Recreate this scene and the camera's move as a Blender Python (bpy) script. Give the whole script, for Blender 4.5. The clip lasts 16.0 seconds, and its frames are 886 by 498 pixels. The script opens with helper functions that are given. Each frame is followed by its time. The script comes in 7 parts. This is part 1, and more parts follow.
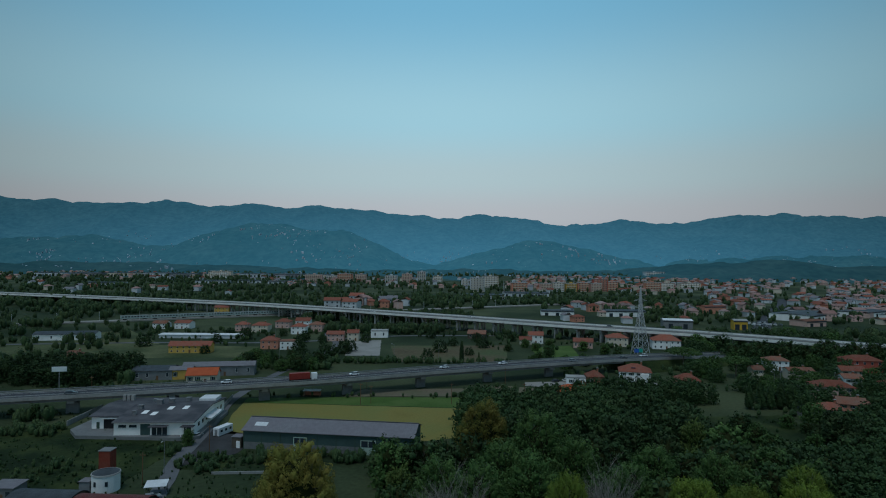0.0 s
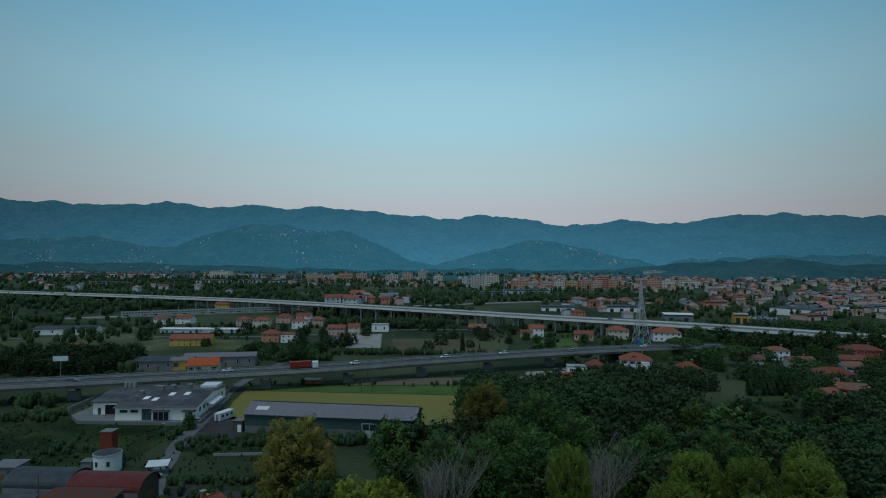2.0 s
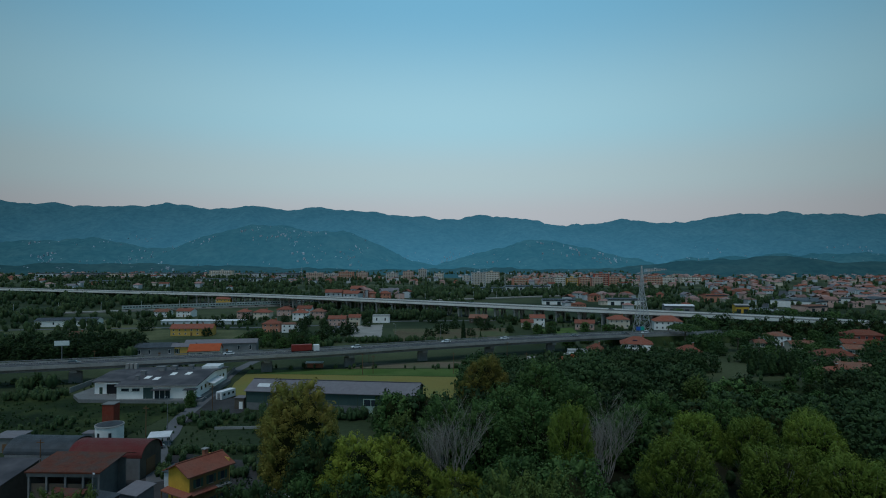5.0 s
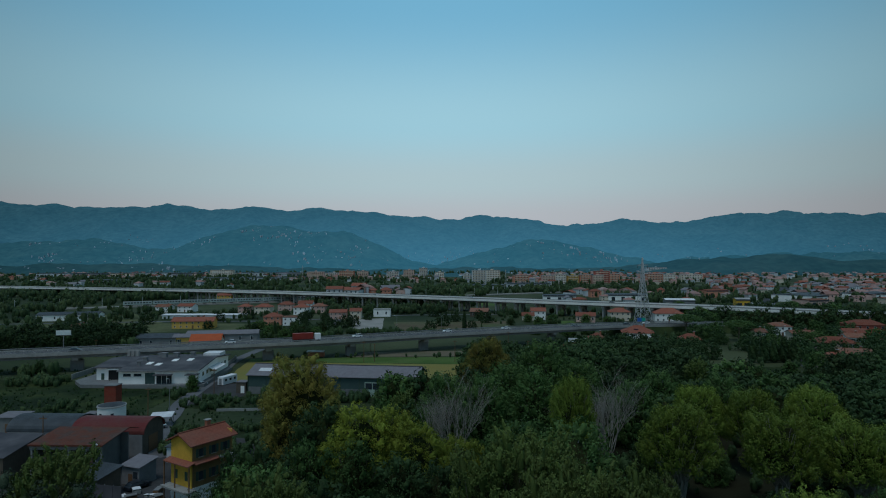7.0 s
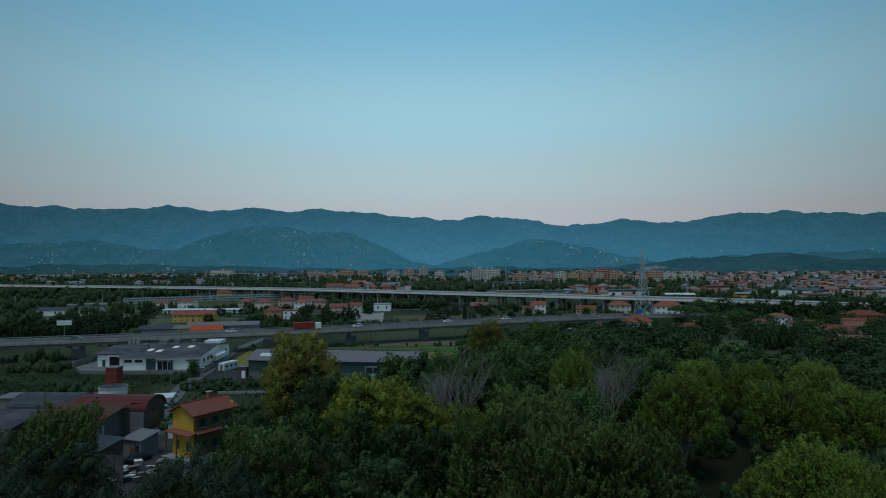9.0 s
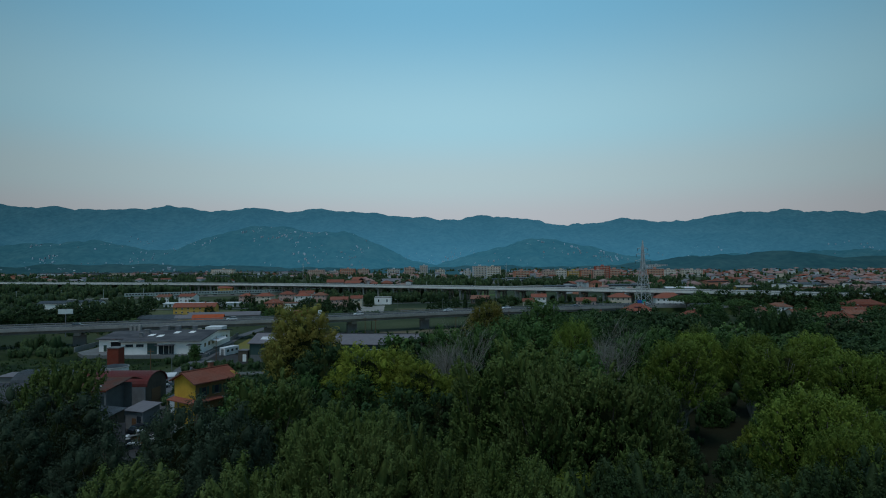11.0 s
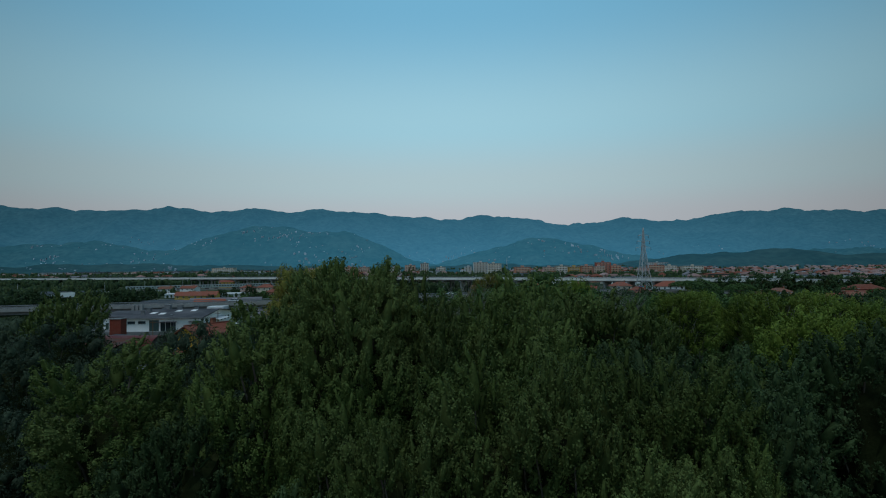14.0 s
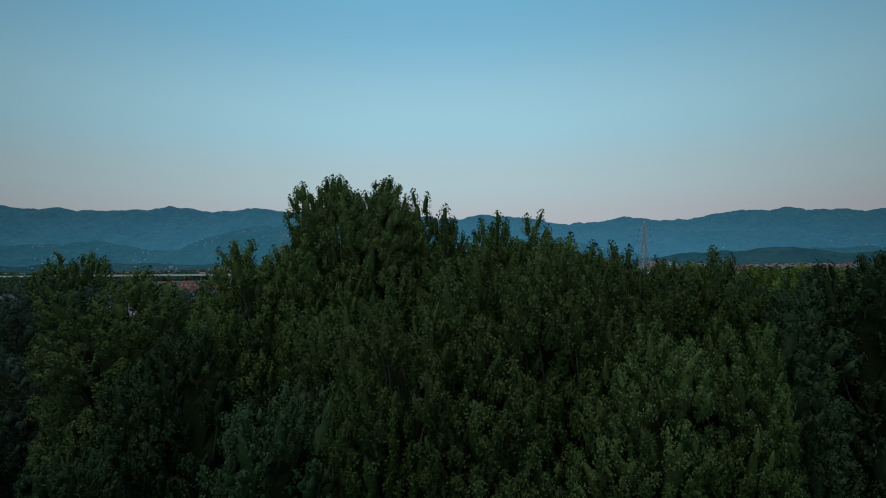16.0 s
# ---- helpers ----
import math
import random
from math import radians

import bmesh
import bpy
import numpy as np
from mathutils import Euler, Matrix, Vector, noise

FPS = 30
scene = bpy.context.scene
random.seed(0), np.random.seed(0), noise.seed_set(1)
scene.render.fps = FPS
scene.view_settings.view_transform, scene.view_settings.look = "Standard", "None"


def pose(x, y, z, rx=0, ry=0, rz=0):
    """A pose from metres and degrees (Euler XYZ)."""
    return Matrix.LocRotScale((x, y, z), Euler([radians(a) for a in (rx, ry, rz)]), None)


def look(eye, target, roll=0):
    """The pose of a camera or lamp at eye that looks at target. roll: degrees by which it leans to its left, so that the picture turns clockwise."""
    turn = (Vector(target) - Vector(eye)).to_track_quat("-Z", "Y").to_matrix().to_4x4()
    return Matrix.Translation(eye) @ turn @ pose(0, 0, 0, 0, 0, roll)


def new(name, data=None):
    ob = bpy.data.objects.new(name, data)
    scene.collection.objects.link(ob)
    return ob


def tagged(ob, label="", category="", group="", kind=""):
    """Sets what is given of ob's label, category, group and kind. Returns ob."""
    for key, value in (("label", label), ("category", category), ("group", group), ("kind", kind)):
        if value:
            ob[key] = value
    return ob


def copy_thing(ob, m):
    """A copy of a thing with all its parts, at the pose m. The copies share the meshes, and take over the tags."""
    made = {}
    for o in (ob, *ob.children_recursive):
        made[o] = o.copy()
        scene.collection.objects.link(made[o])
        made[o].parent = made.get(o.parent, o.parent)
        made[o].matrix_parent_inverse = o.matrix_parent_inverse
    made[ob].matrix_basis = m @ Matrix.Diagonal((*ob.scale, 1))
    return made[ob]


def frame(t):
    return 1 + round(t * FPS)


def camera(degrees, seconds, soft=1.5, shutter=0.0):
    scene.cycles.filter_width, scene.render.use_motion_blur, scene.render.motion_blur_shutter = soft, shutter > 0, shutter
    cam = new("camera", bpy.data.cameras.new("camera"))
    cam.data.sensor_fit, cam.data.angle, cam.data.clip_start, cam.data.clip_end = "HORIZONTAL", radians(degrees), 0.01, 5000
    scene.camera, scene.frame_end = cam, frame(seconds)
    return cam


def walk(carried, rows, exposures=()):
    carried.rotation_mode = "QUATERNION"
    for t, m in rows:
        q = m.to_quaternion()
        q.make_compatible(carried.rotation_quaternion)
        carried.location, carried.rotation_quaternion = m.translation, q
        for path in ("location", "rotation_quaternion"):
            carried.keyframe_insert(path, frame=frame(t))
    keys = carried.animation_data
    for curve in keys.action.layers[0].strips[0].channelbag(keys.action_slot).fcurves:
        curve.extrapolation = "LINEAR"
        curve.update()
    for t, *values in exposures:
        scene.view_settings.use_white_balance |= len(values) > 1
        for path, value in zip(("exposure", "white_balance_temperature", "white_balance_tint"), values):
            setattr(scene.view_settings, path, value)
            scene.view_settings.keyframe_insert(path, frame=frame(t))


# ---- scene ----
cam = camera(72.0, 16.0, soft=1.05)
# seconds, place, pitch above level, heading, roll
PATH = [
    (0, 0.00, 0.00, 60.00, 0.782, -0.000, 0.449),
    (0.5, 0.02, -0.06, 58.57, 0.813, 0.018, 0.401),
    (1, 0.03, -0.11, 57.15, 0.846, 0.039, 0.350),
    (1.5, 0.03, -0.16, 55.75, 0.879, 0.043, 0.300),
    (2, 0.03, -0.18, 54.39, 0.910, 0.044, 0.257),
    (2.5, 0.01, -0.19, 53.06, 0.936, 0.047, 0.217),
    (3, -0.01, -0.19, 51.75, 0.964, 0.059, 0.175),
    (3.5, -0.03, -0.19, 50.46, 0.987, 0.072, 0.132),
    (4, -0.04, -0.20, 49.15, 1.009, 0.071, 0.092),
    (6.5, -0.19, -0.36, 42.49, 1.107, 0.107, -0.113),
    (7, -0.25, -0.41, 41.15, 1.137, 0.120, -0.150),
    (7.5, -0.30, -0.45, 39.82, 1.183, 0.123, -0.189),
    (8, -0.32, -0.51, 38.50, 1.218, 0.121, -0.227),
    (10.5, -0.32, -0.90, 31.87, 1.302, 0.152, -0.436),
    (11, -0.32, -0.97, 30.45, 1.311, 0.163, -0.463),
    (11.5, -0.34, -1.04, 29.04, 1.319, 0.174, -0.484),
    (12, -0.37, -1.09, 27.68, 1.332, 0.180, -0.505),
    (12.5, -0.43, -1.15, 26.34, 1.348, 0.194, -0.533),
    (13, -0.45, -1.18, 25.01, 1.372, 0.197, -0.569),
    (13.5, -0.46, -1.21, 23.65, 1.401, 0.205, -0.606),
    (14, -0.49, -1.25, 22.27, 1.418, 0.221, -0.637),
    (14.5, -0.53, -1.27, 20.89, 1.419, 0.243, -0.660),
    (15, -0.49, -1.30, 19.63, 1.413, 0.259, -0.676),
    (15.5, -0.47, -1.28, 18.67, 1.430, 0.281, -0.689),
    (16, -0.59, -1.27, 17.79, 1.443, 0.313, -0.706),
]
walk(cam, [(t, pose(x, y, z, 90 + p, 0, h) @ pose(0, 0, 0, 0, 0, r)) for t, x, y, z, p, h, r in PATH],
     exposures=[(0.0, -0.05), (16.0, -0.05)])

# ---- dusk sky: the sun has just set behind the camera ----
world = bpy.data.worlds.new("dusk")
scene.world = world
world.use_nodes = True
wn, wl = world.node_tree.nodes, world.node_tree.links
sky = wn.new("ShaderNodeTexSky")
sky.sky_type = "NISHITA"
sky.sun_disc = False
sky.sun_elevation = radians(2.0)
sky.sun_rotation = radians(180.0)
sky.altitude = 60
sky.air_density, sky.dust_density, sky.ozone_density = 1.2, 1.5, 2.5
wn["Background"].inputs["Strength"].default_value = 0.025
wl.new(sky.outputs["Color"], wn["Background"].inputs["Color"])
# the pale pink band over the horizon and the deepening blue above it
where = wn.new("ShaderNodeTexCoord")
axes = wn.new("ShaderNodeSeparateXYZ")
wl.new(where.outputs["Generated"], axes.inputs[0])
ramp = wn.new("ShaderNodeValToRGB")
ramp.color_ramp.interpolation = "EASE"
stops = ramp.color_ramp.elements
stops[0].position, stops[0].color = 0.0, (0.280, 0.335, 0.38, 1)
stops[1].position, stops[1].color = 1.0, (0.09, 0.17, 0.27, 1)
for at, col in ((0.07, (0.360, 0.395, 0.44)), (0.13, (0.335, 0.45, 0.495)), (0.22, (0.275, 0.485, 0.58)), (0.40, (0.14, 0.36, 0.52)), (0.60, (0.11, 0.24, 0.36))):
    e = stops.new(at)
    e.color = (*col, 1)
wl.new(axes.outputs["Z"], ramp.inputs[0])
band = wn.new("ShaderNodeBackground")
# the sky is dimmed to both sides, in place of the lens's darker edges
side = wn.new("ShaderNodeMath")
side.operation = "MULTIPLY"
wl.new(axes.outputs["X"], side.inputs[0])
wl.new(axes.outputs["X"], side.inputs[1])
side_fade = wn.new("ShaderNodeMapRange")
side_fade.inputs[1].default_value, side_fade.inputs[2].default_value, side_fade.inputs[3].default_value, side_fade.inputs[4].default_value = 0.0, 0.40, 1.18, 0.66
wl.new(side.outputs[0], side_fade.inputs[0])
wl.new(side_fade.outputs[0], band.inputs["Strength"])
wl.new(ramp.outputs[0], band.inputs["Color"])
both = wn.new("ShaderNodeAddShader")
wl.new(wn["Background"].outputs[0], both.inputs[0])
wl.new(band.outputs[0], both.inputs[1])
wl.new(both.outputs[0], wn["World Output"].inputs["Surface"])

# added lamp, high overhead though the sun has set, to light crown tops
sun_data = bpy.data.lights.new("afterglow", "SUN")
sun_data.energy, sun_data.angle, sun_data.color = 1.05, radians(20), (0.88, 0.96, 1.0)
sun = new("afterglow", sun_data)
sun.matrix_world = look((-70, -130, 380), (0, 0, 0))


# ---- materials ----
def material(name, color, rough=0.8, metal=0.0, var=0.25, scale=4.0, big=0.15, big_scale=0.3, bump=0.2, bump_scale=None,
             tint=None, spec=0.12, by_object=0.0, by_island=0.0, waves=0.0, wave_axis="X"):
    """Two scales of noise in the colour, a fine relief, and differences from piece to piece."""
    m = bpy.data.materials.new(name)
    m.use_nodes = True
    n, l = m.node_tree.nodes, m.node_tree.links
    b = n["Principled BSDF"]
    b.inputs["Roughness"].default_value = rough
    b.inputs["Metallic"].default_value = metal
    b.inputs["Specular IOR Level"].default_value = spec
    co = n.new("ShaderNodeTexCoord")
    geo = n.new("ShaderNodeNewGeometry")

    def noise_node(s, detail=4.0):
        t = n.new("ShaderNodeTexNoise")
        t.inputs["Scale"].default_value, t.inputs["Detail"].default_value = s, detail
        l.new(geo.outputs["Position"], t.inputs["Vector"])
        return t

    def math_node(op, a, k):
        t = n.new("ShaderNodeMath")
        t.operation = op
        l.new(a, t.inputs[0])
        if isinstance(k, (int, float)):
            t.inputs[1].default_value = k
        else:
            l.new(k, t.inputs[1])
        return t.outputs[0]

    fine, broad = noise_node(scale), noise_node(big_scale, 3.0)
    value = math_node("ADD", math_node("MULTIPLY", math_node("SUBTRACT", fine.outputs["Fac"], 0.5), 2 * var),
                      math_node("MULTIPLY", math_node("SUBTRACT", broad.outputs["Fac"], 0.5), 4 * big))
    if by_island:
        value = math_node("ADD", value, math_node("MULTIPLY", math_node("SUBTRACT", geo.outputs["Random Per Island"], 0.5), 2 * by_island))
    if by_object:
        info = n.new("ShaderNodeObjectInfo")
        value = math_node("ADD", value, math_node("MULTIPLY", math_node("SUBTRACT", info.outputs["Random"], 0.5), 2 * by_object))
    value = math_node("ADD", value, 1.0)
    base = n.new("ShaderNodeMix")
    base.data_type = "RGBA"
    base.inputs[6].default_value = (*color, 1)
    base.inputs[7].default_value = (*(tint or color), 1)
    spread = n.new("ShaderNodeMapRange")
    spread.inputs[1].default_value, spread.inputs[2].default_value = 0.4, 0.62
    l.new(broad.outputs["Fac"], spread.inputs[0])
    l.new(spread.outputs[0], base.inputs[0])
    mul = n.new("ShaderNodeVectorMath")
    mul.operation = "SCALE"
    l.new(base.outputs[2], mul.inputs[0])
    l.new(value, mul.inputs["Scale"])
    l.new(mul.outputs[0], b.inputs["Base Color"])
    height = fine.outputs["Fac"]
    if waves:
        w = n.new("ShaderNodeTexWave")
        w.bands_direction = wave_axis
        w.inputs["Scale"].default_value = waves
        l.new(co.outputs["Object"], w.inputs["Vector"])
        height = math_node("ADD", math_node("MULTIPLY", fine.outputs["Fac"], 0.4), w.outputs["Fac"])
    if bump:
        bp = n.new("ShaderNodeBump")
        bp.inputs["Strength"].default_value, bp.inputs["Distance"].default_value = bump, 0.05
        l.new(height, bp.inputs["Height"])
        l.new(bp.outputs[0], b.inputs["Normal"])
    return m


def leaf_material(name, color, tint, spread=0.25, rough=0.65, glow=0.05, spec=0.10):
    m = material(name, color, rough, 0, 0.45, 7.0, 0.2, 0.22, 0.6, None, tint, spec, 0.28, spread)
    n, l = m.node_tree.nodes, m.node_tree.links
    b, out = n["Principled BSDF"], n["Material Output"]
    thin = n.new("ShaderNodeBsdfTranslucent")
    l.new(b.inputs["Base Color"].links[0].from_socket, thin.inputs["Color"])
    mix = n.new("ShaderNodeMixShader")
    mix.inputs[0].default_value = glow
    l.new(b.outputs[0], mix.inputs[1])
    l.new(thin.outputs[0], mix.inputs[2])
    l.new(mix.outputs[0], out.inputs["Surface"])
    return m


def glass_material(name):
    return material(name, (0.03, 0.04, 0.05), 0.08, 0, 0.1, 2.0, 0.1, 0.5, 0, None, None, 0.6)


M = {}
M["poplar"] = leaf_material("poplar leaves", (0.066, 0.100, 0.024), (0.074, 0.102, 0.030), 0.10)
M["poplar_dark"] = leaf_material("dark poplar leaves", (0.036, 0.066, 0.022), (0.042, 0.068, 0.026), 0.10)
# near-black leaf copy: the shade inside the crowns put into the colour
M["inner"] = leaf_material("shaded inner leaves", (0.020, 0.028, 0.010), (0.024, 0.028, 0.012), 0.2, 0.95, 0.0, 0.0)
M["olive"] = leaf_material("yellow-green leaves", (0.130, 0.182, 0.028), (0.108, 0.164, 0.030), 0.12)
M["gold"] = leaf_material("golden green leaves", (0.175, 0.205, 0.028), (0.125, 0.165, 0.026), 0.15)
M["rust"] = leaf_material("rusty green leaves", (0.17, 0.145, 0.034), (0.125, 0.13, 0.03), 0.16)
M["willow"] = leaf_material("grey-green leaves", (0.044, 0.066, 0.040), (0.038, 0.060, 0.036), 0.15)
M["dark"] = leaf_material("dark green leaves", (0.027, 0.055, 0.021), (0.036, 0.064, 0.022), 0.2)
M["green"] = leaf_material("mid green leaves", (0.048, 0.098, 0.028), (0.058, 0.102, 0.030), 0.2)
M["woods"] = leaf_material("far leaves", (0.034, 0.064, 0.026), (0.048, 0.073, 0.028), 0.3)
M["bark"] = material("bark", (0.12, 0.10, 0.08), 0.9, 0, 0.4, 8, 0.2, 0.5, 0.6)
M["pale_bark"] = material("pale bark", (0.25, 0.235, 0.205), 0.85, 0, 0.3, 8, 0.2, 0.5, 0.4)
M["ground"] = material("meadow", (0.025, 0.041, 0.018), 0.95, 0, 0.55, 0.7, 0.4, 0.012, 1.0, None, (0.052, 0.064, 0.031), 0.1)
M["rough_grass"] = material("rough grass", (0.014, 0.027, 0.009), 0.95, 0, 0.7, 0.9, 0.45, 0.07, 1.0, None, (0.030, 0.042, 0.013), 0.1)
M["pasture"] = material("pale pasture", (0.058, 0.078, 0.034), 0.95, 0, 0.5, 0.5, 0.35, 0.03, 0.8, None, (0.088, 0.094, 0.045), 0.1)
M["fallow"] = material("weedy fallow", (0.115, 0.092, 0.055), 0.95, 0, 0.5, 0.5, 0.35, 0.03, 0.8, None, (0.062, 0.078, 0.036), 0.1)
M["litter"] = material("shade-dark leaf litter", (0.020, 0.020, 0.011), 0.95, 0, 0.5, 2.5, 0.4, 0.2, 0.8, None, (0.014, 0.017, 0.009), 0.05)
M["lawn"] = material("green strip", (0.06, 0.11, 0.024), 0.95, 0, 0.4, 1.5, 0.2, 0.08, 0.6, None, (0.07, 0.11, 0.03))
M["crop"] = material("ripe crop", (0.21, 0.175, 0.05), 0.95, 0, 0.3, 1.4, 0.2, 0.05, 0.8, None, (0.15, 0.15, 0.045))
M["soil"] = material("ploughed soil", (0.15, 0.125, 0.088), 0.95, 0, 0.3, 0.8, 0.2, 0.06, 0.8, None, (0.10, 0.10, 0.06))
M["gravel"] = material("pale gravel", (0.26, 0.25, 0.23), 0.95, 0, 0.25, 2, 0.2, 0.1, 0.4)
M["asphalt"] = material("asphalt", (0.055, 0.058, 0.065), 0.9, 0, 0.2, 3, 0.15, 0.08, 0.2)
M["motorway"] = material("worn pale asphalt", (0.20, 0.21, 0.215), 0.9, 0, 0.15, 1, 0.15, 0.05, 0.2)
M["lane"] = material("worn lane", (0.115, 0.118, 0.125), 0.95, 0, 0.25, 2, 0.2, 0.12, 0.3)
M["concrete"] = material("weathered concrete", (0.27, 0.27, 0.26), 0.9, 0, 0.2, 1.2, 0.18, 0.15, 0.2)
M["concrete_pale"] = material("pale concrete", (0.64, 0.65, 0.62), 0.9, 0, 0.15, 1.2, 0.15, 0.1, 0.15)
M["yard"] = material("trodden yard", (0.045, 0.045, 0.046), 0.95, 0, 0.4, 1.5, 0.4, 0.15, 0.5)
M["concrete_dark"] = material("stained concrete", (0.16, 0.165, 0.165), 0.9, 0, 0.25, 1.0, 0.2, 0.15, 0.2)
M["paint_line"] = material("road paint", (0.55, 0.55, 0.53), 0.8, 0, 0.3, 3)
M["rail_metal"] = material("galvanised steel", (0.22, 0.23, 0.24), 0.55, 0.5, 0.15, 3)
M["lattice"] = material("painted lattice steel", (0.46, 0.47, 0.48), 0.6, 0.3, 0.15, 3)
M["white"] = material("white plaster", (0.80, 0.79, 0.77), 0.85, 0, 0.08, 2, 0.08, 0.3, 0.1)
M["cream"] = material("cream plaster", (0.60, 0.52, 0.42), 0.85, 0, 0.1, 2, 0.1, 0.3, 0.1)
M["pink"] = material("pink plaster", (0.55, 0.36, 0.31), 0.85, 0, 0.1, 2, 0.1, 0.3, 0.1)
M["ochre"] = material("ochre plaster", (0.55, 0.34, 0.09), 0.85, 0, 0.12, 2, 0.12, 0.3, 0.1)
M["yellow"] = material("yellow plaster", (0.56, 0.33, 0.05), 0.85, 0, 0.15, 2, 0.15, 0.4, 0.1)
M["ochre_worn"] = material("worn ochre plaster", (0.20, 0.125, 0.055), 0.85, 0, 0.2, 2, 0.2, 0.4, 0.1)
M["tan"] = material("tan plaster", (0.10, 0.082, 0.065), 0.85, 0, 0.2, 2, 0.2, 0.4, 0.1)
M["orange_wall"] = material("orange plaster", (0.56, 0.24, 0.16), 0.85, 0, 0.1, 1, 0.1, 0.1, 0.1)
M["red_wall"] = material("brick red plaster", (0.42, 0.10, 0.07), 0.85, 0, 0.1, 1, 0.1, 0.1, 0.1)
M["grey_wall"] = material("grey plaster", (0.19, 0.195, 0.20), 0.85, 0, 0.2, 1.5, 0.2, 0.3, 0.1)
M["brick"] = material("brick", (0.30, 0.12, 0.075), 0.9, 0, 0.3, 6, 0.15, 0.5, 0.3)
M["rust_red"] = material("rust-red sheet", (0.22, 0.048, 0.03), 0.8, 0.1, 0.25, 2, 0.25, 0.5, 0.3, None, (0.16, 0.045, 0.03))
M["tile"] = material("terracotta tiles", (0.25, 0.085, 0.058), 0.95, 0, 0.3, 2.5, 0.18, 0.4, 0.5, None, (0.20, 0.085, 0.062), 0.05, 0.2, 0, 5.0)
M["tile_orange"] = material("new orange tiles", (0.42, 0.095, 0.04), 0.85, 0, 0.15, 2.5, 0.08, 0.4, 0.5, None, None, 0.12, 0, 0, 5.0)
M["tile_brown"] = material("brown tiles", (0.22, 0.095, 0.065), 0.95, 0, 0.3, 2.5, 0.18, 0.4, 0.5, None, (0.17, 0.10, 0.075), 0.05, 0.2, 0, 5.0)
M["rusty_sheet"] = material("rusty corrugated sheet", (0.15, 0.052, 0.034), 0.8, 0.2, 0.35, 1.5, 0.3, 0.4, 0.5, None, (0.08, 0.05, 0.042), 0.12, 0, 0, 4.0)
M["red_sheet"] = material("dark red corrugated sheet", (0.15, 0.022, 0.02), 0.6, 0.2, 0.2, 1.5, 0.2, 0.4, 0.5, None, (0.12, 0.03, 0.025), 0.3, 0, 0, 4.0)
M["grey_sheet"] = material("grey corrugated sheet", (0.062, 0.070, 0.078), 0.6, 0.3, 0.15, 1.5, 0.2, 0.4, 0.4, None, (0.065, 0.075, 0.085), 0.12, 0, 0, 4.0)
M["slate_sheet"] = material("slate-grey roofing", (0.058, 0.058, 0.066), 0.75, 0, 0.2, 0.8, 0.2, 0.15, 0.3, None, (0.088, 0.085, 0.092))
M["fibre_roof"] = material("weathered fibre-cement roofing", (0.20, 0.195, 0.21), 0.85, 0, 0.25, 0.8, 0.22, 0.12, 0.5, None, (0.16, 0.15, 0.165), 0.12, 0, 0, 3.0)
M["dark_green_sheet"] = material("dark green cladding", (0.05, 0.085, 0.08), 0.7, 0, 0.15, 1, 0.15, 0.2, 0.2)
M["pale_green"] = material("pale green door", (0.34, 0.44, 0.38), 0.7, 0, 0.1)
M["flat_roof"] = material("flat roofing", (0.30, 0.30, 0.29), 0.9, 0, 0.2, 0.6, 0.2, 0.1, 0.1)
M["glass"] = glass_material("window glass")
M["shutter"] = material("dark green shutter", (0.05, 0.08, 0.06), 0.7, 0, 0.15)
M["wood"] = material("brown wood", (0.16, 0.09, 0.05), 0.8, 0, 0.3)
M["bay_shade"] = material("painted unlit interior", (0.02, 0.02, 0.022), 0.95, 0, 0.1)
M["solar"] = material("solar panel", (0.03, 0.04, 0.09), 0.25, 0.2, 0.05)
M["car_white"] = material("white car paint", (0.70, 0.71, 0.72), 0.3, 0, 0.02, 1, 0, 1, 0, None, None, 0.5)
M["car_grey"] = material("grey car paint", (0.22, 0.24, 0.26), 0.3, 0.3, 0.02, 1, 0, 1, 0, None, None, 0.5)
M["car_dark"] = material("dark car paint", (0.03, 0.035, 0.045), 0.3, 0.2, 0.02, 1, 0, 1, 0, None, None, 0.5)
M["car_red"] = material("red lorry paint", (0.22, 0.035, 0.028), 0.5, 0, 0.08, 1, 0.1, 0.5, 0)
M["rubber"] = material("tyre rubber", (0.02, 0.02, 0.02), 0.9, 0, 0.1)
M["sign_face"] = material("pale sign face", (0.55, 0.62, 0.62), 0.6, 0, 0.08)
M["sign_green"] = material("green sign face", (0.02, 0.32, 0.24), 0.5, 0, 0.05)
M["sign_blue"] = material("blue sign face", (0.03, 0.12, 0.45), 0.5, 0, 0.05)
M["train_body"] = material("green-white train", (0.30, 0.37, 0.36), 0.5, 0.2, 0.1)
M["tarp"] = material("white sheeting", (0.62, 0.63, 0.64), 0.6, 0, 0.15, 2)


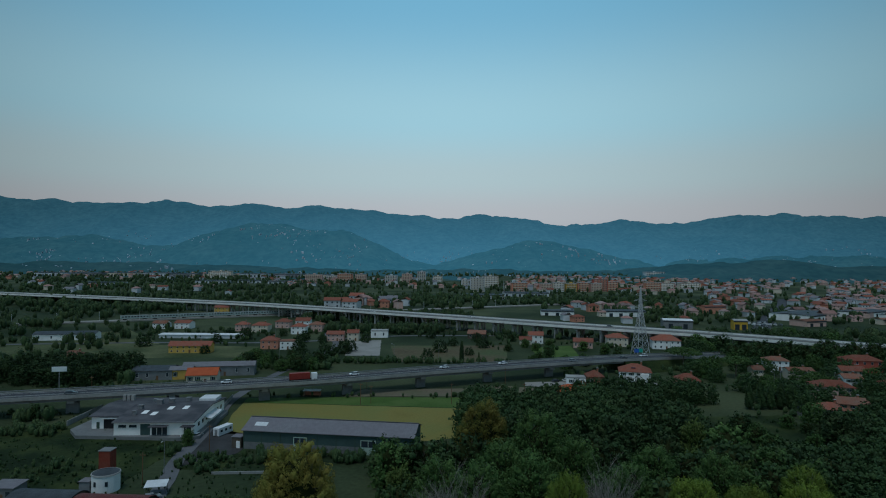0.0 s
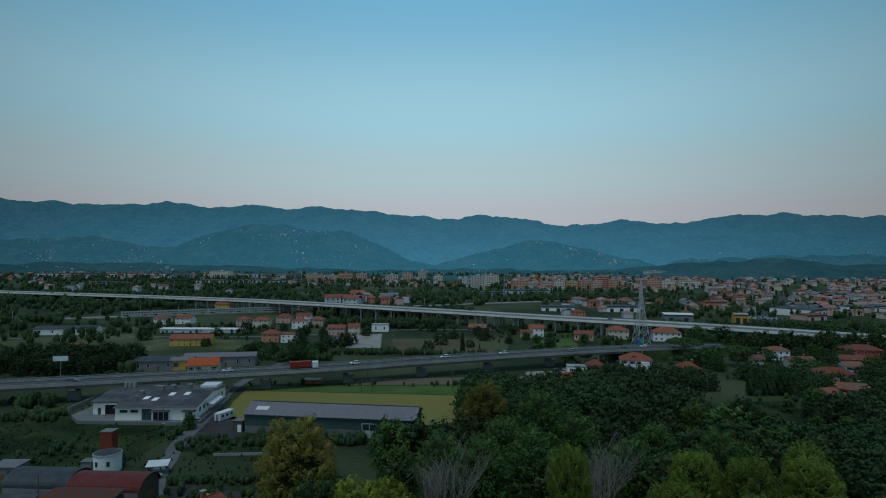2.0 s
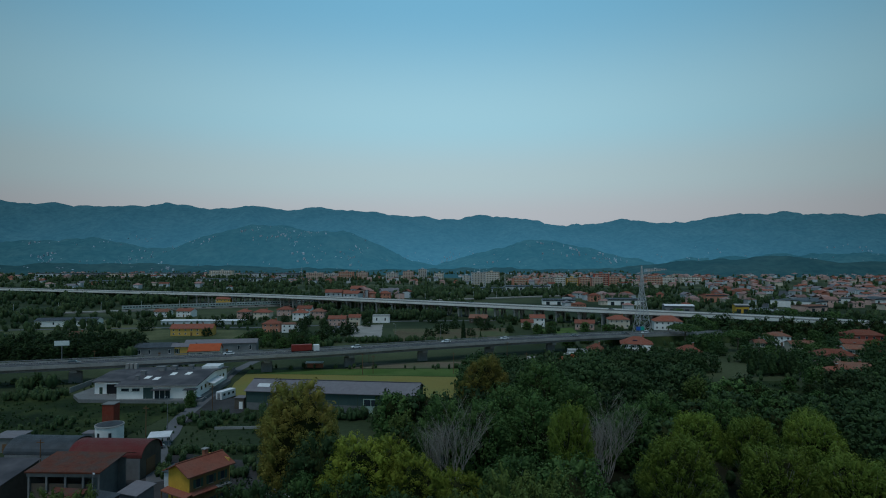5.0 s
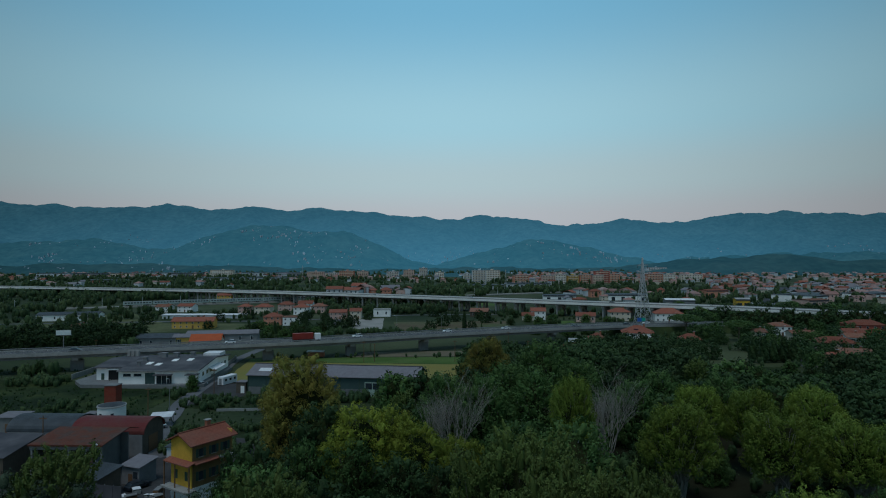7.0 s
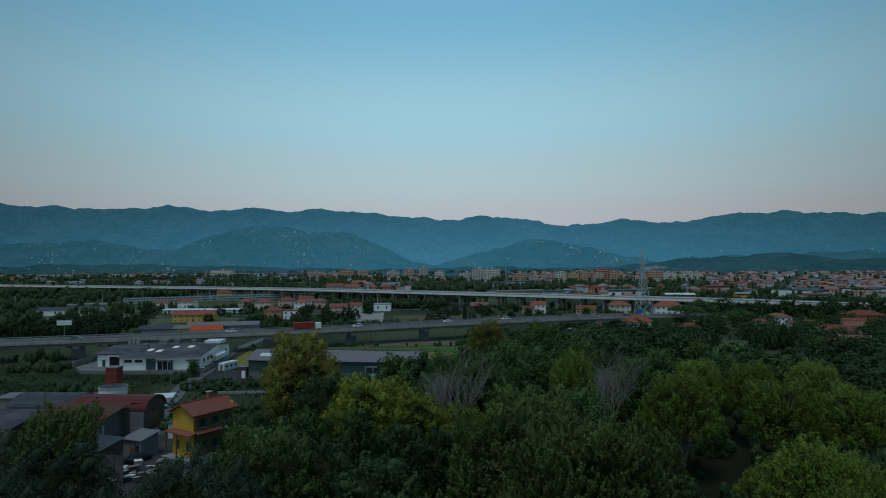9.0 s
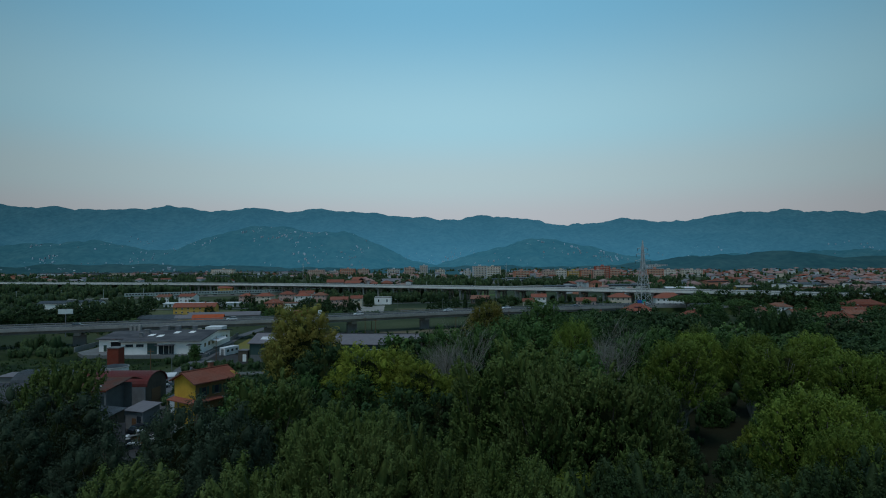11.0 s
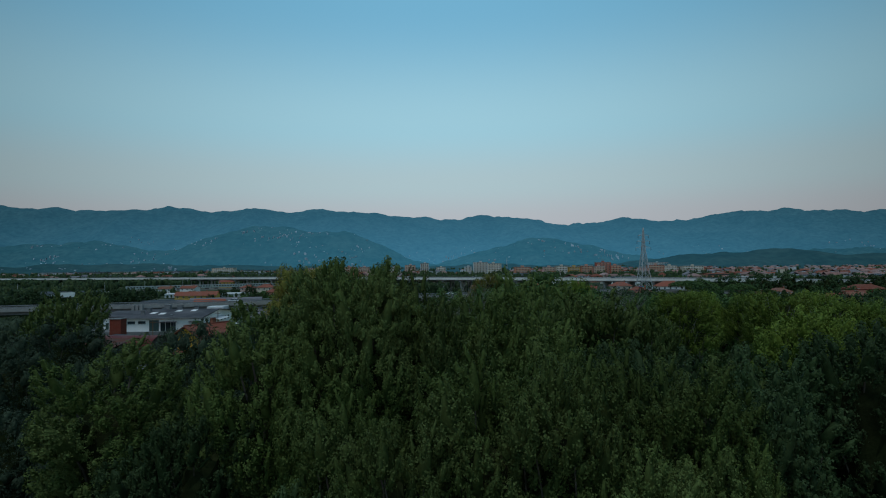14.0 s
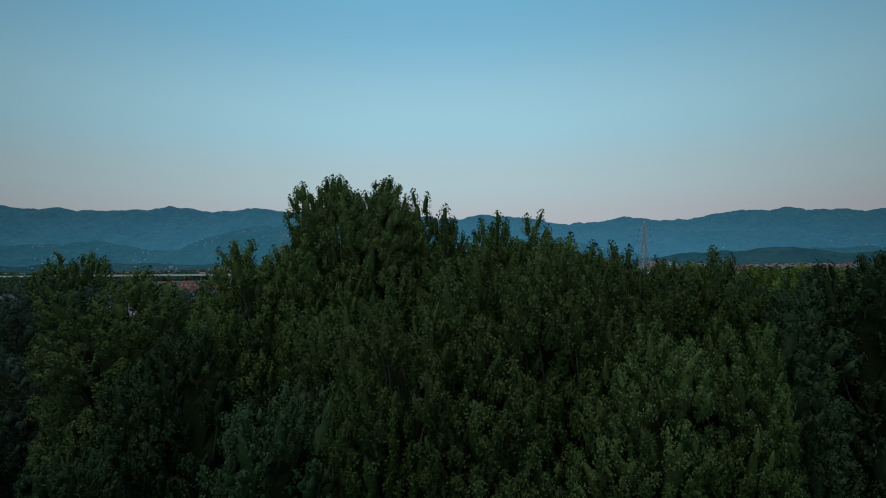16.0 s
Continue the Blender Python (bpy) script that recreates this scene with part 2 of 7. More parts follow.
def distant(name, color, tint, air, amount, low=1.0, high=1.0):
    """Wooded far slopes; the haze of the air before them is put in as emission."""
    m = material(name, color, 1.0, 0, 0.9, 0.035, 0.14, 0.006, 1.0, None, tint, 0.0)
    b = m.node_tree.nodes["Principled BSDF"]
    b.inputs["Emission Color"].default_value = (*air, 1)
    # the haze emission fades to both sides with the sky, like darker lens edges
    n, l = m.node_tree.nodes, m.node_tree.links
    geo, unit, xyz, sq, side_fade = (n.new("ShaderNode" + k) for k in ("NewGeometry", "VectorMath", "SeparateXYZ", "Math", "MapRange"))
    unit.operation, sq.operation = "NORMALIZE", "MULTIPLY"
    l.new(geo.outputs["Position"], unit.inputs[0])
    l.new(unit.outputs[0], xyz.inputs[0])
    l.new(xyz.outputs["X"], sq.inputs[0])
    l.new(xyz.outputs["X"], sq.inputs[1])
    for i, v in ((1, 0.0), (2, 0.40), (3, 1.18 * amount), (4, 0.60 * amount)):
        side_fade.inputs[i].default_value = v
    l.new(sq.outputs[0], side_fade.inputs[0])
    # and the painted haze is strongest near the valley floor
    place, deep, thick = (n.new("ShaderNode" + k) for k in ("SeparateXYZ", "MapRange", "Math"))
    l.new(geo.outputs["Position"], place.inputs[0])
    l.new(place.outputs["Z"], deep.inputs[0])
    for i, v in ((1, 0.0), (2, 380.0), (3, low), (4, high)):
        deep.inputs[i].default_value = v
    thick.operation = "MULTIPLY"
    l.new(side_fade.outputs[0], thick.inputs[0])
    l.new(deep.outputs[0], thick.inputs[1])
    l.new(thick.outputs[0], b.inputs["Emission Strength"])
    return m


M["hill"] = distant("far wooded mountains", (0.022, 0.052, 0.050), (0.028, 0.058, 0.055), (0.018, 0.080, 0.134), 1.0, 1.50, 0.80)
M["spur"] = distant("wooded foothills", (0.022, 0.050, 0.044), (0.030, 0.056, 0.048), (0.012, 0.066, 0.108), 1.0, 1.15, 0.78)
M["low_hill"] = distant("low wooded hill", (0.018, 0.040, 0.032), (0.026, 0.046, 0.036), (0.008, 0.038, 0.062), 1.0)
# far walls and roofs: distance haze put into the base colours
M["far_wall"] = material("haze-tinted far plaster", (0.34, 0.42, 0.48), 0.9, 0, 0.6, 0.05, 0.5, 0.01, 0)
M["town_roof"] = material("haze-muted town roofs", (0.27, 0.155, 0.135), 0.95, 0, 0.3, 0.4, 0.2, 0.05, 0, None, (0.22, 0.16, 0.15), 0.05, 0.3)
M["town_white"] = material("haze-dulled town plaster", (0.52, 0.54, 0.56), 0.9, 0, 0.15, 0.5, 0.2, 0.05, 0)


# ---- mesh helpers ----
def mesh_of(name, verts, faces, mat):
    me = bpy.data.meshes.new(name)
    me.from_pydata([tuple(v) for v in verts], [], faces)
    me.materials.append(mat)
    me.update()
    return me


def part(name, bm, mat, parent, label=""):
    """One mesh object under a thing or under a part."""
    me = bpy.data.meshes.new(name)
    bm.to_mesh(me)
    bm.free()
    me.materials.append(mat)
    ob = new(name, me)
    ob.parent = parent
    return tagged(ob, label)


def piece(name, me, parent, label=""):
    ob = new(name, me)
    ob.parent = parent
    return tagged(ob, label)


def thing(name, label, category, x, y, z=0.0, rz=0.0, group="", kind=""):
    ob = new(name)
    ob.matrix_world = pose(x, y, z, 0, 0, rz)
    ob.empty_display_size = 0.2
    return tagged(ob, label, category, group, kind)


def box(bm, x0, x1, y0, y1, z0, z1, bevel=0.0):
    v = [bm.verts.new(p) for p in ((x0, y0, z0), (x1, y0, z0), (x1, y1, z0), (x0, y1, z0), (x0, y0, z1), (x1, y0, z1), (x1, y1, z1), (x0, y1, z1))]
    fs = [bm.faces.new([v[i] for i in q]) for q in ((3, 2, 1, 0), (4, 5, 6, 7), (0, 1, 5, 4), (1, 2, 6, 5), (2, 3, 7, 6), (3, 0, 4, 7))]
    if bevel:
        es = {e for f in fs for e in f.edges}
        bmesh.ops.bevel(bm, geom=list(es), offset=bevel, segments=1, affect="EDGES")
    return bm


def boxed(*a, bevel=0.0):
    return box(bmesh.new(), *a, bevel=bevel)


def prism(bm, outline, z0, z1):
    """An upright prism over an outline in plan, given anticlockwise."""
    lo = [bm.verts.new((x, y, z0)) for x, y in outline]
    hi = [bm.verts.new((x, y, z1)) for x, y in outline]
    bm.faces.new(lo[::-1])
    bm.faces.new(hi)
    k = len(lo)
    for i in range(k):
        bm.faces.new((lo[i], lo[(i + 1) % k], hi[(i + 1) % k], hi[i]))
    return bm


def slab(bm, top, drop):
    """A thick sheet below the corners given, which need not be level."""
    hi = [bm.verts.new(p) for p in top]
    lo = [bm.verts.new((p[0], p[1], p[2] - drop)) for p in top]
    bm.faces.new(hi)
    bm.faces.new(lo[::-1])
    k = len(hi)
    for i in range(k):
        bm.faces.new((lo[i], lo[(i + 1) % k], hi[(i + 1) % k], hi[i]))
    return bm


def cylinder(bm, x, y, z0, z1, r0, r1=None, n=16):
    r1 = r0 if r1 is None else r1
    lo = [bm.verts.new((x + r0 * math.cos(2 * math.pi * i / n), y + r0 * math.sin(2 * math.pi * i / n), z0)) for i in range(n)]
    hi = [bm.verts.new((x + r1 * math.cos(2 * math.pi * i / n), y + r1 * math.sin(2 * math.pi * i / n), z1)) for i in range(n)]
    bm.faces.new(lo[::-1])
    bm.faces.new(hi)
    for i in range(n):
        bm.faces.new((lo[i], lo[(i + 1) % n], hi[(i + 1) % n], hi[i]))
    return bm


def bar(bm, a, b, r, n=4):
    """A thin straight member from a to b."""
    a, b = Vector(a), Vector(b)
    d = (b - a).normalized()
    s = d.orthogonal().normalized()
    u = d.cross(s)
    ring = [[bm.verts.new(p + r * (math.cos(2 * math.pi * i / n) * s + math.sin(2 * math.pi * i / n) * u)) for i in range(n)] for p in (a, b)]
    for i in range(n):
        bm.faces.new((ring[0][i], ring[0][(i + 1) % n], ring[1][(i + 1) % n], ring[1][i]))
    bm.faces.new(ring[0][::-1])
    bm.faces.new(ring[1])
    return bm


def patch(name, outline, mat, z, label, category, deep=0.3):
    """A flat piece of land with a slightly wandering edge."""
    pts = []
    k = len(outline)
    for i in range(k):
        (xa, ya), (xb, yb) = outline[i], outline[(i + 1) % k]
        steps = max(2, int(math.hypot(xb - xa, yb - ya) / 4))
        for s in range(steps):
            x, y = xa + (xb - xa) * s / steps, ya + (yb - ya) * s / steps
            w = 0.5 if 0 < s else 0.0
            pts.append((x + w * noise.noise((x * 0.3, y * 0.3, 1.7)), y + w * noise.noise((x * 0.3, y * 0.3, 9.2))))
    bm = bmesh.new()
    prism(bm, pts, min(z - deep, -0.2), z)
    me = bpy.data.meshes.new(name)
    bm.to_mesh(me)
    bm.free()
    me.materials.append(mat)
    return tagged(new(name, me), label, category, kind="structure")


def offset_line(line, off):
    """The line in plan moved sideways by off, to its left."""
    out = []
    for i, p in enumerate(line):
        a, b = line[max(0, i - 1)], line[min(len(line) - 1, i + 1)]
        dx, dy = b[0] - a[0], b[1] - a[1]
        k = math.hypot(dx, dy)
        out.append((p[0] - dy / k * off, p[1] + dx / k * off, p[2]))
    return out


def smooth_line(points, step=6.0):
    """A curve in space through a few points (Catmull-Rom)."""
    pts = [Vector(p) for p in points]
    pts = [2 * pts[0] - pts[1]] + pts + [2 * pts[-1] - pts[-2]]
    out = []
    for i in range(1, len(pts) - 2):
        p0, p1, p2, p3 = pts[i - 1:i + 3]
        k = max(2, int((p2 - p1).length / step))
        for s in range(k):
            t = s / k
            out.append(tuple(0.5 * (2 * p1 + (p2 - p0) * t + (2 * p0 - 5 * p1 + 4 * p2 - p3) * t * t + (3 * p1 - p0 - 3 * p2 + p3) * t ** 3)))
    out.append(tuple(pts[-2]))
    return out


def ribbon(bm, line, left, right, up, down):
    """A solid strip that follows a line: from left to right of it, from down to up over it."""
    a, b = offset_line(line, left), offset_line(line, right)
    rows = []
    for p, q in zip(a, b):
        rows.append([bm.verts.new((x, y, z + h)) for (x, y, z), h in ((p, up), (q, up), (q, down), (p, down))])
    for r, s in zip(rows, rows[1:]):
        for i in range(4):
            bm.faces.new((r[i], r[(i + 1) % 4], s[(i + 1) % 4], s[i]))
    bm.faces.new(rows[0][::-1])
    bm.faces.new(rows[-1])
    return bm


# ---- trees ----
class Shape:
    """Tubes for stems and small leaf faces for crowns, gathered as arrays."""

    def __init__(self, seed):
        self.rng = np.random.default_rng(seed)
        self.v, self.f = [], []
        self.c, self.n, self.s = [], [], []
        self.iv, self.if_ = [], []
        self.sv, self.sf = [], []

    def tube(self, a, b, r0, r1, sides=5):
        a, b = Vector(a), Vector(b)
        d = (b - a).normalized()
        s = d.orthogonal().normalized()
        u = d.cross(s)
        k = len(self.v)
        for p, r in ((a, r0), (b, r1)):
            for i in range(sides):
                q = 2 * math.pi * i / sides
                self.v.append(tuple(p + r * (math.cos(q) * s + math.sin(q) * u)))
        for i in range(sides):
            j = (i + 1) % sides
            self.f.append((k + i, k + j, k + sides + j, k + sides + i))

    def limb(self, a, b, r0, r1, bend=0.15, steps=3, sides=5):
        a, b = Vector(a), Vector(b)
        span = (b - a).length
        last, lr = a, r0
        for i in range(1, steps + 1):
            t = i / steps
            p = a.lerp(b, t)
            if i < steps:
                p += Vector(self.rng.normal(0, bend * span / steps, 3).tolist())
            r = r0 + (r1 - r0) * t
            self.tube(last, p, lr, r, sides)
            last, lr = p, r

    def leaves(self, centre, normal, size):
        self.c.append(centre)
        self.n.append(normal)
        self.s.append(size)

    def clump(self, centre, radius, count, size, flat=0.8):
        g = self.rng
        out = g.normal(0, 1, (count, 3))
        out /= np.linalg.norm(out, axis=1)[:, None]
        rad = radius * g.uniform(0.55, 1.0, count) ** 0.5 * (1 + 0.15 * g.normal(0, 1, count))
        c = np.array(centre) + out * rad[:, None] * np.array([1, 1, flat])
        keep = out[:, 2] > -0.45
        self.leaves(c[keep], (out + np.array([0, 0, 0.3]) + g.normal(0, 0.22, (count, 3)))[keep], (size * g.uniform(0.65, 1.3, count))[keep])

    def stems(self, name, mat):
        return mesh_of(name, self.v, self.f, mat)

    def crown(self, name, mat):
        c, n, s = np.concatenate(self.c), np.concatenate(self.n), np.concatenate(self.s)
        n = n / np.linalg.norm(n, axis=1)[:, None]
        a = self.rng.normal(0, 1, n.shape)
        a -= n * (a * n).sum(1)[:, None]
        a /= np.linalg.norm(a, axis=1)[:, None]
        b = np.cross(n, a) * 0.80
        s = s[:, None]
        v = np.stack([c + b * s - a * s * 0.6, c + a * s * 1.05 - n * s * 0.15, c - b * s - a * s * 0.6], 1).reshape(-1, 3)
        k, solid_v, solid_f = len(c), np.zeros((0, 3)), np.zeros((0, 4), np.int32)
        if self.sv:
            solid_v = np.concatenate(self.sv)
            solid_f = np.concatenate([f + off for f, off in zip(self.sf, np.cumsum([0] + [len(q) for q in self.sv[:-1]]))])
        me = bpy.data.meshes.new(name)
        me.vertices.add(3 * k + len(solid_v))
        me.vertices.foreach_set("co", np.concatenate([v, solid_v]).astype(np.float32).ravel())
        m = len(solid_f)
        me.loops.add(3 * k + 4 * m)
        me.loops.foreach_set("vertex_index", np.concatenate([np.arange(3 * k), solid_f.ravel() + 3 * k]).astype(np.int32))
        me.polygons.add(k + m)
        me.polygons.foreach_set("loop_start", np.concatenate([np.arange(0, 3 * k, 3), 3 * k + np.arange(0, 4 * m, 4)]).astype(np.int32))
        me.polygons.foreach_set("use_smooth", np.concatenate([np.zeros(k, bool), np.ones(m, bool)]))
        me.materials.append(mat)
        me.update()
        me.validate()
        return me

    def sprays(self, foot, stem, fat, point, sides):
        """Closed uneven sprays of packed leaves, one along each stem, smooth enough to take light as a whole."""
        g = self.rng
        k = len(foot)
        long = np.linalg.norm(stem, axis=1)[:, None]
        e = np.cross(stem, (0.31, 0.92, 0.13))
        e /= np.linalg.norm(e, axis=1)[:, None]
        f = np.cross(stem / long, e)
        levels = np.array([0.06, 0.30, 0.58, 0.82, 0.97])
        wide = np.maximum(profile_of(levels, point), 0.14)
        q = 2 * np.pi * np.arange(sides) / sides
        ring = []
        for j, t in enumerate(levels):
            turn = q[None] + 0.5 * (j % 2) * 2 * np.pi / sides
            r = (fat * wide[j])[:, None] * g.uniform(0.70, 1.18, (k, sides))
            ring.append((foot + stem * t)[:, None] + r[..., None] * (np.cos(turn)[..., None] * e[:, None] + np.sin(turn)[..., None] * f[:, None]))
        n = len(levels)
        self.sv.append(np.stack(ring, 1).reshape(-1, 3))
        i = np.arange(sides)
        one = np.concatenate([np.stack([j * sides + i, j * sides + (i + 1) % sides, (j + 1) * sides + (i + 1) % sides, (j + 1) * sides + i], 1) for j in range(n - 1)])
        lid = (n - 1) * sides
        one = np.concatenate([one, [[lid, lid + 1, lid + 2, lid + 3]]])
        self.sf.append((one[None] + (np.arange(k) * n * sides)[:, None, None]).reshape(-1, 4).astype(np.int32))


def envelope(s, height, radius, low, wide_at, uneven, square=2.6):
    """The outline of a crown: a blunt egg with swellings; gives a place for an angle and a parameter from -1 (bottom) to 1 (top)."""
    off = Vector(s.rng.uniform(0, 100, 3).tolist())
    zm, z0 = height * wide_at, height * low

    def at(a, u, k=1.0):
        q = abs(u) * math.pi / 2
        c, d = max(math.cos(q), 0.0), math.sin(q)
        if u > 0:
            r, z = c ** (2 / square), zm + (height - zm) * d ** (2 / 2.3)
        else:
            r, z = c ** 0.8, zm - (zm - z0) * d
        x, y = r * math.cos(a), r * math.sin(a)
        w = 1 + uneven * noise.noise(Vector((1.7 * x, 1.7 * y, z * 0.24)) + off)
        tall = 1 + (0.35 * uneven * noise.noise(Vector((2.3 * x, 2.3 * y, 7.7)) + off) if u > 0.3 else 0)
        return Vector((radius * x * w * k, radius * y * w * k, z0 + (z * tall - z0) * (1 - 0.42 * (1 - k) if u > 0 else 1)))
    return at


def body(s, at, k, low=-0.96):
    """The shade-dark inside of a crown, as a closed uneven form well under its leaves."""
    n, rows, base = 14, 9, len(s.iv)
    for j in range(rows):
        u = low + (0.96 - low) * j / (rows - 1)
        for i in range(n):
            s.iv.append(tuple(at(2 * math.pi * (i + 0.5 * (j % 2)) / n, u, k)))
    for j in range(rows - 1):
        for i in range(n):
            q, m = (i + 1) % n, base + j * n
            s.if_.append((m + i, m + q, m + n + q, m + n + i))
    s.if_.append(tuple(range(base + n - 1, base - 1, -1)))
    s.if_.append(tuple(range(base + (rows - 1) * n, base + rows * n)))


def profile_of(t, point):
    """How wide a head or a plume is along its length: round when point is 0, drawn out to a tip when it is 1."""
    egg = np.sqrt(np.clip(1 - (2 * t - 1) ** 2, 0, 1))
    flame = np.sin(np.pi * np.clip(t, 0, 1) ** 0.72) ** 0.85
    return egg * (1 - point) + flame * point


def leafy_heads(s, at, head, plume, per, leaf, lean, span, point, knots, rough=0.28, cores=True, tufts=False):
    """A crown in three steps: big heads over its outline, plumes over each head, leaves over each plume.
    head, plume: distance apart, radius, length. knots: where the limbs leave the stem."""
    g = s.rng
    heads = []
    put = np.zeros((0, 3))
    for _ in range(1500):
        u, a = g.uniform(*span), g.uniform(0, 2 * math.pi)
        p = np.array(at(a, u))
        if len(put) and (((put - p) / np.array([1, 1, max(1.0, 0.55 * head[2] / head[1] * 0.8)])) ** 2).sum(1).min() < head[0] ** 2:
            continue
        put = np.concatenate([put, p[None]])
        out = np.array([p[0], p[1], 0.0]) / max(0.4, math.hypot(p[0], p[1]))
        k = g.uniform(0.72, 1.3 if u < 0.7 else 0.95)
        way = np.array([0, 0, 1.0]) + out * lean * g.uniform(0.6, 1.3) * (1 - 0.75 * max(u, 0) ** 2) + np.append(g.normal(0, 0.07, 2), 0)
        axis = way / np.linalg.norm(way) * head[2] * k
        r = head[1] * g.uniform(0.8, 1.2) * math.sqrt(k)
        base = p + out * r * 0.25 - axis * (0.62 if u > 0.5 else 0.80)
        heads.append((base, axis, r, out, u))
    bases, axes = np.array([h[0] for h in heads]), np.array([h[1] for h in heads])
    lens2, radii = (axes ** 2).sum(1), np.array([h[2] for h in heads])
    spots, rads, outs, along = [], [], [], []
    for h, (base, axis, r, out, u) in enumerate(heads):
        if cores or h % 4 == 0:
            s.limb(knots[int(g.integers(0, len(knots)))], tuple(base + axis * 0.3), 0.10, 0.035, 0.06, 4 if cores else 2, 4)
        long = math.sqrt(lens2[h])
        e = np.cross(axis, (0.3, 0.9, 0.1))
        e /= np.linalg.norm(e)
        f = np.cross(axis / long, e)
        tries = min(900, int(7 * 2 * math.pi * r * long / plume[0] ** 2))
        t, q = g.uniform(0.03, 1.0, tries), g.uniform(0, 2 * math.pi, tries)
        rad = np.cos(q)[:, None] * e + np.sin(q)[:, None] * f
        p = base + axis * t[:, None] + rad * (r * profile_of(t, point))[:, None]
        rel = p[:, None] - bases[None]
        tt = (rel * axes).sum(2) / lens2
        away = np.linalg.norm(rel - axes * tt[..., None], axis=2)
        inside = (away < 0.80 * radii * profile_of(np.clip(tt, 0, 1), point)) & (tt > 0) & (tt < 1)
        inside[:, h] = False
        # the side of a head towards the stem carries no leaves
        free = np.flatnonzero(~inside.any(1) & ((rad * out).sum(1) > -0.8) & (t > 0.30 * g.uniform(0.3, 1, tries)))
        kept = np.zeros((0, 3))
        for i in free:
            if len(kept) and (((kept - p[i]) * (1, 1, 0.75)) ** 2).sum(1).min() < plume[0] ** 2:
                continue
            kept = np.concatenate([kept, p[i][None]])
            spots.append(p[i]), rads.append(rad[i]), outs.append(out), along.append(t[i])
    spots, rads, outs, along = np.array(spots), np.array(rads), np.array(outs), np.array(along)
    k = len(spots)
    tall = plume[2] * g.uniform(0.65, 1.4, k)
    way = np.array([0, 0, 1.0]) + rads * (0.55 * (1 - along))[:, None] + outs * lean * 0.4 + g.normal(0, 0.16, (k, 3))
    stem = way / np.linalg.norm(way, axis=1)[:, None] * tall[:, None]
    fat = plume[1] * g.uniform(0.75, 1.25, k)
    s.sprays(bases, axes * 0.84, radii * (0.34 if tufts else 0.46), point, 7 if cores else 5)
    if tufts:
        s.sprays(spots - stem * 0.5, stem * 0.86, fat * 0.46, 0.5 * point, 5)
    which = np.repeat(np.arange(k), np.maximum(4, (per * tall / plume[2] * fat / plume[1]).astype(int)))
    n = len(which)
    w = g.uniform(0.02, 1, n)
    axis1 = (stem / tall[:, None])[which]
    v = g.normal(0, 1, (n, 3)) + rads[which] * 0.5
    v -= axis1 * (v * axis1).sum(1)[:, None]
    v /= np.linalg.norm(v, axis=1)[:, None]
    c = spots[which] + stem[which] * (w - 0.5)[:, None] + v * (fat[which] * profile_of(w, 0.5 * point) * np.sqrt(g.uniform(0.2, 1.25, n)))[:, None]
    turn = v * 0.55 + rads[which] * 0.6 + np.array([0, 0, 0.15]) + axis1 * (0.5 * w + 0.9 * along[which] - 0.55)[:, None]
    s.leaves(c, turn + g.normal(0, rough, (n, 3)), leaf * g.uniform(0.6, 1.35, n))


def poplar_shape(seed, height=16.0, radius=2.9, head=(1.55, 0.98, 3.0), plume=(0.54, 0.32, 0.85), per=112, leaf=0.054, low=0.10, square=4.2, fill=0.52, uneven=0.30, point=0.7, lean=0.55, wide=0.42):
    """A broad black poplar: steep limbs that end in flame-like heads of upright leafy shoots."""
    s = Shape(seed)
    s.limb((0, 0, 0), (0.15, 0.1, height * 0.72), 0.30, 0.08, 0.04, 6, 7)
    at = envelope(s, height - 0.36 * head[2], radius, low, wide, uneven, square)
    knots = [(0.03 * i, 0.02 * i, height * (0.14 + 0.055 * i)) for i in range(8)]
    leafy_heads(s, at, head, plume, per, leaf, lean, (-0.85, 1.0), point, knots, 0.55, True, True)
    body(s, at, fill)
    return s


def dome_shape(seed, height=16.0, radius=5.4, low=0.34, head=(1.55, 1.05, 2.3), plume=(0.66, 0.46, 0.9), per=24, leaf=0.125, uneven=0.25, stems=7, under=-0.35, fill=0.66, point=0.75, cores=True):
    """A domed tree on splayed stems that rise like a fan into fine twigs."""
    s = Shape(seed)
    g = s.rng
    at = envelope(s, height - 0.36 * head[2], radius, low, low + 0.28, uneven, 2.2)
    knots = []
    for i in range(stems):
        a = 2 * math.pi * (i + g.uniform(0, 0.7)) / stems
        knee = (0.20 * radius * math.cos(a), 0.20 * radius * math.sin(a), height * g.uniform(0.24, 0.36))
        knots.append(knee)
        s.limb((0.25 * math.cos(a), 0.25 * math.sin(a), 0), knee, 0.20, 0.15, 0.06, 2, 6)
        for j in range(4):
            s.limb(knee, tuple(at(a + g.normal(0, 0.5), g.uniform(-0.25, 0.6), 0.97)), 0.12, 0.035, 0.05, 4, 4)
    leafy_heads(s, at, head, plume, per, leaf, 0.85, (under, 1.0), point, knots, cores=cores)
    body(s, at, fill, max(under - 0.1, -0.96))
    return s


def round_shape(seed, height=15.0, radius=5.0, low=0.08, head=(2.2, 1.5, 2.6), plume=(1.0, 0.72, 0.9), per=16, leaf=0.21, uneven=0.45, stems=4, fill=0.72, point=0.25, cores=True):
    """A round-headed tree: splayed stems under lumpy heads of leaf clumps."""
    return dome_shape(seed, height, radius, low, head, plume, per, leaf, uneven, stems, -0.9, fill, point, cores)


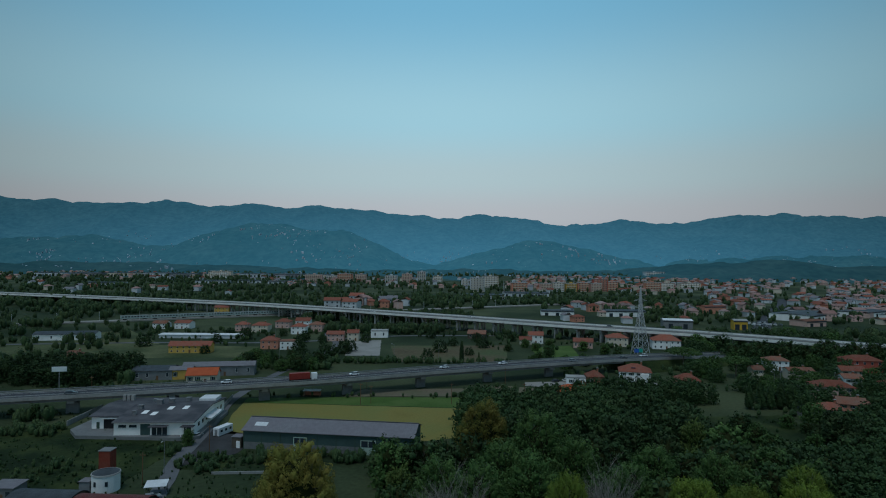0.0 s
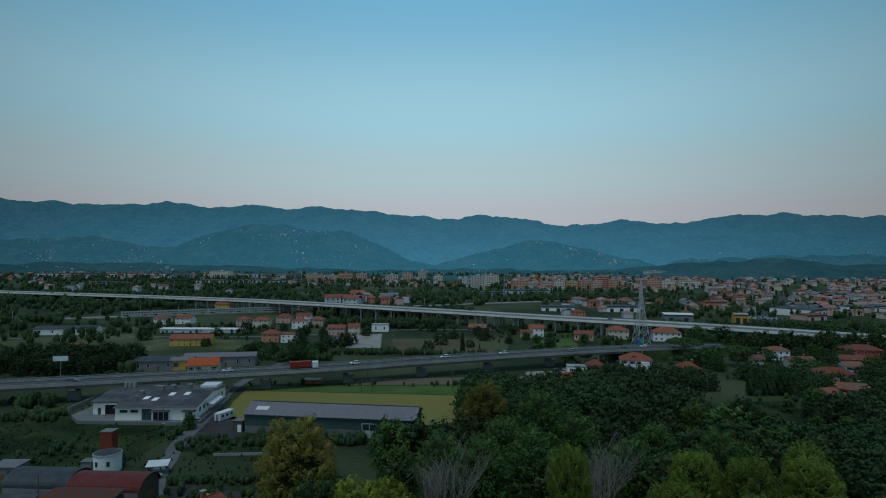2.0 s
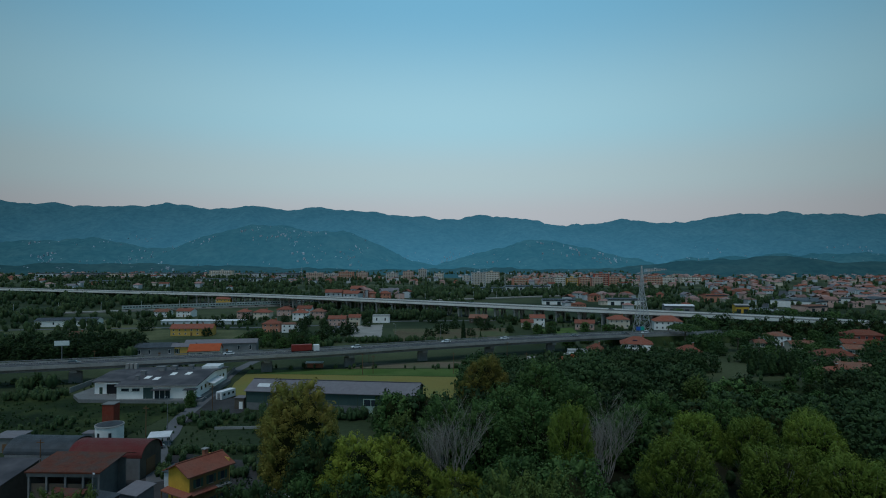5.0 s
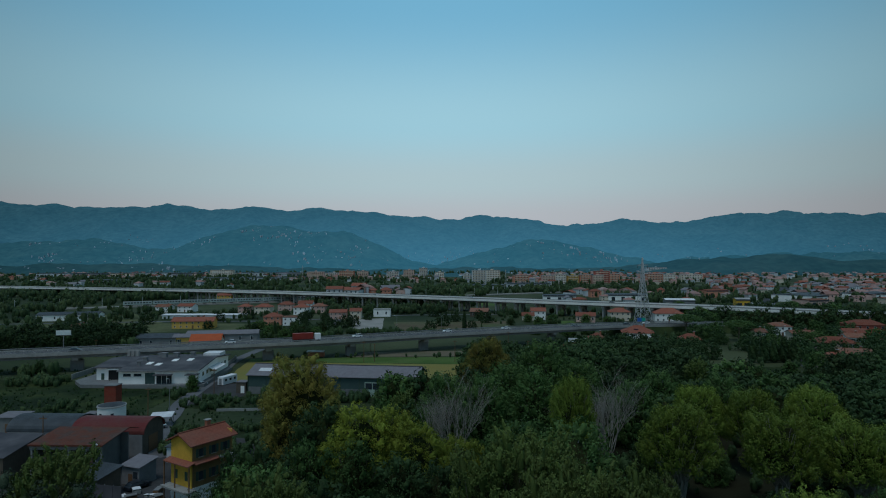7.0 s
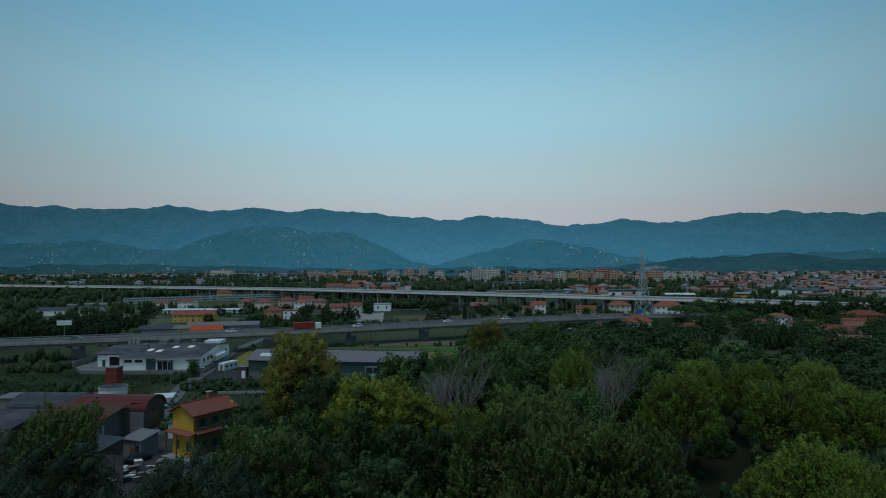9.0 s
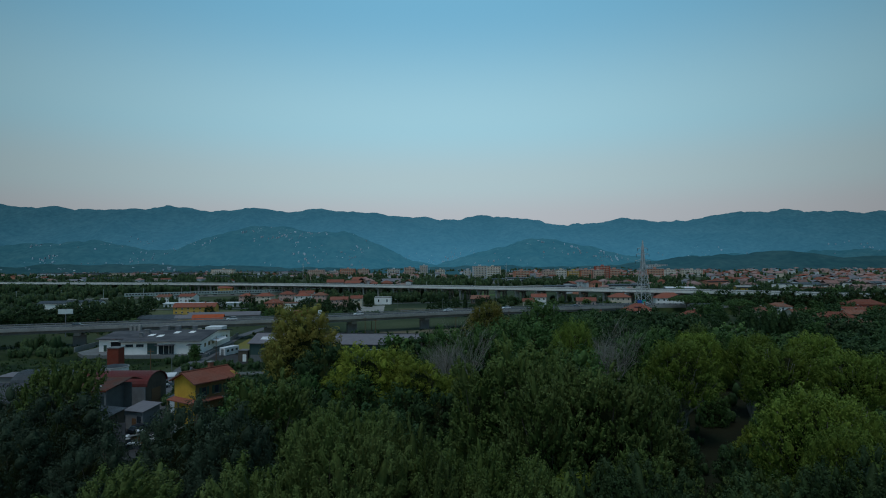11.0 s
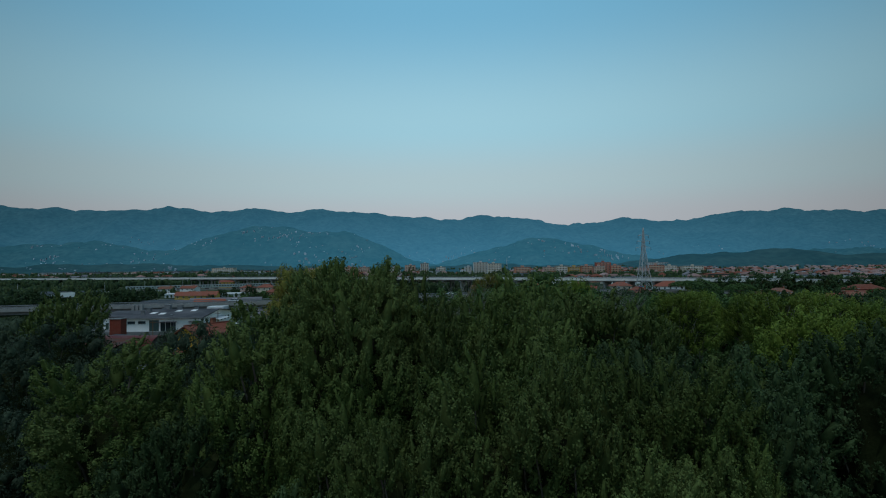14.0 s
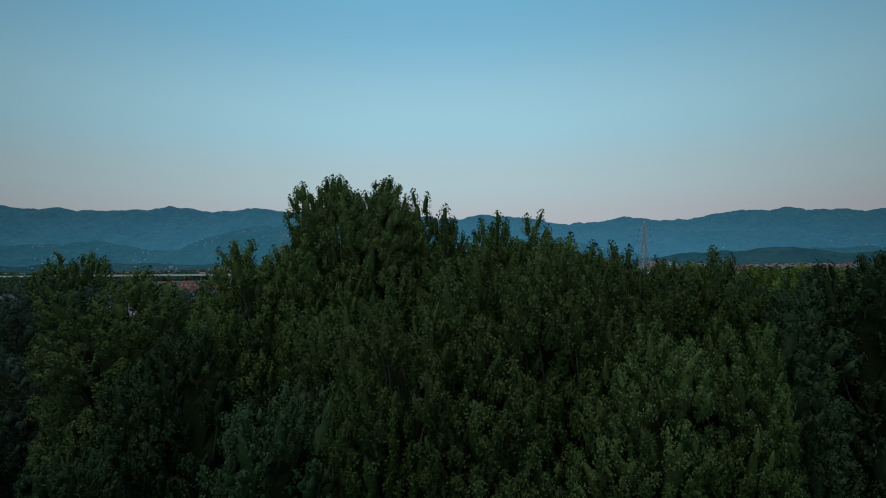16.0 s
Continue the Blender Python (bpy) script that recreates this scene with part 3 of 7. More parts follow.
def bare_shape(seed, height=15.0, spread=4.0):
    """A leafless tree of many pale rising stems."""
    s = Shape(seed)
    g = s.rng

    def grow(a, way, length, r, depth):
        b = Vector(a) + Vector(way) * length
        s.limb(a, b, r, r * 0.55, 0.10, 3, 5 if depth < 2 else 3)
        if depth == 3:
            return
        for k in range(4):
            w = Vector(way) + Vector((g.normal(0, 0.30), g.normal(0, 0.30), g.uniform(0.0, 0.25)))
            start = Vector(a).lerp(b, g.uniform(0.55, 1.0))
            grow(start, w.normalized(), length * g.uniform(0.5, 0.8), r * 0.5, depth + 1)

    for i in range(9):
        a = 2 * math.pi * i / 9 + g.uniform(0, 0.5)
        lean = g.uniform(0.08, 0.42)
        way = Vector((lean * math.cos(a), lean * math.sin(a), 1)).normalized()
        grow((0.3 * math.cos(a), 0.3 * math.sin(a), 0), way, height * g.uniform(0.36, 0.5), 0.095, 0)
    return s


def column_shape(seed, height=9.0, radius=1.1, count=2600, leaf=0.28):
    """A cypress: a dense spindle."""
    s = Shape(seed)
    g = s.rng
    s.tube((0, 0, 0), (0, 0, height * 0.8), 0.16, 0.04, 6)
    z = g.uniform(0.04, 1, count)
    a = g.uniform(0, 2 * math.pi, count)
    prof = np.minimum(1, z * 6) * np.sqrt(np.clip(1 - z ** 2.2, 0, 1))
    r = radius * prof * (0.8 + 0.2 * np.sin(5 * a + 9 * z)) * np.sqrt(g.uniform(0.45, 1, count))
    out = np.stack([np.cos(a), np.sin(a), np.full(count, 0.6)], 1)
    s.leaves(np.stack([r * np.cos(a), r * np.sin(a), z * height], 1), out + g.normal(0, 0.4, (count, 3)), leaf * g.uniform(0.6, 1.2, count))
    return s


def umbrella_shape(seed, height=10.0, radius=6.5, clumps=90, per=50, leaf=0.35):
    """A stone pine: a bare trunk under a flat dome."""
    s = Shape(seed)
    g = s.rng
    s.limb((0, 0, 0), (0.3, 0, height * 0.62), 0.32, 0.22, 0.04, 3, 7)
    for i in range(9):
        a = 2 * math.pi * i / 9
        s.limb((0.3, 0, height * 0.6), (0.75 * radius * math.cos(a), 0.75 * radius * math.sin(a), height * 0.82), 0.13, 0.04, 0.1, 3, 4)
    for i in range(clumps):
        a, r = g.uniform(0, 2 * math.pi), radius * math.sqrt(g.uniform(0, 1))
        z = height * (0.72 + 0.26 * math.sqrt(max(0, 1 - (r / radius) ** 2)) * g.uniform(0.6, 1.0))
        s.clump((r * math.cos(a), r * math.sin(a), z), g.uniform(0.9, 1.5), per, leaf, 0.6)
    return s


PROTO, SHAPES = {}, {}


def tree_proto(key, shape, leaf_mat, bark_mat, label, name="tree"):
    ob = new(name)
    tagged(ob, label, "tree", "trees of the valley")
    piece("trunk", shape.stems("trunk", bark_mat), ob)
    if shape.c:
        crown = piece("crown", shape.crown("crown", leaf_mat), ob)
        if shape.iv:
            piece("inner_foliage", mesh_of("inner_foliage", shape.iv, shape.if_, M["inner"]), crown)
    PROTO[key] = [ob, False]
    SHAPES[key] = (shape, leaf_mat)


def plant(key, x, y, height, base_height, width=1.0, turn=None, z=0.0):
    """A tree of a kind, at its place, scaled to its height; width: how much broader than its kind."""
    ob, used = PROTO[key]
    k = height / base_height
    turn = random.uniform(0, 360) if turn is None else turn
    m = pose(x, y, z, 0, 0, turn) @ Matrix.Diagonal((k * width, k * width, k, 1))
    if not used:
        PROTO[key][1] = True
        ob.matrix_basis = m
        return ob
    made = copy_thing(ob, m)
    made.matrix_basis = m
    return made


# ---- ground, fields and roads ----
def ground_sheet():
    n = 60
    xs = [7000 * math.copysign(abs(t) ** 2.2, t) for t in (2 * i / n - 1 for i in range(n + 1))]
    ys = [-600 + 6200 * (i / n) ** 1.8 for i in range(n + 1)]
    verts = [(x, y, 0) for y in ys for x in xs]
    faces = [(j * (n + 1) + i, j * (n + 1) + i + 1, (j + 1) * (n + 1) + i + 1, (j + 1) * (n + 1) + i) for j in range(n) for i in range(n)]
    return tagged(new("ground", mesh_of("ground", verts, faces, M["ground"])), "dark green valley meadow land reaching to the hills", "ground", kind="structure")


ground_sheet()
patch("meadow", [(-150, 130), (-84, 160), (-82, 186), (-84, 202), (-128, 211), (-190, 215), (-230, 150)], M["rough_grass"], 0.05, "rough unmown grass meadow beside the workshop", "meadow")
# near-black sheet: the shade between the trees put into the ground colour
patch("woodland_floor", [(-30, 10), (36, 10), (62, 46), (104, 100), (120, 150), (40, 184), (-14, 172), (-15, 90), (-40, 80), (-56, 66), (-34, 34)], M["litter"], 0.04, "leaf litter darkened for the shade under the riverside trees", "ground")
patch("verge", [(-74, 172), (-62, 170), (-60, 184), (-75, 200)], M["rough_grass"], 0.05, "weedy verge beside the lane", "verge")
patch("field", [(-74, 206), (-79, 230), (-81, 250), (6, 243), (40, 240), (36, 215), (-7, 199), (-58, 205)], M["crop"], 0.06, "field of ripe yellow crop behind the shed", "field")
patch("field", [(-81, 250.5), (-82, 258), (-43, 261), (12, 262), (36, 262), (42, 244), (6, 244)], M["lawn"], 0.05, "strip of bright green grass", "field")
patch("field", [(-42, 262), (-36, 276), (12, 280), (4, 264)], M["soil"], 0.07, "bare brown ploughed plot", "field")
patch("field", [(18, 265), (23, 285), (34, 286), (30, 267)], M["soil"], 0.07, "bare brown ploughed plot", "field")
patch("field", [(33, 266), (36, 284), (50, 280), (45, 265)], M["soil"], 0.07, "bare brown ploughed plot", "field")
patch("car_park", [(39, 287), (40, 295), (68, 299), (104, 296), (100, 283), (62, 280)], M["gravel"], 0.06, "pale gravel yard by the white villa", "yard")
patch("field", [(-35, 413), (45, 418), (37, 352), (-26, 350)], M["fallow"], 0.05, "brown fallow field with patchy weeds", "field")
patch("field", [(59, 410), (88, 420), (84, 374), (58, 356)], M["lawn"], 0.05, "green mown plot", "field")
patch("court", [(-65, 431), (-44, 441), (-38, 371), (-59, 370)], M["gravel"], 0.05, "pale grey dusty court", "court")
patch("field", [(-291, 448), (-248, 486), (-190, 412), (-241, 383)], M["pasture"], 0.04, "pale green meadow", "field")
patch("field", [(-300, 420), (-190, 408), (-120, 404), (-122, 360), (-215, 352), (-300, 372)], M["pasture"], 0.045, "pale rough pasture between the hedges", "field")
patch("field", [(-90, 640), (40, 600), (60, 560), (-40, 580)], M["lawn"], 0.04, "green field beyond the motorway", "field")
patch("field", [(80, 170), (132, 178), (130, 236), (88, 232)], M["rough_grass"], 0.04, "dark grassy clearing in the wood", "field")
patch("field", [(310, 430), (420, 420), (420, 470), (310, 470)], M["soil"], 0.04, "dark ploughed field", "field")
patch("yard", [(-72, 150), (-40, 140), (-34, 112), (-52, 92), (-80, 96), (-98, 130), (-86, 152)], M["yard"], 0.05, "trodden dirt yard among the barns", "yard")
patch("yard", [(-76, 172), (-79, 186), (-82, 200), (-78, 212), (-60, 204), (-62, 186)], M["yard"], 0.06, "worn gravel forecourt beside the lane", "yard")
patch("forecourt", [(-125, 206), (-119, 199), (-82, 197.5), (-79, 200), (-81, 232), (-88, 238), (-125, 236)], M["concrete_dark"], 1.15, "pale paved forecourt of the workshop", "forecourt")


def road(name, points, width, mat, label, up=0.12):
    line = smooth_line([(x, y, 0) for x, y in points], 5)
    bm = ribbon(bmesh.new(), line, width / 2, -width / 2, up, -0.3)
    ob = part(name, bm, mat, None, label)
    ob["category"], ob["kind"] = "road", "structure"
    return ob


road("lane", [(-60, 128), (-70, 150), (-73, 163), (-77, 178), (-79.5, 200), (-83, 225), (-87, 250), (-87, 275), (-84, 310), (-75, 370), (-73, 420), (-92, 480)], 4.4, M["lane"], "narrow worn grey lane")
road("road", [(136, 215), (141, 238), (158, 268), (174, 296), (185, 330), (196, 352)], 5.0, M["asphalt"], "narrow asphalt street between houses")
road("road", [(215, 440), (258, 500), (330, 620), (421, 766), (520, 930)], 14, M["asphalt"], "wide straight avenue into the town")
road("road", [(-320, 400), (-200, 418), (-110, 425), (-40, 462), (40, 470)], 4.5, M["lane"], "grey country road past the houses")


# ---- viaducts ----
def viaduct(name, label, points, width, depth, piers, pier_make, rail_h, rim):
    th = thing(name, label, "viaduct", 0, 0, kind="structure")
    line = smooth_line(points, 6)
    h = width / 2
    part("deck", ribbon(bmesh.new(), line, h, -h, 0, -0.45), M["motorway" if rim == "concrete_pale" else "asphalt"], th, "worn asphalt carriageway")
    part("girder", ribbon(bmesh.new(), line, h - 0.9, -h + 0.9, -0.45, -depth), M["concrete_dark"], th, "stained concrete box girder")
    for side in (1, -1):
        part("parapet", ribbon(bmesh.new(), line, side * h + 0.25, side * h - 0.2, 0.85 if rim == "concrete_pale" else 0.45, -0.85), M[rim], th, "concrete parapet")
        rail = part("guard_rail", ribbon(bmesh.new(), line, side * (h - 0.1) + 0.08, side * (h - 0.1) - 0.08, rail_h, rail_h - 0.32), M["rail_metal"], th)
        posts = bmesh.new()
        for p in offset_line(line, side * (h - 0.1))[::1]:
            box(posts, p[0] - 0.07, p[0] + 0.07, p[1] - 0.07, p[1] + 0.07, p[2] + 0.5, p[2] + rail_h - 0.05)
        tagged(part("rail_posts", posts, M["rail_metal"], rail), kind="stuff")
    for off in (h - 1.2, -h + 1.2):
        part("edge_line", ribbon(bmesh.new(), line, off + 0.1, off - 0.1, 0.012, -0.02), M["paint_line"], th, "white edge line")
    for k, p in enumerate(piers):
        pier_make(th, p, k)
    return th, line


def near_pier(th, p, k):
    x, y, top, rz = p
    me = bmesh.new()
    box(me, -2.2, 2.2, -0.9, 0.9, -0.5, top - 1.2, 0.15)
    pier = part("pier", me, M["concrete_dark"], th, "broad stained concrete pier")
    pier.matrix_local = pose(x, y, 0, 0, 0, rz)
    part("bearing_beam", boxed(-1.2, 1.2, -3.8, 3.8, top - 1.2, top - 0.004, bevel=0.1), M["concrete"], pier)


def far_pier(th, p, k):
    x, y, top, rz = p
    pier = part("pier", boxed(-0.9, 0.9, -9.5, 9.5, top - 1.3, top - 0.004, bevel=0.12), M["concrete"], th, "concrete pier of round columns under a cross beam")
    pier.matrix_local = pose(x, y, 0, 0, 0, rz)
    for off in (-8, -3.6, 3.6, 8):
        part("column", cylinder(bmesh.new(), 0, off, -0.5, top - 1.3, 0.85, n=12), M["concrete"], pier)


def piers_along(line, start, gap, count, depth):
    """Places under a line at even distances from its beginning."""
    run, out, want = 0.0, [], start
    for a, b in zip(line, line[1:]):
        d = math.dist(a, b)
        while want <= run + d and len(out) < count:
            t = (want - run) / d
            out.append((a[0] + (b[0] - a[0]) * t, a[1] + (b[1] - a[1]) * t, a[2] + (b[2] - a[2]) * t - depth,
                        math.degrees(math.atan2(b[1] - a[1], b[0] - a[0]))))
            want += gap
        run += d
    return out


NEAR = [(-420, 160, 7.4), (-300, 186, 7.4), (-220, 207, 7.4), (-162, 225, 7.4), (-118, 239.5, 7.4), (-54, 262, 7.4), (-9.2, 283, 7.4), (53, 310, 7.2), (88, 325, 6.8), (126, 342, 5.6), (162, 358, 4.0), (215, 380, 2.0)]
near_line = smooth_line(NEAR, 6)
near_viaduct, _ = viaduct("viaduct", "long low concrete road viaduct across the fields", NEAR, 11.0, 2.0,
                          piers_along(near_line, 80, 34.9, 13, 2.0), near_pier, 1.05, "concrete")
bm = ribbon(bmesh.new(), offset_line(near_line, 0), 0.07, -0.07, 0.012, -0.02)
part("centre_line", bm, M["paint_line"], near_viaduct, "white centre line")
# embankment where the viaduct comes down
bank = [p for p in near_line if p[0] > 92]
verts, faces = [], []
for p, q, r, s in zip(offset_line(bank, 5.2), offset_line(bank, -5.2), offset_line(bank, 13), offset_line(bank, -13)):
    verts += [(r[0], r[1], -0.2), (p[0], p[1], p[2] - 0.6), (q[0], q[1], q[2] - 0.6), (s[0], s[1], -0.2)]
for i in range(len(bank) - 1):
    for j in range(3):
        a = 4 * i + j
        faces.append((a, a + 1, a + 5, a + 4))
faces.append((0, 1, 2, 3))
tagged(new("embankment", mesh_of("embankment", verts, faces, M["rough_grass"])), "grassy embankment carrying the road", "embankment", kind="structure")

FAR = [(-800, 880, 8.5), (-531, 775, 9.0), (-248, 660, 9.6), (-123, 592, 10), (0, 517, 10), (84, 463, 10), (163, 418, 9.8), (205, 393, 9.5), (236, 375, 9), (278, 350, 8.6), (330, 318, 8.4)]
far_line = smooth_line(FAR, 8)
far_viaduct, _ = viaduct("motorway_viaduct", "long pale concrete motorway viaduct on round columns", FAR, 21.0, 1.5,
                         piers_along(far_line, 560, 17, 46, 1.5), far_pier, 1.2, "concrete_pale")
part("median", ribbon(bmesh.new(), far_line, 0.35, -0.35, 0.9, -0.02), M["concrete"], far_viaduct, "concrete median barrier")


# ---- buildings ----
def window(th, x, z, w, h, y, style, mat="white"):
    """A window on a wall that faces -y at y: frame, pane, sill and, if asked for, open shutters."""
    win = part("window", boxed(x - w / 2, x + w / 2, y - 0.02, y + 0.05, z, z + h), M[mat], th)
    part("pane", boxed(x - w / 2 + 0.07, x + w / 2 - 0.07, y - 0.03, y + 0.02, z + 0.07, z + h - 0.07), M["glass"], win)
    if style == "shutters" and th.location.y < 330:
        for side in (-1, 1):
            c = x + side * (w * 0.78)
            part("shutter", boxed(c - w * 0.25, c + w * 0.25, y - 0.07, y - 0.004, z, z + h), M["shutter"], win)
    if th.location.y < 330:
        part("sill", boxed(x - w / 2 - 0.08, x + w / 2 + 0.08, y - 0.14, y + 0.02, z - 0.08, z - 0.004), M["concrete"], win)
    return win


def roof_mesh(w, d, z, rise, kind, over=0.5, thick=0.18):
    bm = bmesh.new()
    a, b = w / 2 + over, d / 2 + over
    drop = rise * over / (d / 2)
    if kind == "gable":
        for s in (-1, 1):
            top = [(-a, s * b, z - drop), (a, s * b, z - drop), (a, 0, z + rise), (-a, 0, z + rise)]
            slab(bm, [(x, y, q + thick) for x, y, q in (top if s < 0 else top[::-1])], thick)
    elif kind == "hip":
        k = max(a - b, 0.4)
        r = [(-k, 0, z + rise), (k, 0, z + rise)]
        e = [(-a, -b, z - drop), (a, -b, z - drop), (a, b, z - drop), (-a, b, z - drop)]
        v = [bm.verts.new((p[0], p[1], p[2] + thick)) for p in e + r]
        u = [bm.verts.new(p) for p in e]
        for q in ((0, 1, 5, 4), (1, 2, 5), (2, 3, 4, 5), (3, 0, 4)):
            bm.faces.new([v[i] for i in q])
        for i in range(4):
            bm.faces.new((u[i], u[(i + 1) % 4], v[(i + 1) % 4], v[i]))
        bm.faces.new(u[::-1])
    elif kind == "shed":
        slab(bm, [(-a, -b, z), (a, -b, z), (a, b, z + rise), (-a, b, z + rise)], thick)
    else:
        box(bm, -a + over * 0.8, a - over * 0.8, -b + over * 0.8, b - over * 0.8, z - 0.1, z + 0.5)
    return bm


def house(x, y, rz, w, d, eave, rise, wall, roof, label, kind="gable", rows=2, cols=3, style="shutters", chimney=True, category="house", door=True, name="house", group="houses of the valley", sides=True):
    th = thing(name, label, category, x, y, 0, rz, group)
    walls = bmesh.new()
    box(walls, -w / 2, w / 2, -d / 2, d / 2, -0.3, eave)
    if kind == "gable":
        for s in (-1, 1):
            v = [walls.verts.new(p) for p in ((s * w / 2, -d / 2, eave), (s * w / 2, d / 2, eave), (s * w / 2, 0, eave + rise))]
            u = [walls.verts.new(p) for p in ((s * (w / 2 - 0.3), -d / 2, eave), (s * (w / 2 - 0.3), d / 2, eave), (s * (w / 2 - 0.3), 0, eave + rise))]
            walls.faces.new(v)
            walls.faces.new(u[::-1])
    part("wall", walls, M[wall], th)
    top = part("roof", roof_mesh(w, d, eave, rise, kind), M[roof], th)
    if chimney:
        cx = w * 0.22
        st = part("chimney", boxed(cx - 0.35, cx + 0.35, d * 0.1 - 0.3, d * 0.1 + 0.3, eave + rise * 0.4, eave + rise + 0.9), M["brick"], top)
        box_cap = boxed(cx - 0.5, cx + 0.5, d * 0.1 - 0.45, d * 0.1 + 0.45, eave + rise + 0.904, eave + rise + 1.05)
        part("chimney_cap", box_cap, M["concrete"], top)
    storey = eave / rows
    for r in range(rows):
        for c in range(cols):
            if door and r == 0 and c == cols // 2:
                dr = part("door", boxed(-0.55 + (c + 0.5) * w / cols - w / 2, 0.55 + (c + 0.5) * w / cols - w / 2, -d / 2 - 0.06, -d / 2 + 0.05, 0, 2.1), M["wood"], th)
                continue
            window(th, (c + 0.5) * w / cols - w / 2, r * storey + storey * 0.32, min(1.1, w / cols * 0.45), storey * 0.45, -d / 2, style)
    return th


# the row of houses between the two viaducts
house(-155.4, 379, 4, 25, 8, 4.6, 2.2, "ochre", "tile", "long ochre farmhouse with a terracotta roof", rows=2, cols=7)
house(-203, 337, 10, 12.5, 8, 4.2, 2.8, "white", "tile_brown", "small white farmhouse with a brown tiled roof", "hip", rows=1, cols=3)
house(-230, 501, -8, 12, 8, 4.5, 1.8, "white", "tile_brown", "white house with a low brown roof", rows=2, cols=3)
house(-212, 503, -8, 13, 9, 4.8, 1.9, "white", "tile", "white two-storey house with a red roof", rows=2, cols=3)
house(-160, 490, 5, 10, 9, 5.4, 2, "pink", "tile", "pink house with a terracotta roof", "hip", rows=2, cols=3)
house(-143, 483, -4, 13, 9, 5.6, 2.2, "cream", "tile", "cream house with a broad terracotta roof", "hip", rows=2, cols=3)
house(-133, 513, -4, 12, 9, 5.4, 2.2, "pink", "tile", "pink house with a terracotta roof", "hip", rows=2, cols=3)
house(-111, 474, 0, 11, 9, 6, 2.2, "white", "tile", "white two-storey house with a red roof", "hip", rows=2, cols=3)
house(-118, 520, 0, 12, 9, 5.5, 2.2, "white", "tile", "white two-storey house with a red roof", "gable", rows=2, cols=3)
house(-101, 492, -5, 11, 9, 5.5, 2, "pink", "tile_brown", "dull pink house with a brown roof", "hip", rows=2, cols=3)
house(-112, 398, 6, 11, 9, 5.6, 2.2, "orange_wall", "tile", "orange house with a terracotta hip roof", "hip", rows=2, cols=3)
house(-99.5, 396, 6, 10, 8, 5.2, 0.8, "white", "tile_brown", "white flat-topped house with balconies", "flat", rows=2, cols=3, chimney=False)
house(-76, 437, 2, 12, 9, 5, 1.8, "pink", "tile", "pink two-storey house with a red roof", "gable", rows=2, cols=4)
house(-64, 440, 2, 8, 9, 5.6, 1.8, "cream", "tile", "narrow cream house with a red roof", "gable", rows=2, cols=2)
house(-46.8, 457, 2, 12.5, 9, 5, 0.3, "white", "flat_roof", "plain white cubic building with a flat roof", "flat", rows=1, cols=2, chimney=False, door=False)
house(26, 455, -12, 13, 9, 3.8, 2.2, "tan", "tile_brown", "low stone-coloured farmhouse with a brown roof", rows=1, cols=3)
house(66, 432, -6, 10, 9, 6, 2, "white", "tile", "white two-storey house with a red roof", "gable", rows=2, cols=3)
house(58, 426, -6, 8, 7, 3.4, 1.8, "cream", "tile", "low cream annexe with a red roof", "gable", rows=1, cols=2)
house(95, 412, -14, 12.5, 8, 4.4, 1.9, "pink", "tile", "rose-pink cottage with a red roof", rows=1, cols=4)
house(120, 421, -6, 14, 10, 6.2, 2.4, "cream", "tile", "cream two-storey villa with a terracotta hip roof", "hip", rows=2, cols=4)
house(150, 411, -10, 18, 11, 6, 3.2, "white", "tile", "large white house with a broad terracotta hip roof", "hip", rows=2, cols=5)
house(72.4, 291, -4, 7.5, 7, 4.6, 2.2, "brick", "tile", "small brick house with a terracotta roof", "hip", rows=1, cols=2)
house(112.8, 282, -8, 10, 8, 5, 2.4, "orange_wall", "tile", "orange-red house with a terracotta hip roof", "hip", rows=2, cols=3)
house(158.5, 309, -4, 5.16, 6.88, 5.16, 1.38, "cream", "tile_brown", "narrow cream house with a brown gable roof", "gable", rows=2, cols=2)
house(183, 336, -16, 12.04, 8.6, 5.33, 1.72, "white", "tile_brown", "white house with a brown hip roof", "hip", rows=2, cols=4)
house(180.5, 310, -4, 12.04, 6.88, 4.47, 1.2, "cream", "tile_brown", "long cream house with a low roof", "gable", rows=2, cols=4)
house(170.5, 268, -14, 15.91, 8.6, 5.5, 2.06, "pink", "tile", "large pink house with a terracotta roof", "hip", rows=2, cols=4)
house(147, 232, -14, 9.46, 7.74, 4.3, 1.89, "cream", "tile", "cream house with a terracotta hip roof", "hip", rows=2, cols=3)
house(160, 239, -22, 10.32, 7.74, 4.64, 1.89, "orange_wall", "tile_brown", "house with a brown tiled roof", "gable", rows=2, cols=3)
house(227, 332, -10, 18.06, 10.32, 6.45, 2.24, "red_wall", "tile", "large dark red apartment house", "hip", rows=2, cols=5)
house(192, 288, -10, 7.74, 7.74, 5.16, 1.55, "white", "tile_brown", "white house with a brown roof", "gable", rows=2, cols=2)
house(207, 310, -10, 11.18, 7.74, 4.73, 1.72, "cream", "tile", "cream house with a terracotta roof", "gable", rows=2, cols=3)
house(202, 274, -10, 8.6, 7.74, 5.16, 1.89, "ochre", "tile", "ochre house with a terracotta roof", "hip", rows=2, cols=3)
house(228, 300, -10, 12.04, 8.6, 5.16, 1.89, "pink", "tile", "pink house with a terracotta roof", "hip", rows=2, cols=3)
house(150, 216, -16, 7.74, 6.02, 2.75, 1.2, "brick", "tile", "low brick outbuilding with a red roof", "gable", rows=1, cols=2, chimney=False)
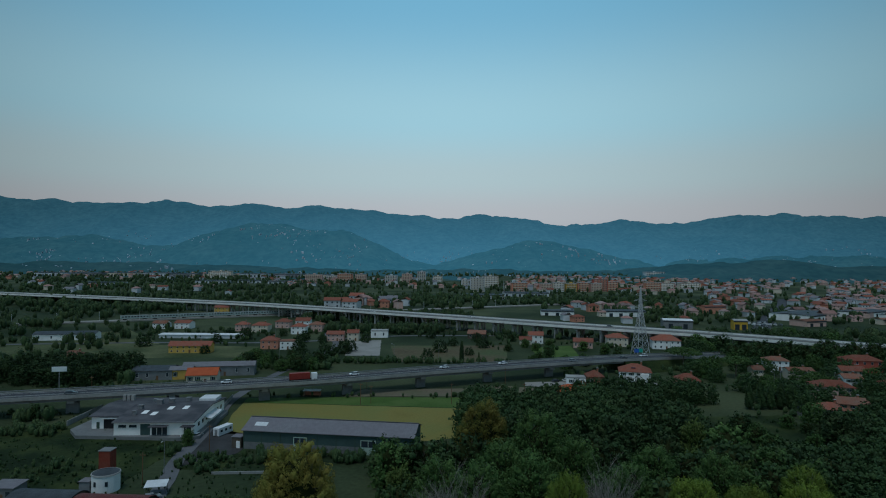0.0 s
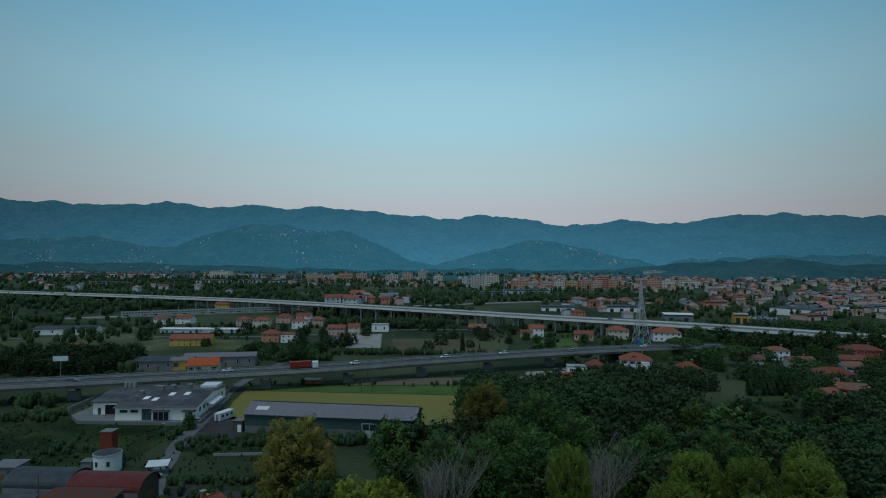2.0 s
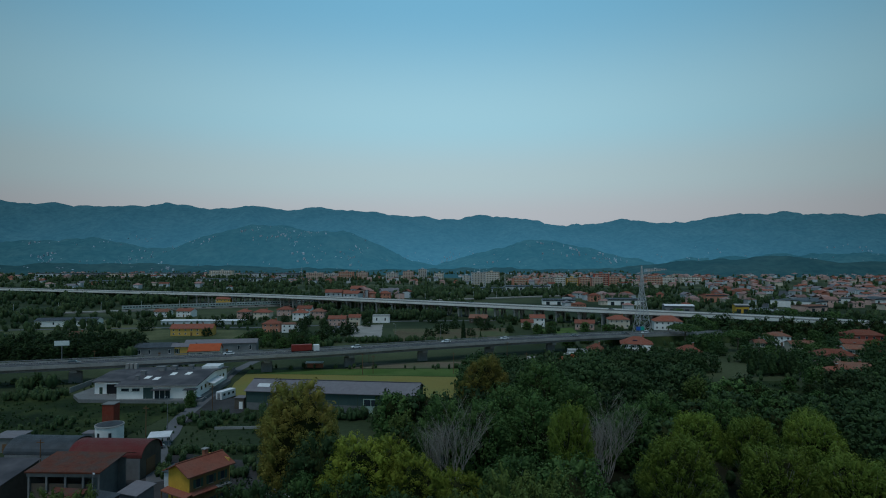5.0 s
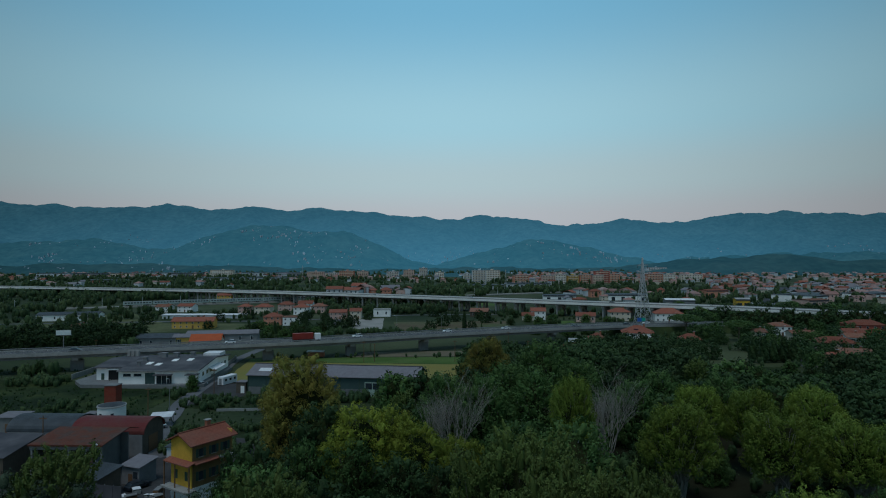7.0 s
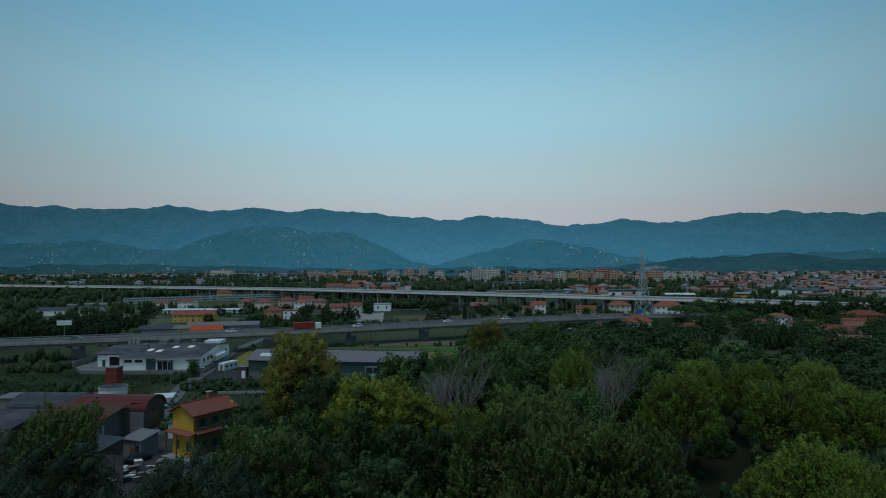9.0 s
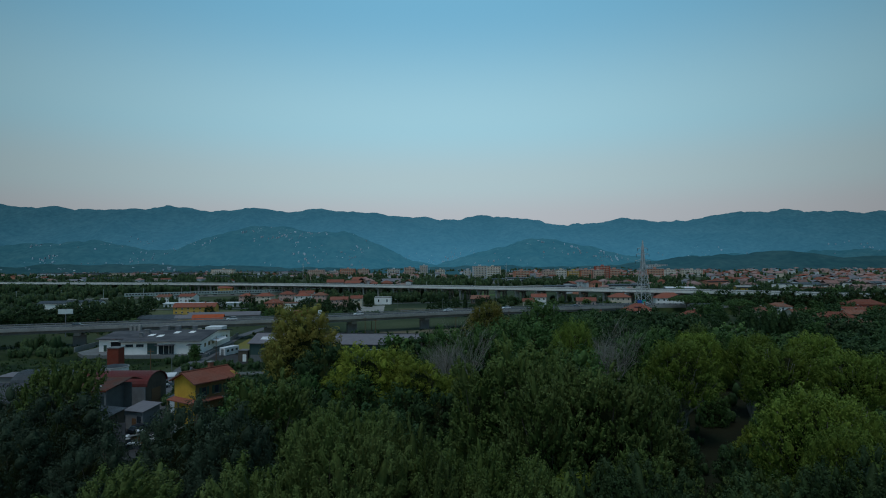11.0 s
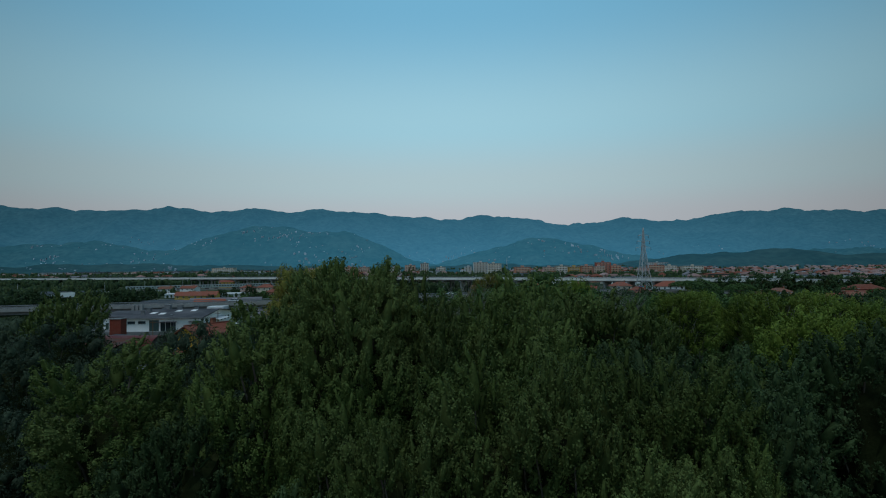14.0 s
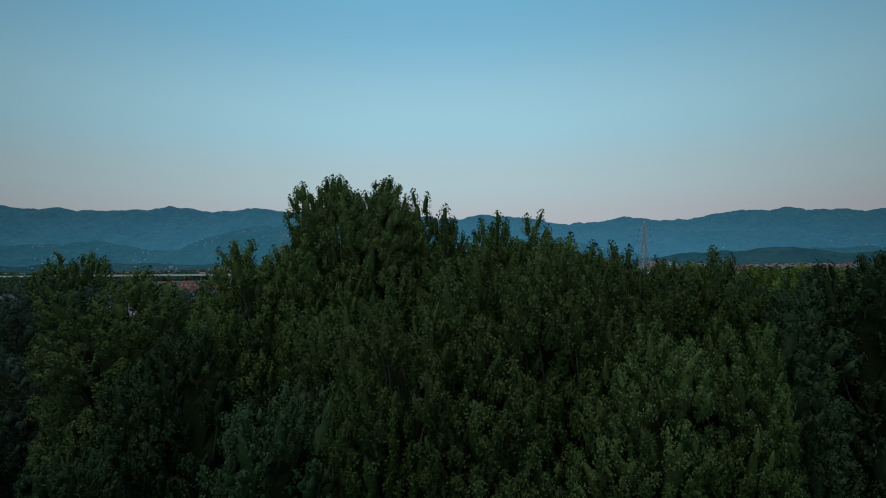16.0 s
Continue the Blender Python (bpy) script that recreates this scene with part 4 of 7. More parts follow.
house(-230, 640, 0, 15, 9, 6, 1.8, "ochre", "tile", "ochre railway building with a red roof", "gable", rows=2, cols=4)

# the white villa by the road
villa = house(91, 289, -14, 14, 11, 7.6, 2.8, "white", "tile", "white three-storey villa with a terracotta roof and stair tower", "hip", rows=3, cols=4, style="shutters")
part("balcony", boxed(-7.4, -1.5, -7.0, -5.5, 2.5, 2.75), M["concrete"], villa)
part("balcony", boxed(-7.4, -1.5, -7.0, -5.5, 5.0, 5.25), M["concrete"], villa)
part("stair_tower", boxed(2.2, 6.0, -7.2, -5.504, -0.3, 6.9), M["white"], villa)
part("solar_panel", boxed(-1.8, 0.2, -3.8, -2.0, 8.9, 9.15), M["solar"], villa)

# workshops behind the near viaduct
house(-113.5, 291, 10, 13.5, 9, 4, 2.6, "cream", "tile_orange", "hall with a bright new orange tiled roof", "gable", rows=1, cols=4, chimney=False, category="workshop", name="workshop")
house(-127, 299, 10, 10, 7, 4.6, 1.2, "ochre", "fibre_roof", "small ochre workshop with a grey roof", "gable", rows=1, cols=2, chimney=False, category="workshop", name="workshop")
house(-140, 299, 10, 18, 12, 4.5, 1.5, "grey_wall", "grey_sheet", "grey workshop with a sheet roof", "gable", rows=1, cols=4, style="plain", chimney=False, category="workshop", name="workshop")
house(-112, 309, 10, 34, 9, 5, 1.4, "grey_wall", "fibre_roof", "long grey workshop with a sheet roof", "gable", rows=1, cols=6, style="plain", chimney=False, category="workshop", name="workshop")
house(58, 263, -4, 17, 9, 3.6, 2.2, "cream", "tile_orange", "low house with a bright orange hip roof", "hip", rows=1, cols=4, chimney=True)
house(64, 293, -6, 9, 6, 3.2, 0.3, "white", "flat_roof", "low white garage block with a flat roof", "flat", rows=1, cols=2, chimney=False, category="garage", name="garage")
house(-265, 432, 10, 40, 12, 4.2, 1.6, "white", "grey_sheet", "long white shed with a pale sheet roof", "gable", rows=1, cols=5, style="plain", chimney=False, category="shed", name="shed")
house(-175, 445, 0, 60, 6, 2.6, 0.5, "tarp", "tarp", "long low white plastic greenhouse", "shed", rows=1, cols=1, chimney=False, door=False, category="greenhouse", name="greenhouse")


# ---- the white workshop ----
def white_workshop():
    th = thing("factory", "white single-storey workshop with a slate-grey roof", "factory", -81.4, 200.8, 1.2, 3)
    main = bmesh.new()
    box(main, -25.5, 0, 0, 33, -1.5, 4.4)
    part("wall", main, M["white"], th, "white plastered wall")
    wing = bmesh.new()
    box(wing, -36.5, -25.504, 8, 34, -1.5, 4.2)
    part("wing_wall", wing, M["white"], th, "white plastered wall of the side wing")
    rf = bmesh.new()
    for s, (y0, y1) in ((0, (-0.8, 16.5)), (1, (16.5, 33.8))):
        z0, z1 = (4.5, 6.1) if s == 0 else (6.1, 4.5)
        slab(rf, [(-25.8, y0, z0), (0.8, y0, z0), (0.8, y1, z1), (-25.8, y1, z1)], 0.3)
    roof = part("roof", rf, M["slate_sheet"], th)
    rw = bmesh.new()
    slab(rw, [(-37.2, 7.0, 4.35), (-25.804, 7.0, 4.35), (-25.804, 20.5, 5.5), (-37.2, 20.5, 5.5)], 0.28)
    slab(rw, [(-37.2, 20.5, 5.5), (-25.804, 20.5, 5.5), (-25.804, 34.8, 4.35), (-37.2, 34.8, 4.35)], 0.28)
    part("wing_roof", rw, M["slate_sheet"], th)
    for x in (-0.1, -25.3):
        gable = bmesh.new()
        rows = [[gable.verts.new(p) for p in ((x + e, 0, 4.404), (x + e, 33, 4.404), (x + e, 16.5, 5.78))] for e in (0, 0.1)]
        gable.faces.new(rows[0][::-1])
        gable.faces.new(rows[1])
        part("gable", gable, M["white"], th)
    part("fascia", boxed(-25.8, 0.8, -0.95, -0.805, 4.1, 4.55), M["grey_wall"], th)
    for x, y in ((-19, 8.5), (-15.5, 7.0), (-12, 12.5), (-7, 13)):
        part("skylight", slab(bmesh.new(), [(x - 0.9, y - 1.6, 4.62 + (y - 1.6) * 0.0925), (x + 0.9, y - 1.6, 4.62 + (y - 1.6) * 0.0925), (x + 0.9, y + 1.6, 4.62 + (y + 1.6) * 0.0925), (x - 0.9, y + 1.6, 4.62 + (y + 1.6) * 0.0925)], 0.12), M["white"], roof, "white skylight")
    for x, y, s, h in ((-21.5, 6, 0.5, 1.6), (-22, 12, 0.7, 1.5), (-17.5, 17, 0.9, 1.8), (-14.5, 20, 0.8, 1.7), (-21, 22, 0.6, 1.4), (-10, 24, 0.7, 1.6)):
        z = 4.5 + min(y, 33 - y) * 0.0925
        v = part("roof_vent", boxed(x - s, x + s, y - s, y + s, z, z + h - 0.3), M["rail_metal"], roof)
        part("vent_cap", boxed(x - s - 0.15, x + s + 0.15, y - s - 0.15, y + s + 0.15, z + h - 0.296, z + h - 0.1), M["grey_wall"], v)
    for x in (-34.5, -33, -31.5):
        part("chimney_block", boxed(x - 0.55, x + 0.55, 27, 28.4, 4.4, 6.9), M["concrete"], roof)
    part("roof_house", boxed(-6.5, -0.5, 24.5, 31, 5.0, 6.2), M["tarp"], roof, "white roof hut")
    # front
    for x, w, h in ((-22.8, 2.6, 1.0), (-19.4, 2.6, 1.0)):
        window(th, x, 2.4, w, h, 0, "plain")
    part("gate", boxed(-17.0, -13.9, -0.08, 0.05, 0, 3.6), M["dark_green_sheet"], th, "dark folding gate")
    for x in (-12.6, -10.9, -9.2):
        part("glass_door", boxed(x - 0.75, x + 0.75, -0.06, 0.05, 0, 2.9), M["glass"], th)
        part("door_post", boxed(x + 0.78, x + 0.9, -0.10, 0.05, 0, 2.9), M["white"], th)
    part("canopy", boxed(-13.8, -8.0, -2.4, -0.03, 3.0, 3.2), M["slate_sheet"], th)
    part("canopy", boxed(-3.6, 0.6, -2.4, -0.03, 3.0, 3.2), M["slate_sheet"], th)
    for x in (-3.3, -1.6, 0.3):
        part("post", boxed(x - 0.08, x + 0.08, -2.3, -2.14, 0, 2.996), M["white"], th)
    part("shop_door", boxed(-3.0, -0.8, -0.06, 0.05, 0, 2.5), M["glass"], th)
    # side wing: a bay, its dark inside painted as a flat panel, and a door
    part("open_bay", boxed(-32.5, -27.6, 7.9, 8.05, 0, 3.4), M["bay_shade"], th, "near-black panel painted as a shaded loading bay")
    part("bay_lintel", boxed(-33.0, -27.2, 7.2, 7.996, 3.4, 3.8), M["white"], th)
    part("door", boxed(-34.9, -33.9, 7.92, 8.05, 0, 2.2), M["shutter"], th)
    # right side: small windows and an awning
    for y in (5, 9, 13, 17, 21, 25, 29):
        part("side_window", boxed(-0.05, 0.03, y - 0.8, y + 0.8, 1.6, 2.9), M["glass"], th)
    part("awning", slab(bmesh.new(), [(0.04, 10, 3.3), (2.6, 10, 2.7), (2.6, 22, 2.7), (0.04, 22, 3.3)], 0.1), M["tarp"], th, "white side awning")


white_workshop()


# ---- the long green shed ----
def green_shed():
    L, D, E, R = 53.5, 13.6, 6.0, 2.3
    th = thing("shed", "long dark green farm shed with a grey roof", "shed", -61.6, 190.6, 0, -7.5)
    w = bmesh.new()
    box(w, 0, L, 0, D, 2.2, E)
    for x in (0, L):
        w.faces.new([w.verts.new(p) for p in ((x, 0, E), (x, D, E), (x, D / 2, E + R))])
    part("wall", w, M["dark_green_sheet"], th)
    part("plinth", boxed(-0.05, L + 0.05, -0.05, D + 0.05, -0.3, 2.196), M["concrete_dark"], th, "stained concrete plinth")
    for s in (0, 1):
        y0, y1, z0, z1 = ((-0.6, D / 2, E - 0.15, E + R), (D / 2, D + 0.6, E + R, E - 0.15))[s]
        part("roof_slope", slab(bmesh.new(), [(-0.6, y0, z0), (L + 0.6, y0, z0), (L + 0.6, y1, z1), (-0.6, y1, z1)], 0.16), M["fibre_roof"], th)
    part("ridge_cap", boxed(-0.6, L + 0.6, D / 2 - 0.3, D / 2 + 0.3, E + R + 0.004, E + R + 0.12), M["slate_sheet"], th)
    part("skylight", slab(bmesh.new(), [(2.5, 2.0, E + 0.78), (6.5, 2.0, E + 0.78), (6.5, 3.9, E + 1.42), (2.5, 3.9, E + 1.42)], 0.08), M["tarp"], th, "pale translucent roof sheet")
    for i in range(10):
        x = i * L / 9
        part("post", boxed(x - 0.12, x + 0.12, -0.12, -0.054, -0.2, E - 0.2), M["shutter"], th)
    for x0, x1 in ((37.4, 42.2), (16.2, 20.4)):
        door = part("door", boxed(x0, x1, -0.2, -0.125, 0.0, 4.4), M["pale_green"], th, "pale green sliding door")
        mid = (x0 + x1) / 2
        for a, b in ((x0 + 0.25, mid - 0.1), (mid + 0.1, x1 - 0.25)):
            part("pane", boxed(a, b, -0.24, -0.15, 2.3, 4.15), M["glass"], door)
    part("end_door", boxed(-0.1, 0.0, 8.0, 11.5, 0, 3.6), M["pale_green"], th)
    hut = thing("hut", "small plastered lean-to hut beside the shed", "hut", -63.6, 192.5, 0, -7.5)
    part("wall", boxed(-1.7, 1.4, -1.6, 1.6, -0.2, 3.4), M["tan"], hut)
    part("roof", boxed(-1.9, 1.55, -1.8, 1.8, 3.404, 3.55), M["fibre_roof"], hut)
    part("door", boxed(-0.2, 1.0, -1.68, -1.604, 0, 2.3), M["white"], hut)


green_shed()


# ---- the tank house, barns and yellow house ----
def tank_house():
    th = thing("water_tank", "round white tank with a brick-red tower behind it", "tank", -85.6, 156.5)
    part("wall", cylinder(bmesh.new(), 0, 0, -0.2, 4.3, 3.3, 3.3, 24), M["white"], th)
    part("rim", cylinder(bmesh.new(), 0, 0, 4.304, 4.6, 3.5, 3.4, 24), M["concrete"], th)
    part("lid", cylinder(bmesh.new(), 0, 0, 4.604, 5.1, 3.2, 0.4, 24), M["grey_sheet"], th)
    part("annexe", boxed(-5.6, -3.0, -2.2, 0.6, -0.2, 2.7), M["grey_wall"], th)
    part("annexe_roof", boxed(-5.8, -2.95, -2.4, 0.8, 2.704, 2.85), M["fibre_roof"], th)
    for a in (-60, -110):
        win = part("window", boxed(-0.35, 0.35, -3.36, -3.2, 1.8, 3.0), M["glass"], th)
        win.matrix_local = pose(0, 0, 0, 0, 0, a + 90)
    tw = thing("tower", "square rust-red brick tower", "tower", -88.0, 161.5)
    part("shaft", boxed(-1.5, 1.5, -1.5, 1.5, -0.2, 8.6), M["rust_red"], tw)
    part("cap", boxed(-1.65, 1.65, -1.65, 1.65, 8.604, 8.8), M["concrete_dark"], tw)


tank_house()


def arched_barn(x, y, rz, length, span, spring, roof, label):
    """A barn under a barrel roof, its axis along x."""
    th = thing("barn", label, "barn", x, y, 0, rz, "barns of the yard")
    n = 14
    arc = [(-span / 2 * math.cos(math.pi * i / n), spring + span * 0.30 * math.sin(math.pi * i / n)) for i in range(n + 1)]
    rf = bmesh.new()
    rows = []
    for sx in (-length / 2 - 0.4, length / 2 + 0.4):
        rows.append([[rf.verts.new((sx, yy * k, zz + h)) for yy, zz in arc] for k, h in ((1.0, 0.02), (1.02, 0.14))])
    for i in range(n):
        a, b = rows
        rf.faces.new((a[1][i], b[1][i], b[1][i + 1], a[1][i + 1]))
        rf.faces.new((a[0][i + 1], b[0][i + 1], b[0][i], a[0][i]))
        for r in rows:
            rf.faces.new((r[0][i], r[1][i], r[1][i + 1], r[0][i + 1]))
    part("roof", rf, M[roof], th)
    for s in (-1, 1):
        part("side_wall", boxed(-length / 2, length / 2, s * span / 2 - 0.12, s * span / 2 + 0.12, -0.2, spring), M["grey_wall"], th)
        end = bmesh.new()
        for sx in (s * length / 2, s * (length / 2 - 0.25)):
            end.faces.new([end.verts.new((sx, yy, zz)) for yy, zz in [(-span / 2 + 0.14, -0.2)] + [(yy * 0.985, zz) for yy, zz in arc] + [(span / 2 - 0.14, -0.2)]])
        part("end_wall", end, M["tan"], th)
    part("gate", boxed(length / 2 + 0.01, length / 2 + 0.08, -1.8, 1.8, 0, 3.6), M["wood"], th)
    return th


arched_barn(-71.8, 134, -3, 15.5, 8.6, 4.5, "red_sheet", "barn with a dark red barrel roof")
arched_barn(-88.2, 137, -3, 14, 9, 4.2, "grey_sheet", "barn with a grey barrel roof")


def rusty_barn():
    th = thing("barn", "open-fronted barn with a rusty sheet roof", "barn", -70.6, 118.5, 0, -2, "barns of the yard")
    part("back_wall", boxed(-7.2, 6.4, 4.8, 5.0, -0.2, 6.8), M["concrete_dark"], th)
    part("side_wall", boxed(-7.2, -7.0, -4.0, 4.796, -0.2, 6.6), M["concrete_dark"], th)
    part("inner_wall", boxed(4.6, 4.8, -3.6, 4.796, -0.2, 6.4), M["concrete_dark"], th)
    part("front_beam", boxed(-7.4, 6.6, -4.3, -4.05, 6.0, 6.6), M["concrete_dark"], th)
    for x in (-7.0, -3.6, 0, 3.4, 6.4):
        part("post", boxed(x - 0.18, x + 0.18, -4.3, -4.0, -0.2, 5.996), M["concrete_dark"], th)
    part("front_wall", boxed(-6.9, 4.5, -3.9, -3.75, -0.2, 4.6), M["tan"], th)
    part("roof_slope", slab(bmesh.new(), [(-7.6, -4.6, 7.0), (6.8, -4.6, 7.0), (6.8, 4.6, 7.95), (-7.6, 4.6, 7.95)], 0.12), M["rusty_sheet"], th)
    part("roof_slope", slab(bmesh.new(), [(-7.8, 4.604, 7.95), (7.4, 4.604, 7.95), (7.4, 7.0, 7.2), (-7.8, 7.0, 7.2)], 0.12), M["rusty_sheet"], th)
    part("eave_board", boxed(-7.6, 6.8, -4.68, -4.604, 6.75, 7.05), M["rusty_sheet"], th)


rusty_barn()


def lean_to(x, y, rz, w, d, h0, h1, wall, roof, label, name="outbuilding"):
    th = thing(name, label, "outbuilding", x, y, 0, rz, "outbuildings of the yard")
    bm = bmesh.new()
    v = [bm.verts.new(p) for p in ((-w / 2, -d / 2, -0.2), (w / 2, -d / 2, -0.2), (w / 2, d / 2, -0.2), (-w / 2, d / 2, -0.2), (-w / 2, -d / 2, h0), (w / 2, -d / 2, h0), (w / 2, d / 2, h1), (-w / 2, d / 2, h1))]
    for q in ((3, 2, 1, 0), (4, 5, 6, 7), (0, 1, 5, 4), (1, 2, 6, 5), (2, 3, 7, 6), (3, 0, 4, 7)):
        bm.faces.new([v[i] for i in q])
    part("wall", bm, M[wall], th)
    e = 0.35
    part("roof", slab(bmesh.new(), [(-w / 2 - e, -d / 2 - e, h0 + 0.1), (w / 2 + e, -d / 2 - e, h0 + 0.1), (w / 2 + e, d / 2 + e, h1 + 0.12), (-w / 2 - e, d / 2 + e, h1 + 0.12)], 0.09), M[roof], th)
    part("door", boxed(-0.5, 0.5, -d / 2 - 0.06, -d / 2 - 0.004, 0, min(2.1, h0 - 0.2)), M["wood"], th)
    part("window", boxed(w * 0.28 - 0.5, w * 0.28 + 0.5, -d / 2 - 0.05, -d / 2 - 0.004, h0 * 0.4, h0 * 0.75), M["glass"], th)
    return th


lean_to(-88.0, 118, -3, 13, 10, 5.0, 6.6, "tan", "slate_sheet", "low dark-roofed store at the edge of the yard")
lean_to(-57.5, 114.5, -20, 4.2, 4, 3.4, 4.2, "grey_wall", "fibre_roof", "small grey plastered store with a sheet roof")
lean_to(-61.5, 107.5, -20, 5.6, 5, 3.8, 4.8, "tan", "grey_sheet", "shed with a pale sheet lean-to roof")
lean_to(-67.5, 108.0, -8, 6.0, 4.5, 4.2, 5.2, "wood", "rusty_sheet", "timber shed with a rusty sheet roof")
lean_to(-54.5, 127, -6, 5.2, 4, 3.2, 3.4, "tarp", "grey_sheet", "pale blue cabin with a flat sheet roof")
lean_to(-106, 150, 0, 6, 5, 3.6, 3.8, "concrete_dark", "fibre_roof", "grey block hut in the meadow")
lean_to(-57.5, 97.5, -14, 3, 3, 2.4, 2.6, "wood", "fibre_roof", "low timber shed behind the fence")

fence = thing("fence", "tall dark sheet-metal fence round the yard", "fence", -58.5, 100.5, 0, -10)
for i in range(7):
    part("panel", boxed(-5.5 + i * 1.6, -3.94 + i * 1.6, -0.04, 0.04, 0.1, 4.6), M["slate_sheet"], fence)
    part("post", boxed(-5.56 + i * 1.6, -5.44 + i * 1.6, 0.045, 0.16, -0.3, 4.7), M["rail_metal"], fence)


def yellow_house():
    th = thing("house", "yellow three-storey house with a terracotta gable roof", "house", -42.6, 106.6, 0, 57, "houses of the valley")
    L, D, E, R = 7.8, 5.8, 10.9, 1.3
    w = bmesh.new()
    box(w, -L / 2, L / 2, -D / 2, D / 2, 3.4, E)
    part("wall", w, M["ochre_worn"], th, "worn brownish ochre long wall")
    g = bmesh.new()
    box(g, -L / 2 - 0.12, -L / 2 - 0.004, -D / 2, D / 2, 3.0, E)
    g.faces.new([g.verts.new(p) for p in ((-L / 2 - 0.12, -D / 2, E), (-L / 2 - 0.12, D / 2, E), (-L / 2 - 0.12, 0, E + R))])
    part("gable_wall", g, M["yellow"], th, "bright yellow gable wall")
    part("far_gable", boxed(L / 2 + 0.004, L / 2 + 0.12, -D / 2, D / 2, 3.0, E + 0.6), M["ochre"], th)
    part("ground_floor", boxed(-L / 2 - 0.1, L / 2 + 0.1, -D / 2 - 0.1, D / 2 + 0.1, -0.3, 3.396), M["white"], th, "white ground floor")
    for y0, y1, z0, z1 in ((-D / 2 - 0.7, 0, E - 0.3, E + R), (0, D / 2 + 0.7, E + R, E - 0.3)):
        part("roof_slope", slab(bmesh.new(), [(-L / 2 - 0.8, y0, z0), (L / 2 + 0.8, y0, z0), (L / 2 + 0.8, y1, z1), (-L / 2 - 0.8, y1, z1)], 0.2), M["tile"], th)
    part("ridge_tiles", bar(bmesh.new(), (-L / 2 - 0.8, 0, E + R + 0.05), (L / 2 + 0.8, 0, E + R + 0.05), 0.14, 6), M["tile"], th)
    st = part("chimney", boxed(1.2, 1.9, 0.3, 1.0, E + 0.5, E + R + 0.9), M["brick"], th)
    part("chimney_cap", boxed(1.05, 2.05, 0.15, 1.15, E + R + 0.904, E + R + 1.05), M["concrete"], th)
    # porch roof round the two lower storeys
    part("porch_roof", slab(bmesh.new(), [(-L / 2 - 1.5, -D / 2 - 0.9, 7.5), (-L / 2 - 0.13, -D / 2 - 0.9, 7.85), (-L / 2 - 0.13, D / 2 + 0.2, 7.85), (-L / 2 - 1.5, D / 2 + 0.2, 7.5)], 0.15), M["tile"], th)
    part("porch_roof", slab(bmesh.new(), [(-L / 2 - 0.1, -D / 2 - 1.0, 7.5), (0.8, -D / 2 - 1.0, 7.5), (0.8, -D / 2 - 0.02, 7.85), (-L / 2 - 0.1, -D / 2 - 0.02, 7.85)], 0.15), M["tile"], th)
    for y in (-D / 2 - 1.0, 0, D / 2 + 0.1):
        part("porch_post", boxed(-L / 2 - 1.4, -L / 2 - 1.25, y - 0.1, y + 0.1, 0, 7.4), M["wood"], th)
    part("terrace", boxed(-L / 2 - 1.9, -L / 2 - 0.13, -D / 2 - 1.3, D / 2 + 0.4, 3.1, 3.38), M["concrete"], th)
    for x in (-2.3, 0.2, 2.5):
        window(th, x, 8.3, 0.9, 1.4, -D / 2, "shutters", "wood")
        window(th, x, 4.4, 0.9, 1.5, -D / 2, "shutters", "wood")
    for y in (-1.4, 1.4):
        win = part("gable_window", boxed(-L / 2 - 0.16, -L / 2 - 0.1, y - 0.4, y + 0.4, 4.4, 5.9), M["shutter"], th)
    part("balcony", boxed(0.9, 3.6, -D / 2 - 1.2, -D / 2 - 0.02, 7.4, 7.6), M["concrete"], th)
    for i in range(10):
        part("baluster", boxed(0.95 + i * 0.29, 1.0 + i * 0.29, -D / 2 - 1.18, -D / 2 - 1.12, 7.6, 8.5), M["shutter"], th)


yellow_house()
lean_to(-34.0, 108.5, 38, 5, 4, 3.0, 3.6, "pink", "tile", "low annexe with a terracotta roof")

